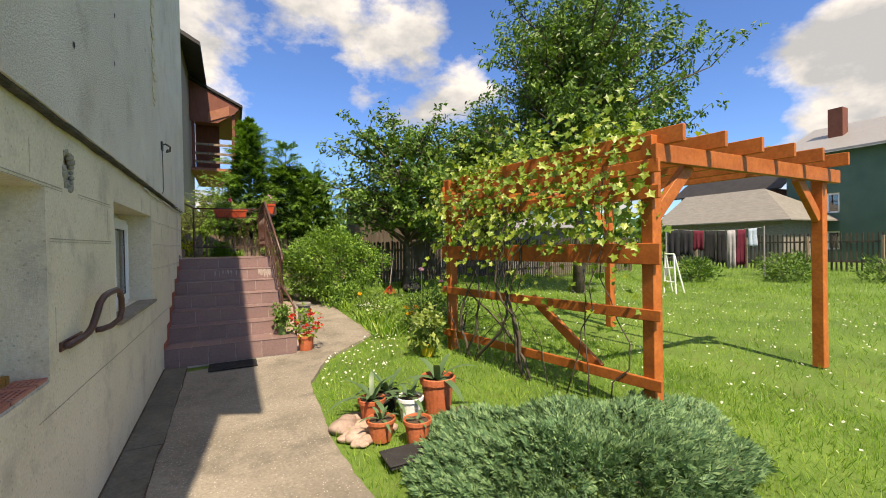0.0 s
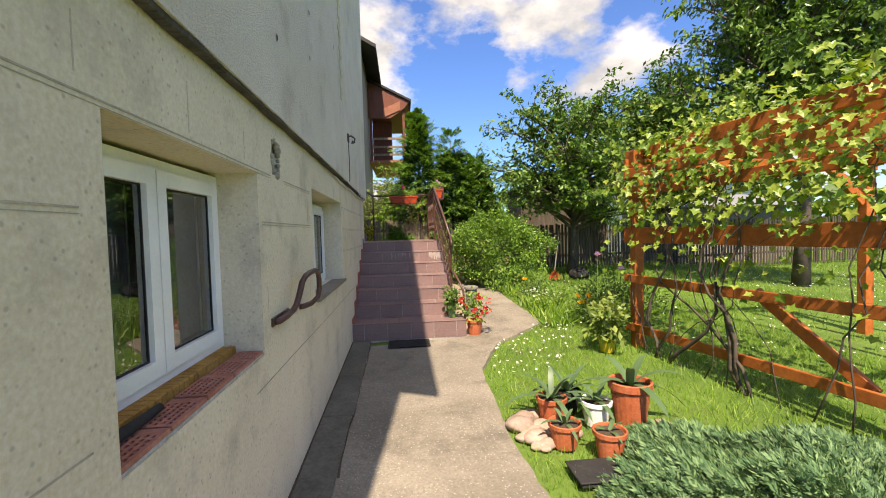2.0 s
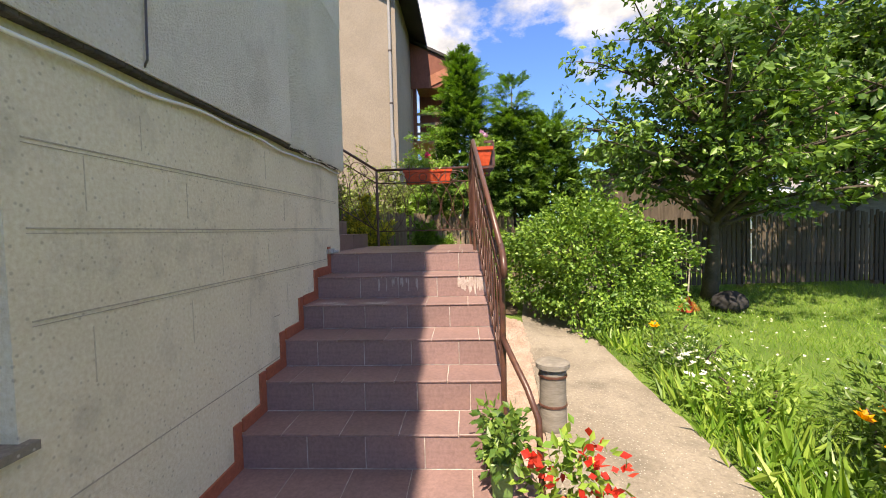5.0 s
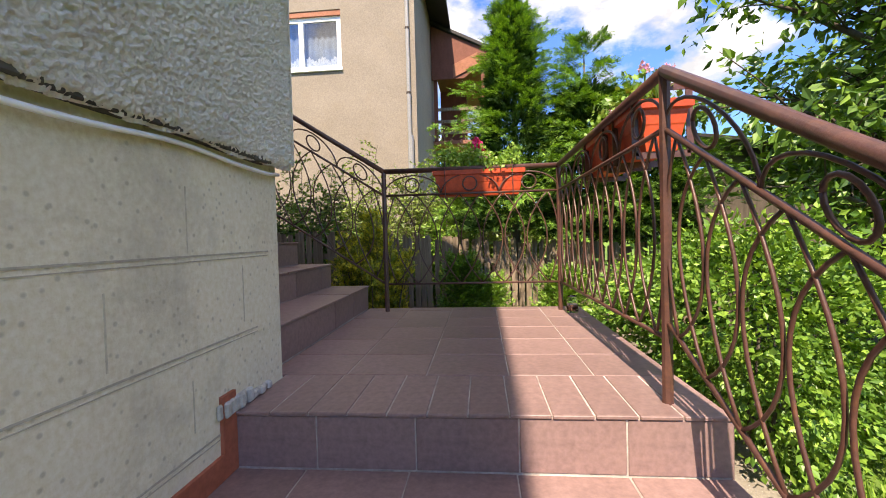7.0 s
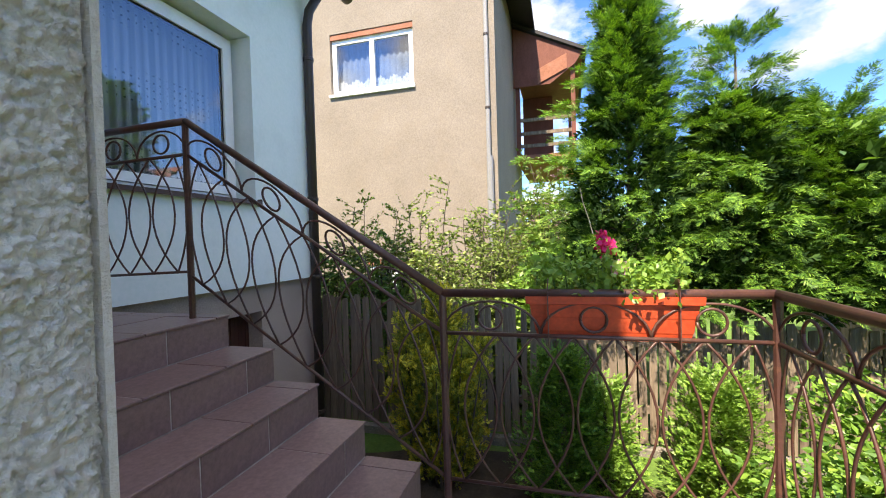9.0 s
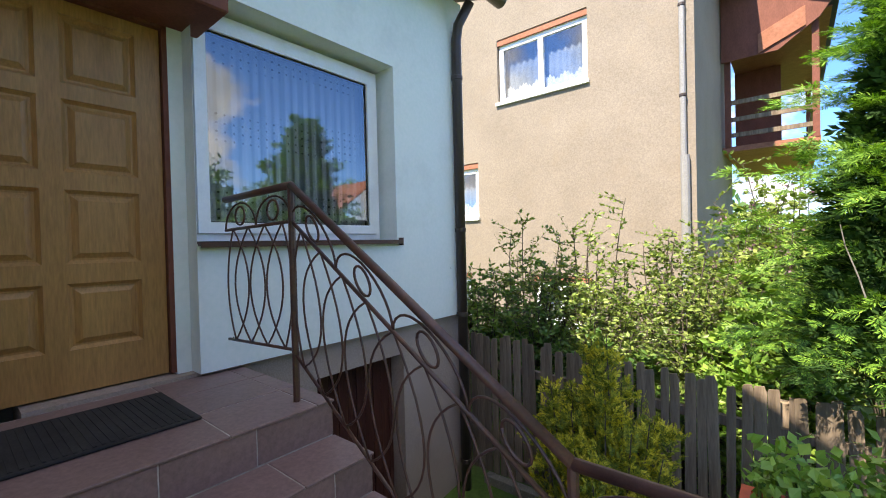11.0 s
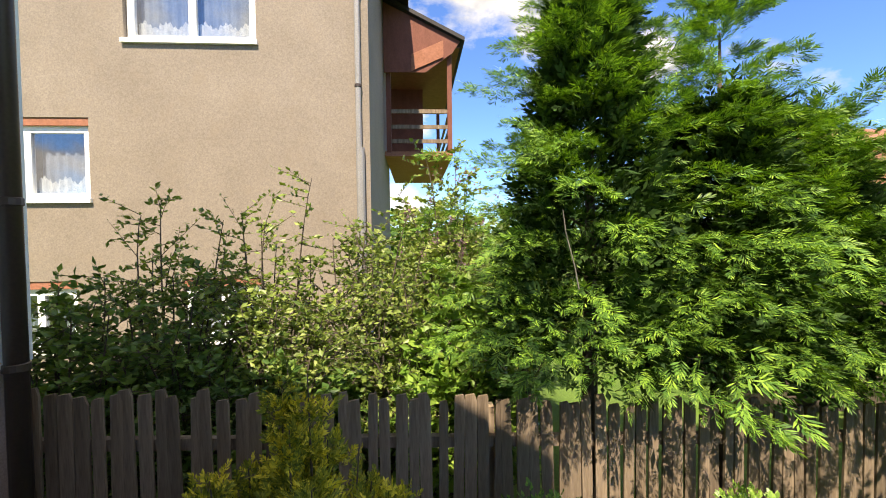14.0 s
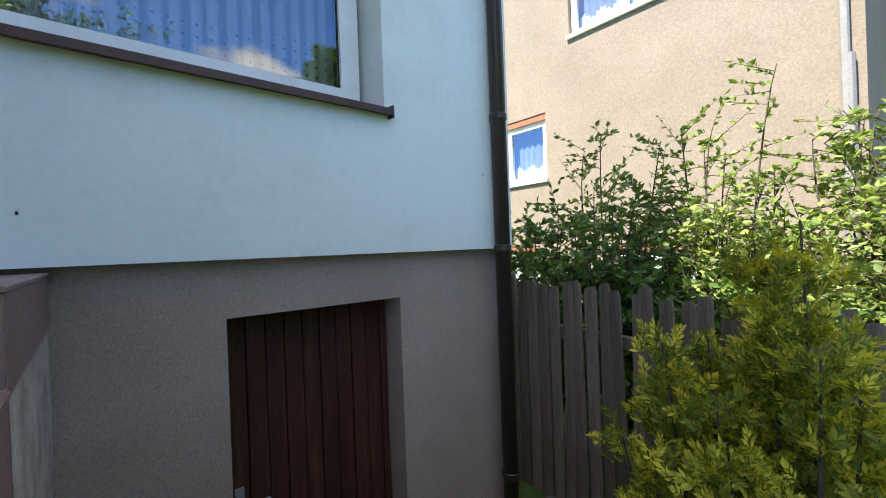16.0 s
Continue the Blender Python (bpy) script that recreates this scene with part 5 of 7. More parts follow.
def conifer(name, label, base, height, radius, n_branch, mat, low=0.2, power=0.8, lift=0.35, spray=0.115, twigs=15, per=5, category="conifer", blades=11, bw=0.085, bare=1.0, droop=0.35):
    """Branches in all directions that rise and arch over; each is a flat plume of side twigs set with small sprays. Above bare the crown is thin and hangs."""
    t = thing(name, label, category)
    b0 = np.array(base, float)
    bm = bmesh.new()
    tube(bm, [base, (base[0] + 0.02, base[1], base[2] + height * 0.5), (base[0], base[1], base[2] + height * 0.97)], 0.03 + height * 0.011, 8, 0.008)
    part("trunk", bm, M_BARK, t, smooth=True)
    n = n_branch
    hs = low + (1 - low) * np.linspace(0, 0.985, n) ** 1.05 + rng.normal(0, 0.010, n)
    hs = np.clip(hs, low, 0.99)
    if bare < 1:
        hs = hs[(hs < bare) | (rng.random(n) < 0.45)]
        n = len(hs)
    ang = np.arange(n) * 2.39996 + rng.normal(0, 0.35, n)
    rel = (hs - low) / (1 - low)
    ln = radius * np.clip(1 - rel, 0.03, 1) ** power * rng.uniform(0.5, 1.3, n) + 0.10
    d = np.stack([np.cos(ang), np.sin(ang), lift + 0.9 * rel ** 2 + rng.normal(0, 0.10, n)], 1)
    s = unit(np.stack([-np.sin(ang), np.cos(ang), rng.normal(0, 0.30, n)], 1))
    start = b0 + np.stack([0 * hs, 0 * hs, hs * height], 1)

    def along(f):
        """The arching line of each branch at the fraction f."""
        p = start + d * (ln * f)[:, None]
        p[:, 2] -= droop * ln * f ** 2.2
        return p

    bases, dirs, sizes = [], [], []
    for k in range(twigs):
        f = np.clip(0.22 + 0.78 * (k + rng.random(n)) / twigs, 0, 1)
        side = 1.0 if k % 2 else -1.0
        root = along(f)
        head = unit(along(np.clip(f + 0.05, 0, 1.05)) - root)
        tw = unit(head * 0.75 + s * side * (0.85 if k < twigs - 1 else 0.0) + rng.normal(0, 0.12, (n, 3)))
        tl = (0.30 * ln * (1.08 - f) + 0.04) * rng.uniform(0.7, 1.25, n)
        for j in range(per):
            g = (j + rng.random(n)) / per
            q = root + tw * (tl * g)[:, None]
            q[:, 2] -= 0.35 * tl * g ** 2
            bases.append(q + rng.normal(0, 0.012, (n, 3)))
            dv = tw + head * 0.4 + rng.normal(0, 0.22, (n, 3))
            dv[:, 2] -= 0.30 * g
            dirs.append(dv)
            sizes.append(spray * rng.uniform(0.7, 1.3, (n, 1)) * (1.05 - 0.25 * g[:, None]))
    sprays("foliage", np.concatenate(bases), np.concatenate(dirs), np.concatenate(sizes), mat, t, blades=blades, width=bw, flat=0.45)
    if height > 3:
        # dense sprays close to the trunk, in a dark colour that stands for shade
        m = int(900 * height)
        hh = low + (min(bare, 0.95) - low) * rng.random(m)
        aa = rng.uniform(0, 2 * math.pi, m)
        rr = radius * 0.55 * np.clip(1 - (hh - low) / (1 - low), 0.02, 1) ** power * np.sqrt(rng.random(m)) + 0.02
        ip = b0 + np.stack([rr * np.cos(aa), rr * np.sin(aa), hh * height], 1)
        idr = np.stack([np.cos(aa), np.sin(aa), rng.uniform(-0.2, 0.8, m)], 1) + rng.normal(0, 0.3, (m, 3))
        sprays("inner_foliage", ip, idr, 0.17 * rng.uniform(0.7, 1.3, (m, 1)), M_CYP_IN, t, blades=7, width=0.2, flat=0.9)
        for k in range(16):
            h = low + (0.9 - low) * k / 16
            a = k * 2.39996
            l_ = radius * 0.7 * (1 - h)
            z = base[2] + h * height
            bm = bmesh.new()
            tube(bm, [(base[0], base[1], z), (base[0] + l_ * 0.5 * math.cos(a), base[1] + l_ * 0.5 * math.sin(a), z + l_ * 0.22), (base[0] + l_ * math.cos(a), base[1] + l_ * math.sin(a), z + l_ * 0.25)], 0.014, 5, 0.004)
            part("limb", bm, M_BARK, t)
    return t


conifer("cypress", "tall green cypress with feathery plumes behind the fence", (1.28, 6.86, 0.30), 4.62, 1.30, 165, M_CONIFER, 0.33, 0.92, 0.42, droop=0.28)
conifer("cypress", "green cypress with a thin drooping feathery top", (2.26, 6.85, 0.30), 4.05, 1.15, 130, M_CONIFER, 0.36, 0.72, 0.42, bare=0.84, droop=0.4)
conifer("cypress", "lower spreading bright green cypress over the fence", (3.05, 6.95, 0.30), 3.25, 1.15, 120, M_CONIFER, 0.42, 0.62, 0.42, droop=0.28)
def clumped_thuja(name, label, base, height, radius, leaders, mat_in, mat_out):
    """Upright thuja: several leaders, each with short ascending twigs; green inside, golden at the tips."""
    t = thing(name, label, "conifer")
    inner, outer, din, dout = [], [], [], []
    for k in range(leaders):
        a = k * 2.39996
        r = radius * 0.62 * math.sqrt((k + 0.3) / leaders)
        top = height * (1 - 0.62 * (r / radius) ** 1.1) * random.uniform(0.88, 1.04)
        foot = Vector((base[0] + 0.25 * r * math.cos(a), base[1] + 0.25 * r * math.sin(a), base[2]))
        tip = Vector((base[0] + r * math.cos(a), base[1] + r * math.sin(a), base[2] + top))
        bm = bmesh.new()
        tube(bm, [foot, foot.lerp(tip, 0.5) + Vector((0.04 * math.cos(a), 0.04 * math.sin(a), 0)), tip], 0.016, 5, 0.003)
        part("leader", bm, M_BARK, t)
        twigs = int(26 * top)
        for i in range(twigs):
            f = random.uniform(0.06, 0.97)
            p = np.array(foot.lerp(tip, f))
            b_ = random.uniform(0, 2 * math.pi)
            ln = (0.05 + 0.27 * (1 - f) ** 0.8) * random.uniform(0.5, 1.25)
            dv = np.array([math.cos(b_), math.sin(b_), random.uniform(0.5, 1.3)])
            dv /= np.linalg.norm(dv)
            m = 16
            u = rng.random((m, 1))
            q = p + dv * ln * (0.25 + 0.75 * u) + rng.normal(0, 0.022, (m, 3))
            w = dv + rng.normal(0, 0.45, (m, 3)) + np.array([0, 0, 0.25])
            far = u[:, 0] > 0.70
            inner.append(q[~far]); din.append(w[~far]); outer.append(q[far]); dout.append(w[far])
    for nm, ps, ds, mt in (("inner_foliage", inner, din, mat_in), ("foliage", outer, dout, mat_out)):
        ps, ds = np.concatenate(ps), np.concatenate(ds)
        sprays(nm, ps, ds, 0.064 * rng.uniform(0.6, 1.3, (len(ps), 1)), mt, t, blades=9, width=0.17, flat=1.0)
    return t


clumped_thuja("golden_thuja", "golden-green thuja beside the house", (-0.50, 5.74, 0.20), 2.02, 0.80, 27, M_OLIVE, M_YELLOW)
conifer("dwarf_thuja", "small dense green cone-shaped thuja by the fence", (0.56, 5.62, 0.20), 1.20, 0.27, 330, M_CONIFER, 0.02, 0.6, 0.7, 0.05, 8, 3, bw=0.3, blades=7, droop=0.1)
conifer("dwarf_thuja", "small yellow-green thuja beside a picket fence", (0.90, 5.75, 0.22), 0.92, 0.20, 260, M_LEAF_LT, 0.02, 0.5, 0.7, 0.045, 8, 3, bw=0.3, blades=7, droop=0.1)
conifer("dwarf_thuja", "small rounded yellow-green thuja by the fence", (1.74, 5.78, 0.20), 0.98, 0.30, 330, M_LEAF_LT, 0.02, 0.45, 0.7, 0.05, 8, 3, bw=0.3, blades=7, droop=0.1)
tw = thing("bare_twig", "bare pale dead twig caught in the cypress", "twig")
bm = bmesh.new()
tube(bm, [(0.86, 5.97, 2.50), (0.83, 5.95, 2.62), (0.78, 5.93, 2.78), (0.76, 5.92, 2.90)], 0.005, 5, 0.0025)
part("stem", bm, M_GREY_WOOD, tw)
shrub("round_bush", "dense rounded bright green bush beside the path", (3.05, 4.62, 0.88), (1.16, 1.0, 0.92), 640, 42, 0.062, M_BUSH, 0.07)
# hedge of lilac and wild shrubs at the neighbour's side of the fence


def wild_shrub(label, x, y, rx, ry, top, shoots, leaf, mat):
    """A loose shrub: arching shoots from the ground, leaves set along the shoots and their side twigs, with gaps between."""
    t = thing("hedge_shrub", label, "shrub")
    bm = bmesh.new()
    pos, out = [], []
    z0 = 0.28
    shoots = int(shoots * 1.35)
    for k in range(shoots):
        a = k * 2.39996 + random.uniform(-0.3, 0.3)
        rr = math.sqrt((k + 0.5) / shoots)
        hgt = (top - z0) * (1 - 0.42 * rr ** 2) * random.uniform(0.72, 1.06)
        foot = Vector((x + 0.2 * rx * rr * math.cos(a), y + 0.2 * ry * rr * math.sin(a), z0 - 0.05))
        tip = Vector((x + 1.25 * rx * rr * math.cos(a) + random.uniform(-0.25, 0.25), y + ry * rr * math.sin(a), z0 + hgt))
        mid = foot.lerp(tip, 0.5) + Vector((random.uniform(-0.25, 0.25) - 0.2 * rx * rr * math.cos(a), random.uniform(-0.1, 0.1), 0.30 * hgt))
        tip.z -= 0.22 * hgt * rr
        line = [foot.lerp(mid, f).lerp(mid.lerp(tip, f), f) for f in (0, 0.15, 0.3, 0.45, 0.6, 0.75, 0.9, 1.0)]
        tube(bm, line, 0.013, 5, 0.003)
        for j in range(20):
            f = 0.18 + 0.82 * (j + random.random()) / 20
            p = foot.lerp(mid, f).lerp(mid.lerp(tip, f), f)
            dv = Vector((random.gauss(0, 1), random.gauss(0, 0.7), random.uniform(-0.35, 0.7))).normalized()
            l_ = random.uniform(0.14, 0.60) * (1.15 - 0.55 * f)
            tube(bm, [p, p + dv * l_], 0.004, 3, 0.0015)
            for m in range(11):
                q = p + dv * l_ * (m + 1) / 11
                pos.append(tuple(q)); out.append(tuple(dv * 0.5 + Vector((random.gauss(0, 1), random.gauss(0, 1), random.uniform(-0.1, 0.7))).normalized()))
    part("stem", bm, M_BARK, t)
    leaf_cloud("foliage", np.array(pos), np.array(out), leaf, mat, t, aspect=0.55, droop=0.1, jitter=0.35)
    return t


for x, y, rx, ry, top, shoots, leaf, mt, lab in ((-2.75, 7.35, 0.85, 0.5, 2.75, 26, 0.078, M_LEAF, "dark green leafy hedge shrub"), (-1.75, 7.25, 0.85, 0.5, 2.6, 26, 0.075, M_LEAF, "dark green leafy hedge shrub"),
                                 (-2.2, 7.8, 0.9, 0.5, 3.3, 26, 0.06, M_LEAF_GREY, "loose sunlit hedge shrub with airy twigs"), (-1.2, 7.75, 0.9, 0.5, 3.25, 28, 0.058, M_LEAF_GREY, "loose sunlit hedge shrub with airy twigs"),
                                 (-0.35, 7.8, 0.85, 0.5, 3.35, 28, 0.058, M_LEAF_GREY, "loose sunlit hedge shrub with airy twigs"), (0.25, 8.6, 0.8, 0.6, 3.75, 30, 0.075, M_LEAF_GREY, "lilac bush with faded blossoms"),
                                 (-0.1, 7.4, 0.7, 0.35, 2.6, 20, 0.06, M_LEAF_GREY, "loose sunlit hedge shrub with airy twigs"), (-1.2, 7.4, 0.8, 0.35, 2.75, 22, 0.06, M_LEAF_GREY, "loose sunlit hedge shrub with airy twigs"), (0.42, 7.35, 0.5, 0.4, 2.55, 24, 0.10, M_LEAF_LT, "bright light-green lilac bush"), (-0.9, 7.2, 0.8, 0.4, 2.15, 18, 0.09, M_LEAF, "low leafy hedge shrub over the fence"), (0.4, 10.2, 0.9, 0.7, 4.1, 30, 0.09, M_LEAF_GREY, "tall lilac bush against the neighbouring house"), (1.6, 10.4, 1.0, 0.8, 3.6, 30, 0.09, M_LEAF_GREY, "tall lilac bush against the neighbouring house")):
    wild_shrub(lab, x, y, rx, ry, top, shoots, leaf, mt)
n = 34
c_ = np.stack([rng.uniform(-0.2, 0.9, n), rng.uniform(8.0, 8.6, n), rng.uniform(2.3, 3.5, n)], 1)
pos = np.repeat(c_, 14, 0) + rng.normal(0, 0.024, (n * 14, 3)) * np.array([1, 1, 1.8])
tagged(leaf_cloud("lilac_blossoms", pos, unit(rng.normal(0, 1, pos.shape)), 0.026, M_LILAC_DK, None, aspect=0.9), "faded purple lilac blossoms among the hedge leaves", "blossoms", kind="stuff")
broadleaf("apple_tree", "old apple tree with dense dark green leaves", (5.60, 5.95, 0.08), 3.4, 0.15, (5.35, 5.15, 2.75), (2.25, 2.0, 2.15), 42, 0.13, M_LEAF_DK, 9, 15, rising=0.1)
broadleaf("cherry_tree", "tall leafy cherry tree behind the pergola", (9.8, 2.9, -0.15), 6.8, 0.19, (9.9, 2.8, 4.9), (3.0, 2.6, 3.5), 66, 0.15, M_LEAF_DK, 12, 17, aspect=0.42, rising=0.7, hang=0.8)
broadleaf("fruit_tree", "leafy fruit tree behind the fence", (9.7, 8.0, 0.0), 4.6, 0.15, (9.6, 7.8, 3.5), (2.5, 2.0, 2.2), 44, 0.16, M_LEAF_DK, 10, 17, rising=0.4)

n = 9000
a_ = rng.uniform(-0.5, math.pi + 0.5, n)
r_ = rng.uniform(55, 75, n)
pos = np.stack([8 + r_ * np.cos(a_), 5 + r_ * np.sin(a_), rng.random(n) ** 1.5 * (5.5 + 2.5 * np.sin(a_ * 11) + 1.5 * np.sin(a_ * 29))], 1)
tagged(leaf_cloud("far_trees", pos, unit(rng.normal(0, 1, (n, 3))), 1.9, M_LEAF_DK, None, aspect=0.8), "far belt of dark green trees on the horizon", "trees", kind="stuff")

# ---- pergola ----
GP = -0.21
pa, pb, pc, pd = (3.70, -0.80), (4.20, -3.75), (7.35, -3.72), (7.0, -0.76)
pergola = thing("pergola", "orange-stained timber pergola with a trellis side", "pergola")


def timber(name, p, q, w, h, up=(0, 0, 1), label=""):
    bm = bmesh.new()
    beam(bm, p, q, w, h, up)
    return part(name, bm, M_PERG, pergola, label, bevel=0.005)


PT_Z = 2.27
for nm, p in (("post", pa), ("post", pb), ("post", pc), ("post", pd)):
    timber(nm, (p[0], p[1], GP - 0.02), (p[0], p[1], PT_Z + (0.06 if p in (pa, pb) else -0.16)), 0.12, 0.12, (0, 1, 0))
timber("beam", (pb[0] - 0.08, pb[1] - 0.09, 2.16), (pc[0] + 0.25, pc[1] - 0.09, 2.14), 0.06, 0.16)
timber("beam", (pa[0] - 0.1, pa[1] + 0.09, 2.16), (pd[0] + 0.25, pd[1] + 0.09, 2.14), 0.06, 0.16)
for k in range(6):
    t = (k + 0.12) / 5.2
    xa, xb = pa[0] + (pd[0] - pa[0]) * t, pb[0] + (pc[0] - pb[0]) * t
    timber("rafter", (xb, pb[1] - 0.28, 2.31), (xa, pa[1] + 0.35, 2.31), 0.05, 0.15)
for p, q, s in ((pb, pc, 1), (pc, pb, 1), (pa, pd, 1), (pd, pa, 1)):
    d = (Vector((*q, 0)) - Vector((*p, 0))).normalized()
    timber("brace", (p[0] + d.x * 0.05, p[1] + d.y * 0.05, 1.62), (p[0] + d.x * 0.55, p[1] + d.y * 0.55, 2.10), 0.07, 0.12)
ab = (Vector((*pa, 0)) - Vector((*pb, 0))).normalized()
sd = Vector((-ab.y, ab.x, 0)) * 0.075
for z, h in ((2.05, 0.12), (1.82, 0.12), (1.27, 0.19), (0.72, 0.10), (0.10, 0.10)):
    p, q = Vector((*pb, z)) - ab * 0.12 + sd, Vector((*pa, z)) + ab * 0.12 + sd
    timber("trellis_board", p, q, 0.04, h)
p, q = Vector((*pb, 0.10)) + ab * 0.55 - sd * 0.3, Vector((*pb, 0.74)) + ab * 1.45 - sd * 0.3
timber("trellis_brace", p, q, 0.05, 0.1)

# grape vine on the trellis
vine = thing("grape_vine", "grape vine with fresh yellow-green leaves and dark bare stems", "vine")
for i in range(16):
    t0 = (0.12 + 0.085 * i) if i < 10 else (0.46 + 0.02 * (i % 3) if i < 13 else 0.80 + 0.03 * (i % 3))
    base = Vector((*pb, GP)) + (Vector((*pa, GP)) - Vector((*pb, GP))) * t0 + sd * 1.6
    pts = [base]
    d = Vector((random.uniform(-0.2, 0.2), random.uniform(-0.3, 0.3), 1))
    for k in range(10):
        d = (d + Vector((random.uniform(-0.25, 0.25) * 0.6, random.uniform(-0.8, 0.8), random.uniform(-0.25, 0.5)))).normalized()
        n_ = pts[-1] + d * 0.25
        off = (n_ - Vector((*pb, 0))).dot(sd.normalized())
        n_ -= sd.normalized() * (off - 0.13) * 0.6
        n_.y = min(max(n_.y, pb[1] + 0.15), pa[1] - 0.1)
        pts.append(n_)
        if n_.z > 2.2:
            break
    bm = bmesh.new()
    tube(bm, pts, random.uniform(0.004, 0.011) if i < 10 else random.uniform(0.018, 0.03), 6, 0.004)
    part("stem", bm, M_BARK, vine, smooth=True)


def lobed_leaves(name, pos, nrm, size, mat, parent):
    """Broad vine leaves with five lobes."""
    shape = np.array([(0, -0.1), (0.32, -0.28), (0.30, 0.02), (0.55, 0.22), (0.27, 0.32), (0.0, 0.72), (-0.27, 0.32), (-0.55, 0.22), (-0.30, 0.02), (-0.32, -0.28)])
    n = len(pos)
    nn = unit(nrm + rng.normal(0, 0.45, (n, 3)))
    v_ = unit(np.array([0, 0, -1.0]) + rng.normal(0, 0.5, (n, 3)))
    v_ = unit(v_ - nn * (v_ * nn).sum(1, keepdims=True))
    u_ = np.cross(nn, v_)
    s = size * rng.uniform(0.6, 1.25, (n, 1))
    vs = np.stack([pos + u_ * s * a + v_ * s * b + nn * s * (0.10 * (abs(a) > 0.4) - 0.06 * (b > 0.6)) for a, b in shape], 1)
    cen = pos[:, None, :] + (v_ * s * 0.15 + nn * s * -0.05)[:, None, :]
    verts = np.concatenate([vs, cen], 1).reshape(-1, 3)
    k = 11 * np.arange(n)[:, None]
    faces = np.concatenate([k + [i, (i + 1) % 10, 10] for i in range(10)], 0)
    return soup(name, verts.tolist(), faces.tolist(), mat, parent)


n = 1850
t = rng.random((n, 1))
z = np.clip(rng.normal(1.80, 0.46, (n, 1)), 0.35, 2.75)
thin = rng.random(n) < np.clip(1.05 - 0.5 * np.abs(t[:, 0] - 0.45) - 0.35 * (z[:, 0] < 1.3), 0.1, 1)
pos = np.array([*pb, 0]) + (np.array([*pa, 0]) - np.array([*pb, 0])) * (t * 1.1 - 0.02)
pos = pos + np.array(sd.normalized()) * rng.normal(0.10, 0.16, (n, 1)) + np.array([0, 0, 1]) * z
lobed_leaves("leaves", pos[thin], np.array(sd.normalized()) + np.array([0, -0.3, 0.6]), 0.080, M_VINE, vine)
n = 650
pos = np.array([*pb, 2.42]) + (np.array([*pa, 2.42]) - np.array([*pb, 2.42])) * rng.uniform(0.05, 1.05, (n, 1)) + np.array([1, 0, 0]) * rng.gamma(1.2, 0.5, (n, 1)) + np.array([0, 0, 1]) * rng.normal(0, 0.10, (n, 1))
lobed_leaves("roof_leaves", pos, np.array([0, -0.3, 1.0]), 0.10, M_VINE, vine)

# ---- far things across the lawn ----
shed = thing("garden_shed", "low outbuilding with a grey shingle roof", "shed")
bm = bmesh.new()
box(bm, 30.6, 37, 7.3, 15, -0.4, 2.5)
part("wall", bm, M_GREY_WOOD, shed)
part("roof", slab([(30, 6.6, 2.45), (30, 15.6, 2.45), (34, 15.6, 4.8), (34, 9.9, 4.8)], 0.08), M_SHINGLE, shed)
part("roof_end", slab([(30, 6.6, 2.45), (34, 9.9, 4.8), (38, 6.6, 2.45)], 0.08), M_SHINGLE, shed)
gh = thing("green_house", "green rendered house with a grey roof and brick chimney", "house")
bm = bmesh.new()
wall_slab(bm, "x", 36.0, 36.4, -6.0, 9.5, -0.5, 7.0, [(6.6, 7.9, 3.0, 4.3), (6.6, 7.9, 0.6, 1.8)])
part("wall", bm, M_GREEN, gh)
bm = bmesh.new()
wall_slab(bm, "y", 9.5, 9.1, 36.4, 46.0, -0.5, 7.0)
part("side_wall", bm, M_GREEN, gh)
part("roof", slab([(35.3, -7, 6.9), (35.3, 10.1, 6.9), (41.5, 10.1, 9.6), (41.5, -7, 9.6)], 0.15), M_GREYPIPE, gh)
bm = bmesh.new()
box(bm, 38.2, 39.0, 7.2, 8.0, 7.5, 10.3)
part("chimney", bm, M_BRICKRED, gh)
for c, d in ((3.0, 4.3), (0.6, 1.8)):
    win = new("window"); win.parent = gh
    bm = bmesh.new()
    wall_slab(bm, "x", 36.1, 36.2, 6.6, 7.9, c, d, [(6.7, 7.2, c + 0.1, d - 0.1), (7.3, 7.8, c + 0.1, d - 0.1)])
    part("window_frame", bm, M_PVC, win)
    bm = bmesh.new()
    box(bm, 36.15, 36.17, 6.7, 7.8, c + 0.1, d - 0.1)
    part("pane", bm, M_GLASS, win)
bh = thing("brick_house", "far red-brick house with a dark roof", "house")
bm = bmesh.new()
box(bm, 40, 46, 12, 20, -0.5, 5.4)
part("wall", bm, M_BRICKRED, bh)
part("roof", slab([(39.4, 11.4, 5.3), (39.4, 20.6, 5.3), (43, 20.6, 7.4), (43, 11.4, 7.4)], 0.12), M_ROOF, bh)
rh = thing("tin_roof_house", "neighbouring house with a rusty tin roof beyond the trees", "house")
bm = bmesh.new()
box(bm, 12.5, 20, 15.2, 21, -0.3, 3.9)
part("wall", bm, M_CURTAIN, rh)
part("roof", slab([(11.8, 14.4, 3.8), (20.6, 14.4, 3.8), (20.6, 17.8, 6.3), (11.8, 17.8, 6.3)], 0.06), M_RUST, rh)
# ---- lawn, flowers ----
def on_lawn(n, x0, x1, y0, y1):
    p = np.stack([rng.uniform(x0, x1, n), rng.uniform(y0, y1, n)], 1)
    keep = [(x > edge_at(right_edge, y) + 0.02) and not (1.6 < x < 3.9 and -5.0 < y < -3.0 and ((x - 3.1) / 1.05) ** 2 + ((y + 4.05) / 0.95) ** 2 < 0.8) for x, y in p]
    p = p[np.array(keep)]
    z = np.array([lawn_z(x, y) for x, y in p])
    return np.concatenate([p, z[:, None]], 1)


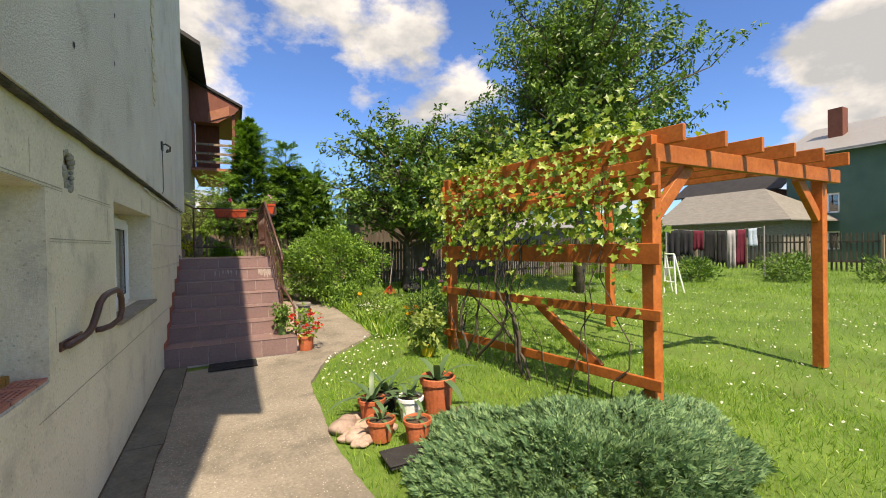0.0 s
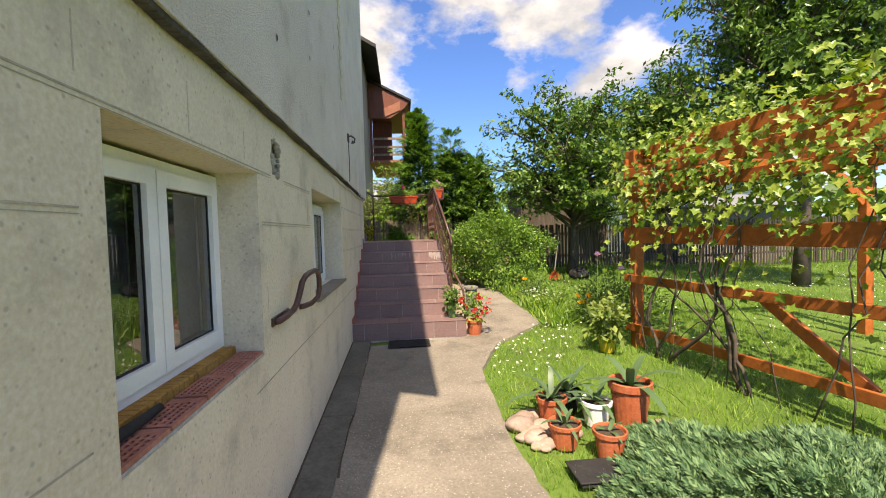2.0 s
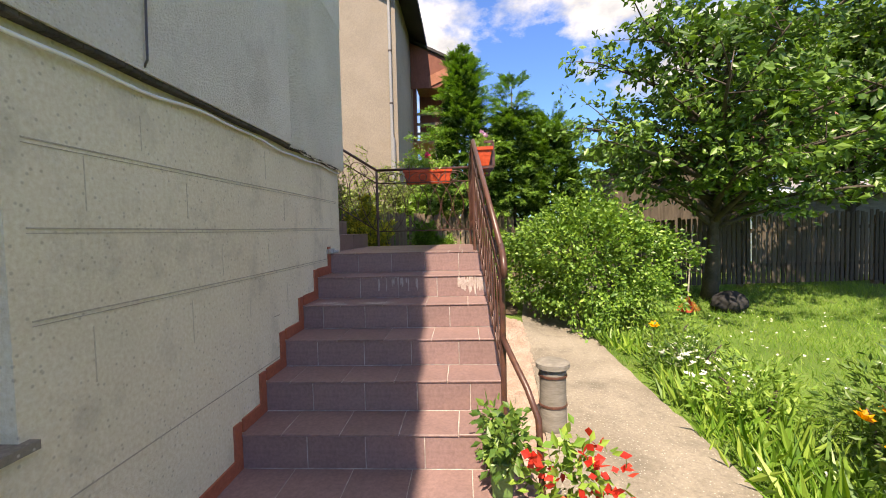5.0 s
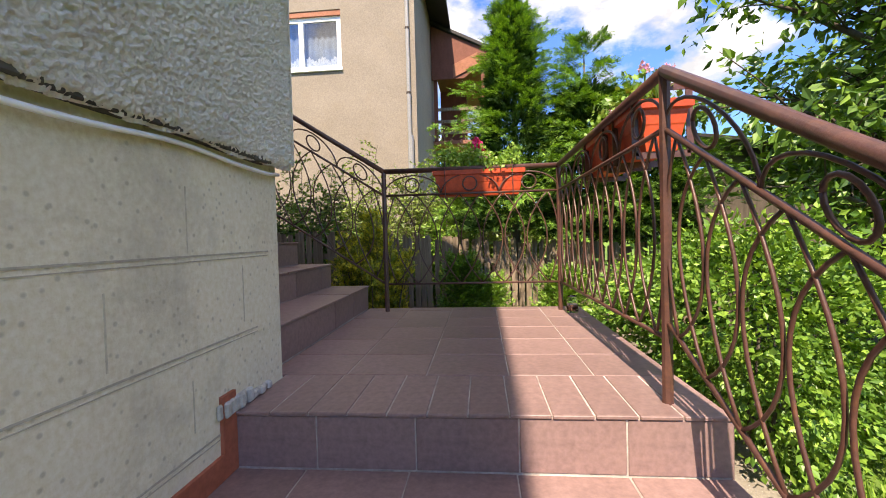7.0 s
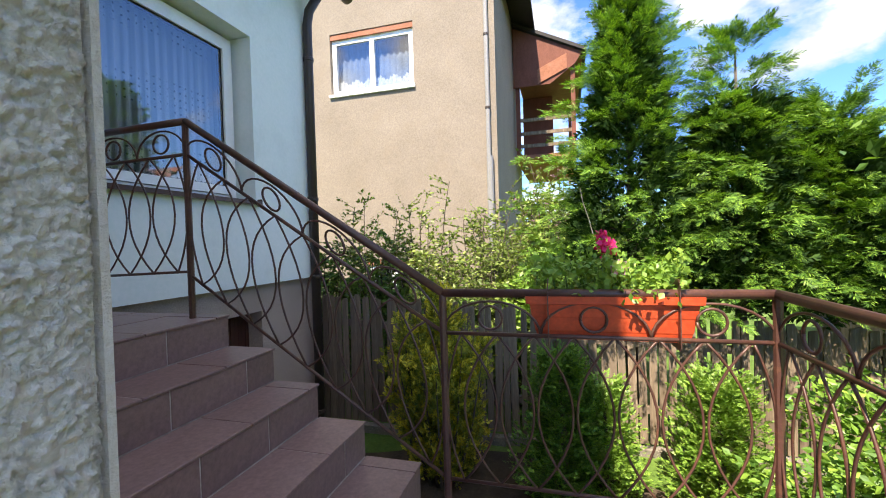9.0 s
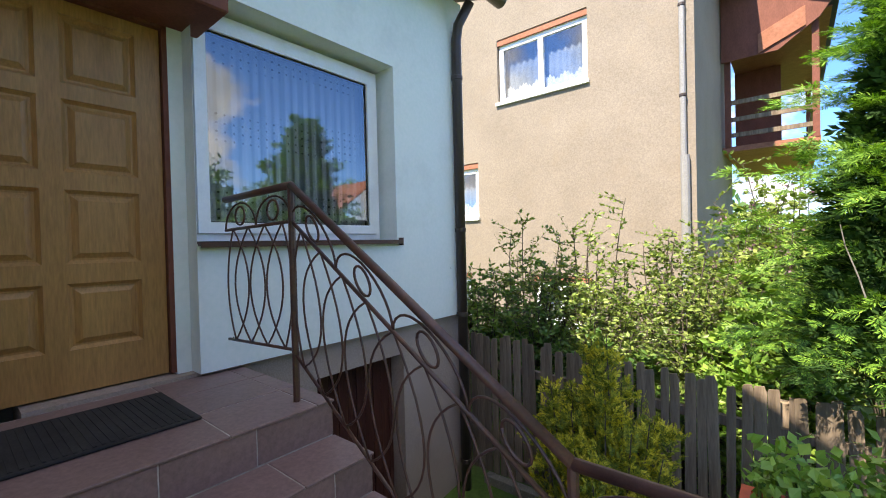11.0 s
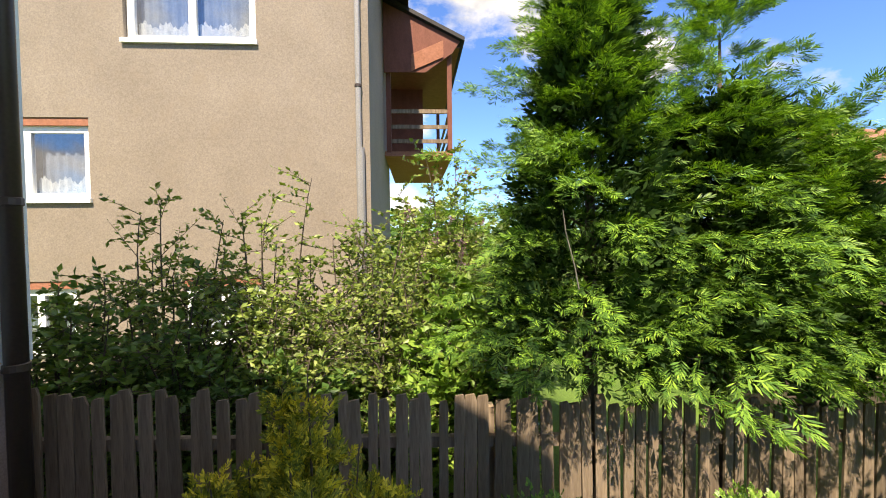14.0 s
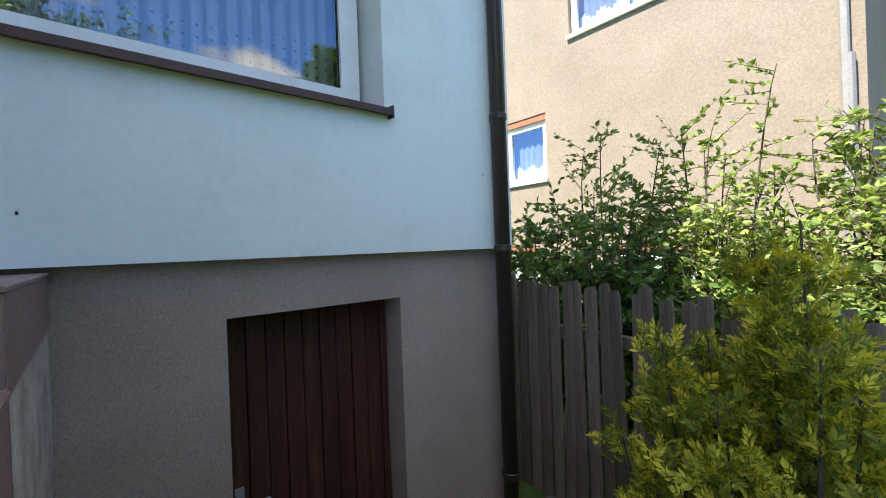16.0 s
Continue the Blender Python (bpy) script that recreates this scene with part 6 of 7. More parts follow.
def grass(n, x0, x1, y0, y1, size, width):
    p = on_lawn(n, x0, x1, y0, y1)
    d = rng.normal(0, 0.45, (len(p), 3)); d[:, 2] = 1
    return p, d, np.full(len(p), size)


parts_ = [grass(34000, 1.45, 6.0, -6.5, 1.5, 0.085, 0), grass(30000, 2.6, 9.0, 0.5, 7.0, 0.08, 0), grass(34000, 5.0, 16.0, -6.0, 8.5, 0.10, 0), grass(22000, 14, 27, -9, 13, 0.16, 0)]
lawn = leaf_cloud("lawn_grass", np.concatenate([q[0] for q in parts_]), np.concatenate([q[1] for q in parts_]), np.concatenate([q[2] for q in parts_]), M_GRASS, None, aspect=0.16, droop=0.0, tri=True, jitter=0.25)
tagged(lawn, "fresh green lawn grass, unevenly grown", "grass", kind="stuff")


def blooms(name, label, pos, r, petals, mat, stalk=0.10, kind="stuff"):
    """Small flowers: a ring of petals on each stalk top."""
    n = len(pos)
    top = pos + np.array([0, 0, stalk]) * rng.uniform(0.6, 1.2, (n, 1))
    tilt = unit(np.array([0, -0.25, 1.0]) + rng.normal(0, 0.35, (n, 3)))
    u = unit(np.cross(tilt, rng.normal(0, 1, (n, 3))))
    w = np.cross(tilt, u)
    vs = []
    for k in range(petals):
        a, da = 2 * math.pi * k / petals, math.pi / petals * 0.9
        dirs = [u * math.cos(t) + w * math.sin(t) for t in (a - da, a, a + da)]
        vs.append(np.stack([top, top + dirs[0] * r * 0.8, top + dirs[1] * r + tilt * r * 0.2, top + dirs[2] * r * 0.8], 1))
    verts = np.stack(vs, 1).reshape(-1, 3)
    k = 4 * np.arange(n * petals)[:, None]
    return tagged(soup(name, verts.tolist(), (k + [0, 1, 2, 3]).tolist(), mat), label, "flowers", kind=kind)


d1 = on_lawn(420, 1.7, 4.2, -1.6, 0.9)
d1 = d1[np.abs((d1[:, 0] - 2.1) - (d1[:, 1] + 0.6) * 0.6) < 0.8]
d2 = on_lawn(900, 4.5, 14, -5, 5)
d3 = on_lawn(260, 14, 25, -6, 9)
blooms("daisies", "small white daisies scattered over the lawn", np.concatenate([d1, d2, d3]), 0.015, 6, M_DAISY, 0.07)
b1 = np.stack([rng.uniform(3.2, 3.75, 70), rng.uniform(1.6, 3.0, 70), np.full(70, -0.08)], 1)
blooms("white_border_flowers", "low white flowers in the border by the path", b1, 0.03, 6, M_DAISY, 0.24)


def flower(name, label, x, y, z, h, r, mat, petals=6, leaves=5):
    t = thing(name, label, "flower")
    bm = bmesh.new()
    tube(bm, [(x, y, z), (x + 0.01, y, z + h * 0.6), (x + 0.015, y - 0.01, z + h)], 0.006, 5)
    part("stalk", bm, M_LEAF_LT, t)
    tilt = Vector((random.uniform(-0.3, 0.3), -0.4, 1)).normalized()
    bm = bmesh.new()
    u = tilt.cross(Vector((1, 0, 0))).normalized()
    w = tilt.cross(u)
    c = Vector((x + 0.015, y - 0.01, z + h))
    for ring, tz in ((1.0, 0.5), (0.7, 0.9)):
        for k in range(petals):
            a = 2 * math.pi * k / petals + (0.4 if ring < 1 else 0)
            da = math.pi / petals
            q = [c] + [c + (u * math.cos(b) + w * math.sin(b)) * r * ring * f + tilt * r * tz * f for b, f in ((a - da, 0.7), (a, 1.0), (a + da, 0.7))]
            bm.faces.new([bm.verts.new(p) for p in q])
    part("blossom", bm, mat, t)
    pos = np.repeat(np.array([[x, y, z]]), leaves, 0)
    out = unit(rng.normal(0, 1, (leaves, 3)) * np.array([1, 1, 0.2]) + np.array([0, 0, 1.1]))
    leaf_cloud("leaves", pos, out, 0.22, M_LEAF_LT, t, aspect=0.2, jitter=0.2)


for x, y in ((3.55, 0.75), (3.62, 0.62), (3.72, 0.70), (3.50, 0.5), (3.8, 0.85), (3.3, 2.9)):
    flower("yellow_lily", "bright orange-yellow flower in the border", x, y, lawn_z(x, y), random.uniform(0.28, 0.4), 0.06, M_ORANGE)
for x, y, h in ((3.53, -0.03, 1.13), (3.86, -0.07, 0.92)):
    flower("allium", "tall round lilac allium blossom", x, y, lawn_z(x, y), h, 0.055, M_LILAC, 12)
# border plants along the path and behind
for x, y, r, h, mt, lab in ((3.45, 1.5, 0.32, 0.35, M_LEAF_LT, "leafy border plants beside the path"), (3.5, 2.4, 0.35, 0.4, M_LEAF, "leafy border plants beside the path"), (3.65, 3.3, 0.4, 0.42, M_LEAF_LT, "leafy border plants beside the path"), (4.0, 0.9, 0.35, 0.4, M_LEAF, "leafy border plants beside the path"),
                            (3.5, 4.3, 0.35, 0.4, M_LEAF, "leafy border plants beside the path"), (3.7, 0.25, 0.4, 0.75, M_LEAF, "bushy green perennial in the lawn"), (4.25, 0.1, 0.4, 0.6, M_LEAF, "bushy green perennial in the lawn"), (4.4, 1.2, 0.4, 0.55, M_LEAF, "bushy green perennial in the lawn"),
                            (18.5, 1.5, 0.8, 0.7, M_LEAF, "low vegetable shrubs across the lawn"), (20.5, -0.5, 0.9, 0.75, M_LEAF, "low vegetable shrubs across the lawn"), (22.5, -3.0, 1.0, 0.8, M_LEAF, "low vegetable shrubs across the lawn"), (21.0, 3.0, 0.8, 0.8, M_LEAF, "low vegetable shrubs across the lawn"), (16.0, 3.4, 0.6, 0.75, M_LEAF_DK, "dark potted shrub across the lawn")):
    big = x > 10
    shrub("border_plant", lab, (x, y, lawn_z(x, y) + h * 0.5), (r, r, h * 0.6), 60 if not big else 90, 16, 0.07 if not big else 0.14, mt, 0.07, stems=3, aspect=0.35, category="plant", droop=-0.3)
def tuft(label, x, y, n, length, mat):
    t = thing("leaf_tuft", label, "plant")
    z = lawn_z(x, y)
    pos = np.array([x, y, z]) + rng.normal(0, 1, (n, 3)) * np.array([0.10, 0.10, 0.0])
    out = unit(rng.normal(0, 0.55, (n, 3)) * np.array([1, 1, 0.2]) + np.array([0, 0, 1.0]))
    leaf_cloud("leaves", pos, out, length, mat, t, aspect=0.13, droop=0.0, jitter=0.15)


for i in range(34):
    y = 0.3 + 3.4 * (i % 17) / 16 + random.uniform(-0.1, 0.1)
    x = edge_at(right_edge, y) + random.uniform(0.10, 0.55)
    tuft("tuft of long green leaves in the border by the path", x, y, random.randint(18, 34), random.uniform(0.16, 0.30), random.choice((M_LEAF_LT, M_GRASS, M_BUSH)))
for y in (-12.5, -10.8, -9.0, -7.2, -5.4, -3.6):
    shrub("hedge_ball", "clipped dark green hedge behind the far fence", (28.2, y, 1.2), (0.95, 0.95, 1.3), 110, 20, 0.16, M_LEAF_DK, 0.12, stems=2)

# creeping juniper
jun = thing("creeping_juniper", "low spreading blue-green juniper", "juniper")
n = 12000
a, rr = rng.uniform(0, 2 * math.pi, n), np.sqrt(rng.random(n))
bx, by = 3.15 + 1.28 * rr * np.cos(a), -4.05 + 1.05 * rr * np.sin(a)
edge_ = 1 + 0.18 * np.sin(3 * a + 1) + 0.1 * np.sin(7 * a)
bx, by = 3.15 + (bx - 3.15) * edge_, -4.05 + (by + 4.05) * edge_
hump = 0.26 * (1 - rr ** 2.5) * (0.7 + 0.55 * np.sin(bx * 6.3) * np.cos(by * 5.7 + 1)) + 0.03
base = np.stack([bx, by, -0.24 + hump * rng.uniform(0.55, 1.0, n)], 1)
dirs = np.stack([np.cos(a) * (0.4 + rr), np.sin(a) * (0.4 + rr), rng.uniform(0.1, 0.9, n)], 1) + rng.normal(0, 0.35, (n, 3))
sprays("foliage", base, dirs, 0.10 * rng.uniform(0.7, 1.4, (n, 1)), M_JUNIPER, jun, blades=9, width=0.13, flat=0.8)
for k in range(7):
    t = 2 * math.pi * k / 7
    bm = bmesh.new()
    tube(bm, [(3.15, -4.05, -0.25), (3.15 + 0.5 * math.cos(t), -4.05 + 0.45 * math.sin(t), -0.12), (3.15 + 1.05 * math.cos(t), -4.05 + 0.85 * math.sin(t), -0.16)], 0.02, 5, 0.006)
    part("branch", bm, M_BARK, jun)


# ---- pots ----
def pot(bm, x, y, z, r, h, sides=22):
    lathe(bm, [(r * 0.72, 0), (r * 0.93, h * 0.80), (r * 0.95, h * 0.82), (r * 1.04, h * 0.83), (r * 1.06, h * 0.98), (r * 1.0, h), (r * 0.93, h * 0.98), (r * 0.88, h * 0.86), (0.01, h * 0.85)], sides, (x, y, z))


def agave(t, x, y, z, n, length, width):
    for k in range(n):
        a = k * 2.4
        el = 0.25 + 1.0 * (k / n)
        d = Vector((math.cos(a) * math.cos(el), math.sin(a) * math.cos(el), math.sin(el)))
        s = Vector((-math.sin(a), math.cos(a), 0))
        bm = bmesh.new()
        ln = length * random.uniform(0.7, 1.1)
        prev = None
        for j in range(7):
            f = j / 6
            c = Vector((x, y, z)) + d * ln * f - Vector((0, 0, 0.62 * ln * f * f * (1.25 - el * 0.6)))
            w = width * (0.55 + 0.9 * f) * (1 - f) ** 0.6 + 0.002
            up = Vector((0, 0, width * 0.25 * (1 - f)))
            row = [bm.verts.new(c - s * w + up), bm.verts.new(c), bm.verts.new(c + s * w + up)]
            if prev:
                for i in range(2):
                    bm.faces.new((prev[i], prev[i + 1], row[i + 1], row[i]))
            prev = row
        part("leaf", bm, M_AGAVE, t, smooth=True)


def potted(label, x, y, z, r, h, mat, n=10, length=0.4, width=0.03, leafy_top=None):
    t = thing("potted_plant", label, "potted plant")
    bm = bmesh.new()
    pot(bm, x, y, z, r, h)
    part("pot", bm, mat, t, smooth=False)
    bm = bmesh.new()
    lathe(bm, [(0.005, 0.0), (r * 0.87, 0.0), (r * 0.8, 0.012), (0.01, 0.016)], 16, (x, y, z + h * 0.855))
    part("soil", bm, M_SOIL, t)
    if leafy_top is None:
        agave(t, x, y, z + h * 0.86, n, length, width)
    else:
        pos, out = clumps((x, y, z + h + length * 0.5), (length * 0.5, length * 0.5, length * 0.6), 40, 12, 0.03, 0.3)
        leaf_cloud("foliage", pos, out, width, leafy_top, t)
    return t


gz = ground_z(-2.9)
M_YPOT = plain("yellow_plastic", (0.55, 0.40, 0.03), 0.5)
M_GPOT = plain("green_plastic", (0.12, 0.22, 0.06), 0.5)
potted("tall terracotta pot with a large drooping agave", 2.50, -2.75, gz, 0.16, 0.36, M_TERRA, 9, 0.55, 0.045)
potted("small red clay pot with a young aloe", 1.86, -3.00, gz, 0.115, 0.18, M_TERRA, 9, 0.26, 0.02)
potted("small terracotta pot with a sprig", 2.10, -3.20, gz, 0.11, 0.20, M_TERRA, 6, 0.22, 0.02)
potted("white plastic pot with aloe leaves", 2.24, -2.70, gz, 0.12, 0.20, M_PVC, 9, 0.36, 0.03)
potted("terracotta pot with a spreading agave", 1.90, -2.62, gz, 0.12, 0.22, M_TERRA, 12, 0.48, 0.032)
potted("dark plastic pot with an upright agave", 2.10, -2.45, gz, 0.11, 0.20, M_RUBBER, 10, 0.48, 0.035)
potted("yellow plastic pot with a pale-leaved shrub", 3.22, -0.95, ground_z(-1), 0.11, 0.18, M_YPOT, 1, 0.46, 0.10, M_LEAF_GREY)
potted("green pot with a leafy plant beside the pergola", 3.45, -0.72, ground_z(-1), 0.10, 0.17, M_GPOT, 1, 0.35, 0.09, M_LEAF)
tray = thing("plastic_tray", "black plastic plant tray lying on the grass", "tray")
bm = bmesh.new()
box(bm, 1.76, 2.10, -3.52, -3.28, gz + 0.0, gz + 0.035)
part("tray_body", bm, M_RUBBER, tray, bevel=0.01)
bm = bmesh.new()
wall_slab(bm, "y", -3.27, -3.53, 1.75, 2.11, gz + 0.034, gz + 0.046)
part("tray_rim", bm, M_RUBBER, tray, bevel=0.004)


def stone(x, y, z, r, seed):
    bm = bmesh.new()
    bmesh.ops.create_icosphere(bm, subdivisions=3, radius=1)
    for v in bm.verts:
        k = 1 + 0.25 * noise.noise(v.co * 1.3 + Vector((seed, 0, 0)))
        v.co = Vector((x + v.co.x * r * k * 1.2, y + v.co.y * r * k, z + r * 0.45 + v.co.z * r * k * 0.65))
    o = part("stone", bm, M_STONE, None, smooth=True)
    tagged(o, "rounded field stone edging the plant pots", "stone", "stones round the pots")


for i, (x, y, r) in enumerate(((1.62, -2.70, 0.10), (1.68, -2.90, 0.08), (1.60, -2.86, 0.05), (1.74, -2.98, 0.06), (1.70, -2.78, 0.06), (1.78, -2.72, 0.07), (1.66, -2.60, 0.09), (1.76, -2.52, 0.07), (2.70, -2.85, 0.07), (2.62, -2.98, 0.05), (1.66, -3.0, 0.045), (2.35, -2.95, 0.05), (2.0, -2.85, 0.05))):
    stone(x, y, gz - 0.01, r, i * 3.7)
for i in range(26):
    a = random.uniform(0, 2 * math.pi)
    stone(1.72 + 0.15 * math.cos(a) * random.random() - 0.02, -2.80 + 0.30 * math.sin(a) * random.random(), gz - 0.005, random.uniform(0.028, 0.05), 60 + i * 2.3)
# pots by the first steps
t = thing("potted_plant", "light green square pot on the first step with reddish leaves", "potted plant")
bm = bmesh.new()
v = box(bm, 1.36, 1.48, 0.16, 0.28, 0.126, 0.30)
for q in v[:4]:
    q.co.x += (1.42 - q.co.x) * 0.2; q.co.y += (0.22 - q.co.y) * 0.2
part("pot", bm, M_GPOT, t, bevel=0.006)
pos, out = clumps((1.44, 0.2, 0.42), (0.13, 0.13, 0.14), 40, 10, 0.03, 0.3)
leaf_cloud("foliage", pos, out, 0.06, M_LEAF, t)
t = thing("potted_plant", "red-flowering begonia in a pot beside the steps", "potted plant")
bm = bmesh.new()
pot(bm, 1.74, 0.12, G0 + 0.01, 0.12, 0.22)
part("pot", bm, M_TERRA, t)
pos, out = clumps((1.74, 0.12, 0.26), (0.18, 0.16, 0.18), 26, 9, 0.04, 0.3)
leaf_cloud("foliage", pos, out, 0.065, M_LEAF_LT, t)
pos, out = clumps((1.74, 0.08, 0.30), (0.18, 0.16, 0.18), 15, 7, 0.022, 0.8)
leaf_cloud("blossoms", pos, out, 0.05, M_RED, t, aspect=0.9)
# gravel between the stairs and the path
gp = np.stack([rng.uniform(1.5, 2.1, 4200), rng.uniform(0.05, 4.4, 4200)], 1)
gp = gp[gp[:, 0] < np.array([edge_at(left_edge, y) + 0.03 for y in gp[:, 1]])]
verts, faces = [], []
for i, (x, y) in enumerate(gp):
    r = rng.uniform(0.012, 0.026)
    k = len(verts)
    z = lawn_z(x, y) + 0.012
    verts += [(x - r, y, z), (x, y - r, z), (x + r, y, z), (x, y + r, z), (x + r * 0.2, y + r * 0.1, z + r * 1.1)]
    faces += [(k, k + 1, k + 4), (k + 1, k + 2, k + 4), (k + 2, k + 3, k + 4), (k + 3, k, k + 4)]
rows_ = [(y, edge_at(left_edge, y)) for y in np.arange(0.02, 4.41, 0.2)]
bm = bmesh.new()
prev = None
for y, xr in rows_:
    row = [bm.verts.new((1.495, y, lawn_z(1.495, y) + 0.016)), bm.verts.new((xr + 0.02, y, lawn_z(xr, y) + 0.016))]
    if prev:
        bm.faces.new((prev[0], prev[1], row[1], row[0]))
    prev = row
tagged(part("gravel_bed", bm, M_GRIT), "sandy bed of the gravel strip beside the stairs", "gravel", kind="structure")
tagged(soup("gravel", verts, faces, M_STONE, smooth=True), "pale gravel beside the stairs", "gravel", kind="stuff")
# wooden stump with a lid by the path
st = thing("stump_pot", "weathered grey round timber stump with a flat lid", "stump")
bm = bmesh.new()
lathe(bm, [(0.105, 0), (0.10, 0.1), (0.098, 0.46), (0.103, 0.5)], 18, (1.90, 1.35, G0))
part("body", bm, M_GREY_WOOD, st, smooth=True)
bm = bmesh.new()
lathe(bm, [(0.11, 0), (0.125, 0.01), (0.125, 0.045), (0.09, 0.06), (0.01, 0.062)], 18, (1.90, 1.35, G0 + 0.5))
part("lid", bm, M_GREY_WOOD, st, "pale worn lid")
for z in (0.22, 0.44):
    bm = bmesh.new()
    lathe(bm, [(0.100, 0), (0.107, 0.004), (0.107, 0.016), (0.100, 0.02)], 18, (1.90, 1.35, G0 + z))
    part("hoop", bm, M_RAIL, st, "rusty iron hoop")


# ---- flower boxes on the railing ----
def planter(label, a, b, z, blossoms, lush=84):
    """A ribbed trough hung on the handrail between plan points a and b."""
    t = thing("flower_box", label, "flower box")
    a, b = Vector((*a, 0)), Vector((*b, 0))
    d = (b - a).normalized()
    s = Vector((-d.y, d.x, 0))
    L = (b - a).length
    bm = bmesh.new()
    def q(u, w, h):
        p = a + d * u + s * w
        return bm.verts.new((p.x, p.y, z + h))
    rows = []
    for h, ins in ((0, 0.030), (0.03, 0.024), (0.036, 0.0215), (0.09, 0.012), (0.096, 0.0095), (0.145, 0.002), (0.15, -0.012), (0.18, -0.014), (0.18, 0.006), (0.15, 0.012)):
        rows.append([q(ins, -0.085 + ins, h), q(L - ins, -0.085 + ins, h), q(L - ins, 0.085 - ins, h), q(ins, 0.085 - ins, h)])
    for r0, r1 in zip(rows, rows[1:]):
        for k in range(4):
            bm.faces.new((r0[k], r0[(k + 1) % 4], r1[(k + 1) % 4], r1[k]))
    bm.faces.new(rows[0][::-1]); bm.faces.new(rows[-1])
    part("trough", bm, M_PLANTER, t)
    for f in (0.12, 0.88):
        bm = bmesh.new()
        p = a + d * L * f
        c = [p + s * 0.0 + Vector((0, 0, z + 0.235)), p + s * 0.10 + Vector((0, 0, z + 0.235)), p + s * 0.105 + Vector((0, 0, z - 0.01)), p - s * 0.09 + Vector((0, 0, z - 0.015)), p - s * 0.095 + Vector((0, 0, z + 0.19))]
        for u, v in zip(c, c[1:]):
            beam(bm, u, v, 0.025, 0.004, d)
        part("hook", bm, M_RAIL, t, "flat iron hook")
    n = lush
    c = np.array(a) + np.array(d) * rng.uniform(0.03, L - 0.03, (n, 1)) + np.array(s) * rng.normal(0, 0.05, (n, 1)) + np.array([0, 0, z + 0.215]) + np.array([0, 0, 1]) * rng.uniform(-0.03, 0.10, (n, 1))
    pos = np.repeat(c, 16, 0) + rng.normal(0, 0.028, (n * 16, 3))
    leaf_cloud("foliage", pos, unit(rng.normal(0, 1, pos.shape)) + np.array([0, 0, 0.5]), 0.030, M_LEAF_LT, t, aspect=0.75)
    bm = bmesh.new()
    for k in range(14):
        u = a + d * L * (k + 0.5) / 14
        tube(bm, [(u.x, u.y, z + 0.15), (u.x + 0.02 * math.sin(k), u.y + 0.02 * math.cos(k * 2), z + 0.27)], 0.004, 4)
    part("stems", bm, M_LEAF, t)
    for u, w, h, mt, rr in blossoms:
        p = np.array(a + d * u + s * w) + np.array([0, 0, z + h])
        m = 60
        pos = p + unit(rng.normal(0, 1, (m, 3))) * rr * rng.uniform(0.5, 1.0, (m, 1))
        leaf_cloud("blossom", pos, pos - p, rr * 0.75, mt, t, aspect=0.95, droop=0.0, jitter=0.8)
        bm = bmesh.new()
        tube(bm, [tuple(np.array(a + d * u) + np.array([0, 0, z + 0.16])), tuple(p)], 0.004, 4)
        part("flower_stalk", bm, M_LEAF_LT, t)


M_PLANTER = surf("orange_plastic", (0.46, 0.055, 0.018), (0.56, 0.078, 0.026), 5, 40, 0.45, 0.05, 60, spec=0.45)
planter("orange-red plastic flower box with magenta and lilac flowers", (1.10, 3.93), (0.47, 3.93), 2.055, ((0.31, -0.03, 0.37, M_PINK, 0.042), (0.27, 0.02, 0.28, M_LILAC, 0.034), (0.33, -0.06, 0.42, M_PINK, 0.024)))
planter("orange-red plastic flower box with green foliage on the side rail", (1.46, 3.20), (1.455, 2.74), 2.055, ((0.2, 0, 0.30, M_LILAC, 0.016),), 24)
planter("bright orange plastic flower box with pink flowers on the side rail", (1.465, 2.72), (1.465, 2.42), 2.055, ((0.12, 0, 0.36, M_LILAC, 0.022), (0.26, 0.03, 0.30, M_LILAC, 0.02)), 14)
jar = thing("glass_jar", "clear glass jar with dregs beside the corner post of the landing", "jar", at=(1.40, 3.74, 1.226))
bm = bmesh.new()
lathe(bm, [(0.036, 0), (0.040, 0.006), (0.040, 0.085), (0.030, 0.10), (0.030, 0.115), (0.027, 0.115), (0.027, 0.10), (0.037, 0.083), (0.037, 0.010), (0.005, 0.008)], 20)
ob = part("glass", bm, M_JAR, jar, smooth=True)
ob.visible_shadow = False
bm = bmesh.new()
lathe(bm, [(0.030, 0), (0.035, 0.004), (0.034, 0.03), (0.005, 0.034)], 14, (0, 0, 0.011))
part("dregs", bm, M_BRICKRED, jar, "reddish dregs")
# pot by the wall on the lowest side step
t = thing("clay_pot", "terracotta pot with a grey bowl on top beside the wall corner", "pot")
bm = bmesh.new()
pot(bm, -0.2, 2.60, 1.40, 0.075, 0.15)
part("pot", bm, M_TERRA, t)
bm = bmesh.new()
lathe(bm, [(0.05, 0.15), (0.075, 0.17), (0.08, 0.20), (0.072, 0.20), (0.02, 0.165)], 16, (-0.2, 2.60, 1.40))
part("bowl", bm, M_GREYPIPE, t)

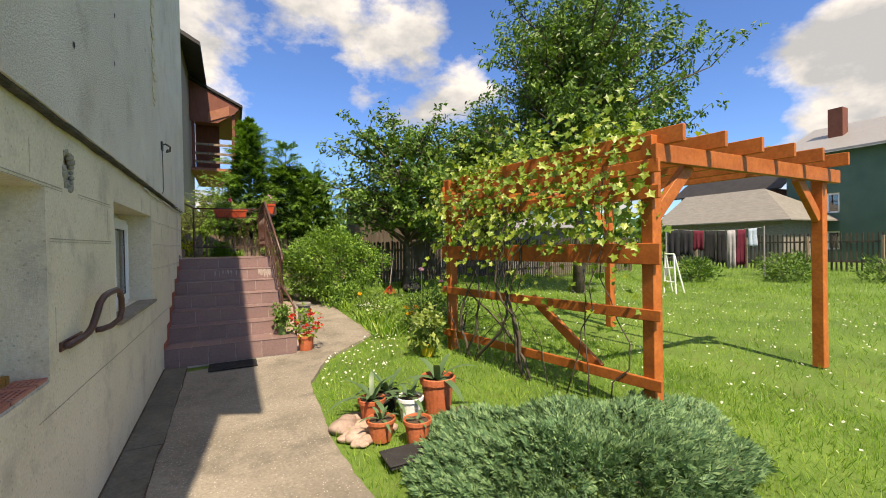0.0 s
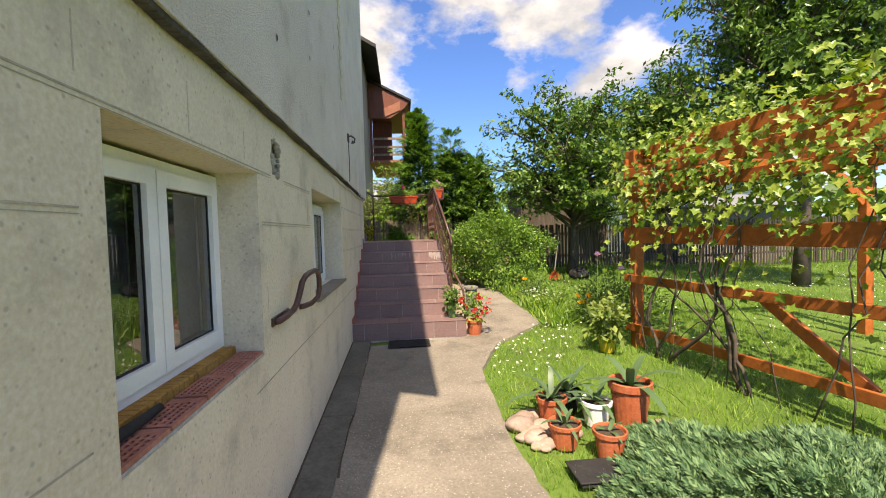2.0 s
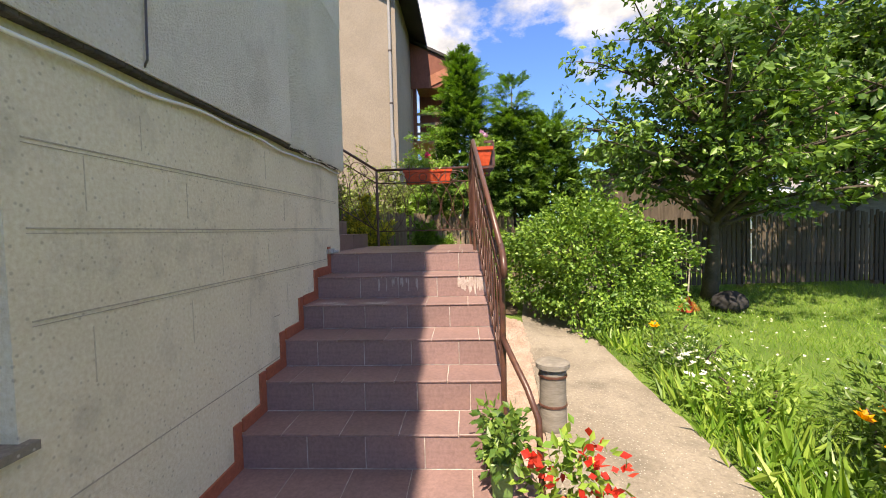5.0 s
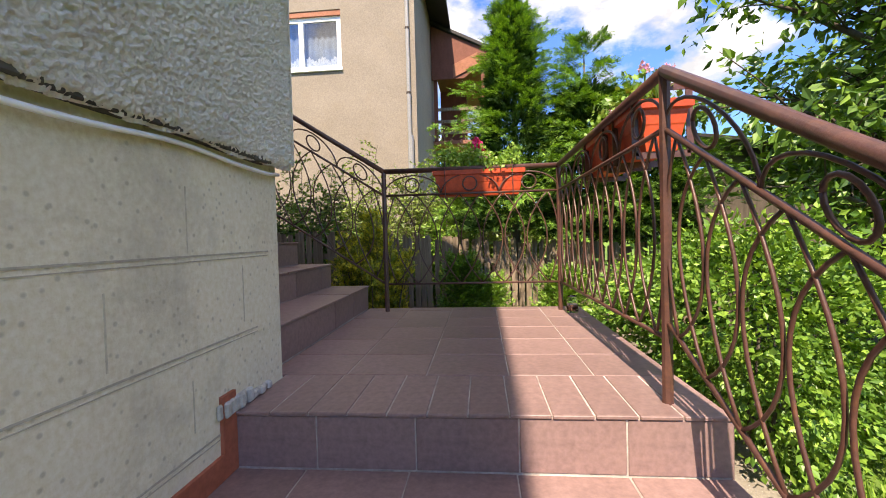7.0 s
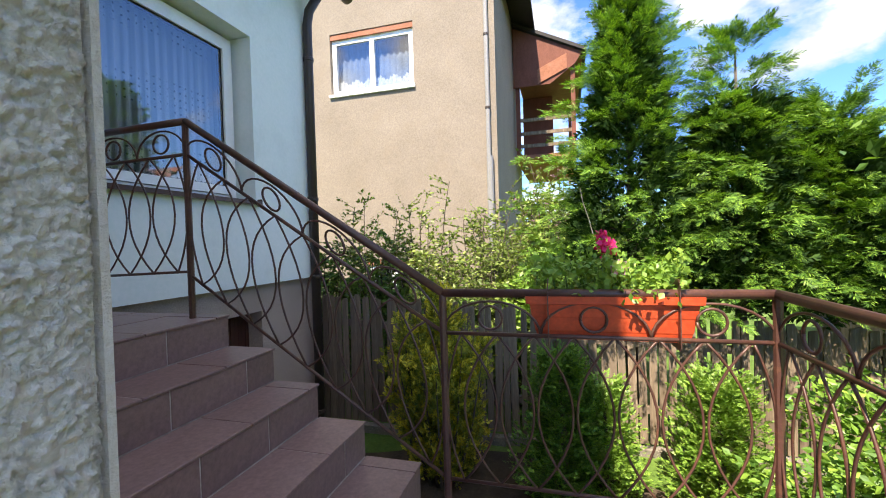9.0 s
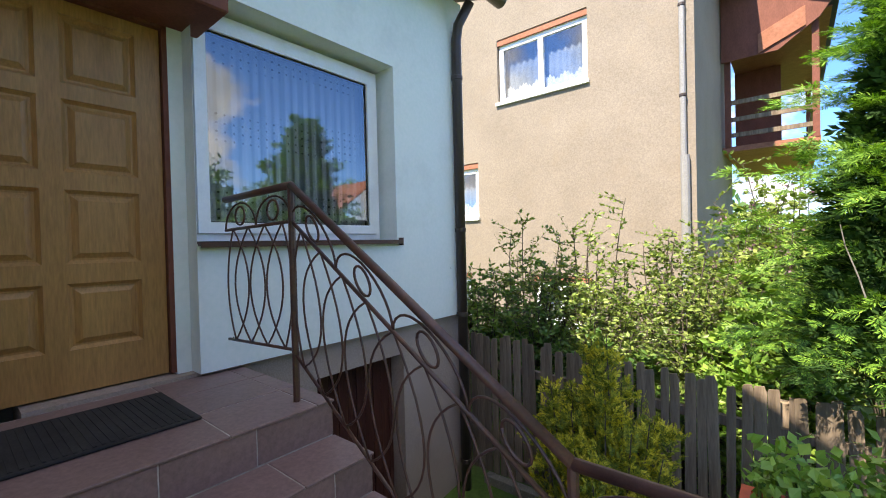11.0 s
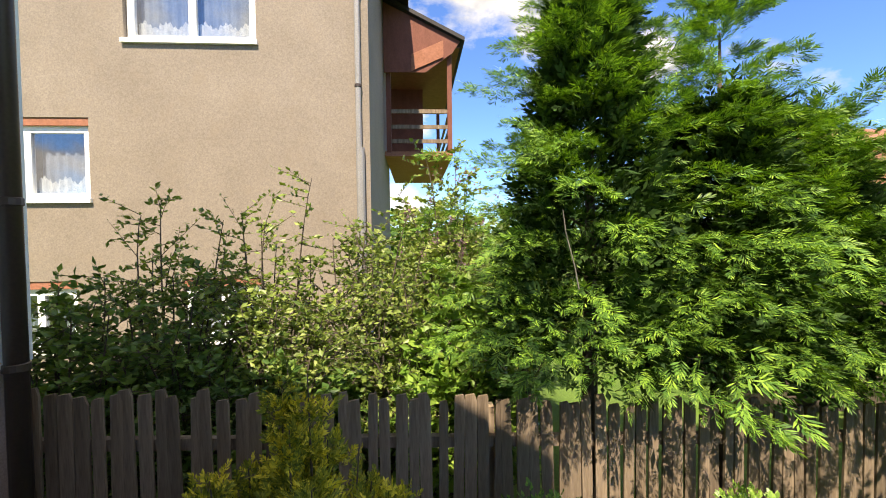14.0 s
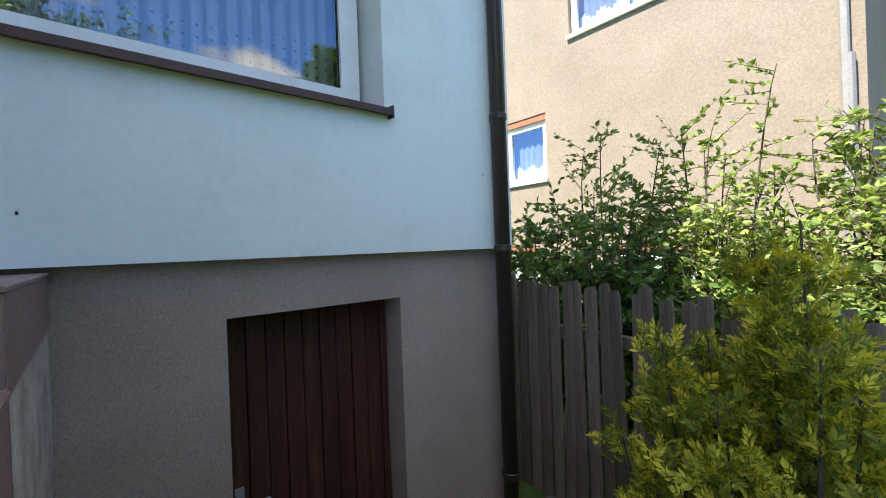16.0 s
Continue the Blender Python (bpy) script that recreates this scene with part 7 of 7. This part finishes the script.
# ---- things on the house wall ----
gr = thing("grab_bar", "rusty brown bent-tube grab bar on the basement wall", "grab bar")
bm = bmesh.new()
tube(bm, [(0.0, -3.50, 0.90), (0.03, -3.49, 0.90), (0.04, -3.35, 0.905), (0.05, -3.25, 0.92), (0.06, -3.21, 0.95), (0.08, -3.205, 1.02), (0.092, -3.19, 1.08), (0.1, -3.12, 1.115), (0.1, -2.98, 1.125), (0.1, -2.82, 1.125), (0.1, -2.73, 1.105), (0.1, -2.69, 1.05), (0.098, -2.685, 0.97), (0.09, -2.71, 0.915), (0.06, -2.79, 0.885), (0.03, -2.87, 0.88), (0.0, -2.90, 0.88)], 0.019, 10)
part("tube", bm, M_RAIL, gr, smooth=True)
bm = bmesh.new()
box(bm, 0.0, 0.012, -3.54, -3.20, 0.875, 0.925)
part("wall_plate", bm, M_RAIL, gr, bevel=0.003)
la = thing("wall_bracket", "small black iron lamp bracket on the pebbledash wall", "bracket")
bm = bmesh.new()
tube(bm, [(0.05, -0.22, 2.66), (0.10, -0.20, 2.68), (0.14, -0.14, 2.66), (0.13, -0.08, 2.62), (0.10, -0.12, 2.60), (0.12, -0.2, 2.61)], 0.011, 7)
box(bm, 0.05, 0.075, -0.26, -0.18, 2.60, 2.70)
part("hook", bm, M_DARKPIPE, la)
bm = bmesh.new()
tube(bm, [(0.065, -0.22, 2.62), (0.067, -0.21, 2.4), (0.067, -0.22, 2.10), (0.03, -0.22, 2.03)], 0.005, 5)
part("wire", bm, M_DARKPIPE, la)
cb = thing("cable", "white electric cable running under the wall ledge", "cable")
bm = bmesh.new()
tube(bm, [(0.020 + 0.004 * math.sin(y * 9), y, 2.004 + 0.012 * math.sin(y * 4.1) + 0.005 * math.sin(y * 11)) for y in np.arange(-1.2, 2.36, 0.1)] + [(0.014, 2.395, 2.015), (-0.02, 2.41, 2.02)], 0.007, 6)
part("cord", bm, M_PVC, cb, smooth=True)
# ledge strip painted dark to pass for the shaded gap above the cable
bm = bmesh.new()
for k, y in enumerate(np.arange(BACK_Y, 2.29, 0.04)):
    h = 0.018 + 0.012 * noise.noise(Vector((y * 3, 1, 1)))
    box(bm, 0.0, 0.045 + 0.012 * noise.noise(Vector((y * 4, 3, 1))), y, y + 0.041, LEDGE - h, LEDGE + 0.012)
tagged(part("ledge_strip", bm, M_CREVICE_SHADE, bevel=0.004), "crumbling ledge under the pebbledash, coloured dark like a shaded gap", "ledge", kind="structure")
# holes and a torn strip in the upper wall
bm = bmesh.new()
for y, z in ((-2.50, 2.75), (-2.46, 3.12), (-1.2, 3.4), (-3.4, 2.5)):
    lathe_v = [bm.verts.new((0.0595, y + 0.016 * math.cos(t) * (1 + 0.3 * math.sin(3 * t)), z + 0.02 * math.sin(t))) for t in np.linspace(0, 2 * math.pi, 9)[:-1]]
    bm.faces.new(lathe_v)
tagged(part("wall_holes", bm, M_RUBBER), "small dark anchor holes in the wall", "holes", kind="structure")
bm = bmesh.new()
for k in range(46):
    z = 3.0 + k * 0.055
    y = -0.72 + 0.03 * math.sin(k * 1.7)
    box(bm, 0.054, 0.062 + 0.012 * abs(math.sin(k * 2.3)), y - 0.06 - 0.02 * math.sin(k), y + 0.06 + 0.02 * math.cos(k * 1.3), z, z + 0.05)
tagged(part("torn_strip", bm, M_RENDER, bevel=0.008), "rough torn vertical strip in the pebbledash", "strip", kind="structure")
# mortar patches and lime streaks on the stairs
M_LIME = surf("lime_streak", (0.30, 0.23, 0.21), (0.48, 0.41, 0.38), 14, 60, 0.9, 0.2, 80)
bm = bmesh.new()


def blot(x, y, z, rx, ry, seed, vertical=False):
    pts = []
    for t in np.linspace(0, 2 * math.pi, 15)[:-1]:
        k = 1 + 0.35 * noise.noise(Vector((math.cos(t) * 1.5 + seed, math.sin(t) * 1.5, seed)))
        pts.append((x + rx * k * math.cos(t), y, z + ry * k * math.sin(t)) if vertical else (x + rx * k * math.cos(t), y + ry * k * math.sin(t), z))
    bm.faces.new([bm.verts.new(p) for p in pts])


blot(0.20, 1.44, 0.8675, 0.13, 0.035, 1)
blot(0.56, 1.42, 0.8675, 0.15, 0.05, 2)
blot(0.30, 1.38, 0.8675, 0.06, 0.02, 4)
for k in range(11):
    h = random.uniform(0.035, 0.07)
    blot(1.215 + 0.021 * k, 1.6962 - 0.00005 * k, 1.025 - h, random.uniform(0.009, 0.014), h, 30 + k * 3.1, True)
for k in range(34):
    x = (1.16 + 0.30 * random.random()) if k < 17 else (0.52 + 0.38 * random.random())
    h = random.uniform(0.02, 0.065)
    blot(x, 1.6965 - 0.0006 * k * 0.1, 1.03 - h, random.uniform(0.003, 0.009), h, x * 17, True)
tagged(part("mortar_patches", bm, M_LIME), "white mortar patches and lime streaks on the stairs", "patches", kind="structure")
bm = bmesh.new()
for k in range(12):
    y = 1.98 + 0.025 * k
    box(bm, 0.0, 0.012 + 0.012 * abs(math.sin(k * 1.9)), y, y + 0.027, 1.226, 1.275 + 0.05 * noise.noise(Vector((k, 0, 2))) - 0.02 * (k > 6))
box(bm, 0.0, 0.010, 0.985, 1.012, 0.69, 0.75)
tagged(part("wall_mortar", bm, M_MORTAR, bevel=0.006), "grey mortar repair at the wall foot", "patches", kind="structure")

# ---- garden clutter ----
rk = thing("leaf_rake", "orange plastic leaf rake leaning on the tree trunk", "rake")
bm = bmesh.new()
beam(bm, (4.78, 5.05, 0.26), (5.12, 5.55, 1.40), 0.022, 0.022)
part("handle", bm, M_GREY_WOOD, rk)
for k in range(15):
    f = (k - 7) / 7
    bm = bmesh.new()
    beam(bm, (4.78, 5.05, 0.28), (4.76 + 0.19 * f, 4.98, 0.03 + 0.04 * f * f), 0.022, 0.006)
    part("tine", bm, M_PLANTER, rk)
bg = thing("garden_sack", "dark full plastic sack lying on the grass by the fence", "sack")
bm = bmesh.new()
bmesh.ops.create_icosphere(bm, subdivisions=4, radius=1)
for v in bm.verts:
    k = 1 + 0.16 * noise.noise(v.co * 2.2) + 0.06 * noise.noise(v.co * 7)
    v.co = Vector((5.55 + v.co.x * 0.27 * k, 5.25 + v.co.y * 0.21 * k, 0.13 + max(v.co.z, -0.8) * 0.19 * k))
part("sack_body", bm, M_RUBBER, bg, smooth=True)
br = thing("barrel", "blue plastic barrel behind the fence", "barrel")
bm = bmesh.new()
lathe(bm, [(0.25, 0), (0.28, 0.1), (0.28, 0.3), (0.295, 0.32), (0.28, 0.34), (0.28, 0.6), (0.295, 0.62), (0.28, 0.64), (0.27, 0.9), (0.22, 0.95)], 20, (-0.38, 9.3, 0.75))
part("drum", bm, plain("blue_plastic", (0.03, 0.09, 0.28), 0.4), br)
bm = bmesh.new()
box(bm, -0.73, -0.03, 8.95, 9.65, -0.2, 0.75)
part("stand", bm, M_GREY_WOOD, br)
# dark shed and grey roof behind the fence
sh = thing("tool_shed", "dark timber shed with a tin roof behind the trees", "shed")
bm = bmesh.new()
box(bm, 5.2, 8.6, 9.6, 11.6, -0.2, 3.0)
part("wall", bm, M_FENCE_DK, sh)
part("roof", slab([(4.8, 9.2, 3.55), (9.0, 9.2, 3.0), (9.0, 12, 3.0), (4.8, 12, 3.55)], 0.06), M_ROOF, sh)
sh = thing("lean_to", "low white lean-to with a pale corrugated roof", "shed")
bm = bmesh.new()
box(bm, 10.8, 16.5, 10.2, 12.6, -0.2, 2.2)
part("wall", bm, M_GREY_WOOD, sh)
part("roof", slab([(10.5, 9.6, 2.1), (17, 9.6, 2.1), (17, 12.8, 2.75), (10.5, 12.8, 2.75)], 0.05), M_GREYPIPE, sh)
# white A-frame and washing line across the lawn
fr = thing("folding_ladder", "white metal folding ladder standing on the lawn", "ladder")
for p, q in (((12.10, 1.84, -0.22), (12.10, 1.78, 1.0)), ((12.10, 1.46, -0.22), (12.10, 1.52, 1.0)), ((12.10, 1.78, 1.0), (12.10, 1.52, 1.0)), ((12.10, 1.82, 0.2), (12.10, 1.48, 0.2)), ((12.10, 1.80, 0.6), (12.10, 1.50, 0.6)), ((12.5, 1.84, -0.22), (12.12, 1.78, 1.0)), ((12.5, 1.46, -0.22), (12.12, 1.52, 1.0))):
    bm = bmesh.new()
    tube(bm, [p, q], 0.025, 6)
    part("bar", bm, M_PVC, fr)
ln = thing("washing_line", "washing line on two poles", "washing line")
A, B = Vector((17.2, 5.4, 1.9)), Vector((19.6, 2.9, 1.85))
for p in (A, B):
    bm = bmesh.new()
    tube(bm, [(p.x, p.y, -0.25), (p.x, p.y, p.z + 0.05)], 0.03, 6)
    part("pole", bm, M_GREYPIPE, ln)
bm = bmesh.new()
tube(bm, [tuple(A + (B - A) * t - Vector((0, 0, 0.25 * 4 * t * (1 - t) * 0.5))) for t in np.linspace(0, 1, 9)], 0.006, 4)
part("line", bm, M_GREYPIPE, ln)
cols = [("dark_cloth", (0.02, 0.02, 0.025)), ("maroon_cloth", (0.12, 0.015, 0.03)), ("black_cloth", (0.015, 0.015, 0.016)), ("grey_cloth", (0.30, 0.29, 0.30)), ("pale_blue_cloth", (0.35, 0.42, 0.5))]
cm = [surf(n_, tuple(v * 0.8 for v in c), tuple(v * 1.2 for v in c), 4, 30, 0.95, 0.3, 30) for n_, c in cols]
for f0, f1, drop, mi in ((0.03, 0.14, 1.15, 0), (0.16, 0.28, 1.05, 0), (0.30, 0.40, 0.8, 1), (0.42, 0.52, 1.2, 2), (0.54, 0.62, 1.3, 2), (0.64, 0.72, 1.5, 3), (0.74, 0.82, 1.4, 1), (0.85, 0.93, 0.7, 4)):
    n_ = 10
    verts, faces = [], []
    for j in range(7):
        for i in range(n_ + 1):
            t = f0 + (f1 - f0) * i / n_
            p = A + (B - A) * t
            sag = 0.125 * 4 * t * (1 - t)
            verts.append((p.x + 0.05 * math.sin(i * 1.3 + f0 * 40) * (j / 6), p.y + 0.05 * math.cos(i * 1.1) * (j / 6), p.z - sag - drop * j / 6 * (1 + 0.05 * math.sin(i * 2))))
    for j in range(6):
        for i in range(n_):
            k = j * (n_ + 1) + i
            faces.append((k, k + 1, k + n_ + 2, k + n_ + 1))
    o = soup("garment", verts, faces, cm[mi], smooth=True)
    sol = o.modifiers.new("thick", "SOLIDIFY"); sol.thickness = 0.01
    shade = cols[mi][0].replace("_cloth", "").replace("_", " ")
    tagged(o, shade + " garment hanging on the washing line", "laundry", "laundry on the line")

bm = bmesh.new()
for k in range(14):
    tmp = bmesh.ops.create_icosphere(bm, subdivisions=2, radius=random.uniform(0.02, 0.045))
    c = Vector((-random.uniform(0.02, 0.12), random.uniform(NICHE[0], NICHE[1]), random.uniform(NICHE[2], NICHE[3])))
    for v in tmp["verts"]:
        v.co = v.co * (1 + 0.4 * noise.noise(v.co * 40)) + c
for k in range(22):
    t = 2 * math.pi * k / 22
    tmp = bmesh.ops.create_icosphere(bm, subdivisions=1, radius=random.uniform(0.012, 0.03))
    c = Vector((-0.012, (NICHE[0] + NICHE[1]) / 2 + 0.085 * math.cos(t), (NICHE[2] + NICHE[3]) / 2 + 0.108 * math.sin(t)))
    for v in tmp["verts"]:
        v.co = v.co + c
tagged(part("niche_rubble", bm, M_JOINT, smooth=True), "crumbled masonry in a broken hole of the wall", "rubble", kind="structure")

bm = bmesh.new()
for y, z in ((6.09, 2.60), (3.93, 2.30)):
    bm.faces.new([bm.verts.new((WX + 0.003, y + 0.005 * math.cos(t), z + 0.007 * math.sin(t))) for t in np.linspace(0, 2 * math.pi, 9)[:-1]])
tagged(part("wall_spots", bm, M_RUBBER), "small dark screw holes in the white wall", "holes", kind="structure")

# bare soil under the shrubs along the fence
bm = bmesh.new()
rings = []
for f in (0.06, 0.2, 0.35, 0.5, 0.65, 0.8, 0.9, 1.0):
    ring = []
    for a in np.linspace(0, 2 * math.pi, 49)[:-1]:
        k = f * (1 + 0.12 * noise.noise(Vector((math.cos(a) * 2, math.sin(a) * 2, 3))))
        x, y = 0.0 + 2.1 * k * math.cos(a), 5.15 + 1.12 * k * math.sin(a)
        ring.append(bm.verts.new((x, y, lawn_z(x, y) + 0.02)))
    rings.append(ring)
bm.faces.new(rings[0])
for r0, r1 in zip(rings, rings[1:]):
    for k in range(48):
        bm.faces.new((r0[k], r0[(k + 1) % 48], r1[(k + 1) % 48], r1[k]))
tagged(part("soil_bed", bm, M_SOIL), "bare brown soil under the thujas by the fence", "soil", kind="structure")
# ---- stair tiles ----
for k, (y, z) in enumerate(NOSE):
    w = SW + (0.10 if k == 0 else 0.0)
    zb = NOSE[k - 1][1] if k else ground_z(0) + 0.012
    for a, b in run(0.004, w, 0.264, 0.312) if k == 6 else run(0.004, w, 0.16 + 0.07 * ((k * 3) % 4)):
        tile(a, b, y, y + 0.011, zb + 0.002, z - 0.013)
    yb = NOSE[k + 1][0] if k < 6 else None
    if yb:
        for a, b in run(0.004, w, 0.16 + 0.07 * ((k * 3 + 2) % 4)):
            tile(a, b, y - 0.008, yb - 0.003, z - 0.012, z)
for c, d in run(2.061, FARY + 0.006, 0.364, 0.29):
    for a, b in run(0.004 if c < END_LOW - 0.1 else -0.08, SW, 0.117 if c < 2.1 else 0.33, 0.124 if c < 2.1 else 0.318):
        tile(a, b, c, d, 1.213, 1.225)
for k, (y, z) in enumerate(NOSE):
    zb = G0 - 0.1
    y1 = FARY if k == 6 else NOSE[k + 1][0] - 0.003
    w = SW + (0.10 if k == 0 else 0.0)
    for c, d in run(y, y1, 0.31):
        tile(w - 0.011, w, c, d, max(zb, z - 0.25), z - 0.013)
for k, (x, z) in enumerate(FL2):
    zb = FL2[k - 1][1] if k else 1.225
    x0 = FL2[k + 1][0] if k < 4 else -2.16
    for a, b in run(END_LOW + 0.004, FARY, 0.55 if k % 2 else 0.85, 0.42 if k % 2 else 0.36):
        tile(x - 0.011, x, a, b, zb + 0.002, z - 0.013)
    xs = [(x0 + 0.003, x + 0.008)] if k < 4 else [(-1.52, -1.179), (-1.85, -1.525), (-2.15, -1.855)]
    for c, d in xs:
        for a, b in run(END_LOW + 0.004, FARY + 0.006, 0.85 if k % 2 else 1.1, 0.40):
            tile(c, d, a, b, z - 0.012, z)
    for zz in (z - 0.19,):
        tile(x0 + 0.003, x - 0.012, FARY - 0.011, FARY, zz, z - 0.013)
# red skirting stepping along the wall
sk = tagged(new("stair_skirting"), "red painted tile skirting stepping up the wall beside the stairs", "skirting", kind="structure")
for k in range(6):
    y, z = NOSE[k]
    yb, zb = NOSE[k + 1]
    bm = bmesh.new()
    box(bm, 0.0, 0.012, y + 0.02, yb - 0.07, z + 0.001, z + 0.075)
    box(bm, 0.0, 0.012, yb - 0.07, yb - 0.001, z + 0.001, zb + 0.07)
    part("skirting_piece", bm, M_SKIRT, sk)
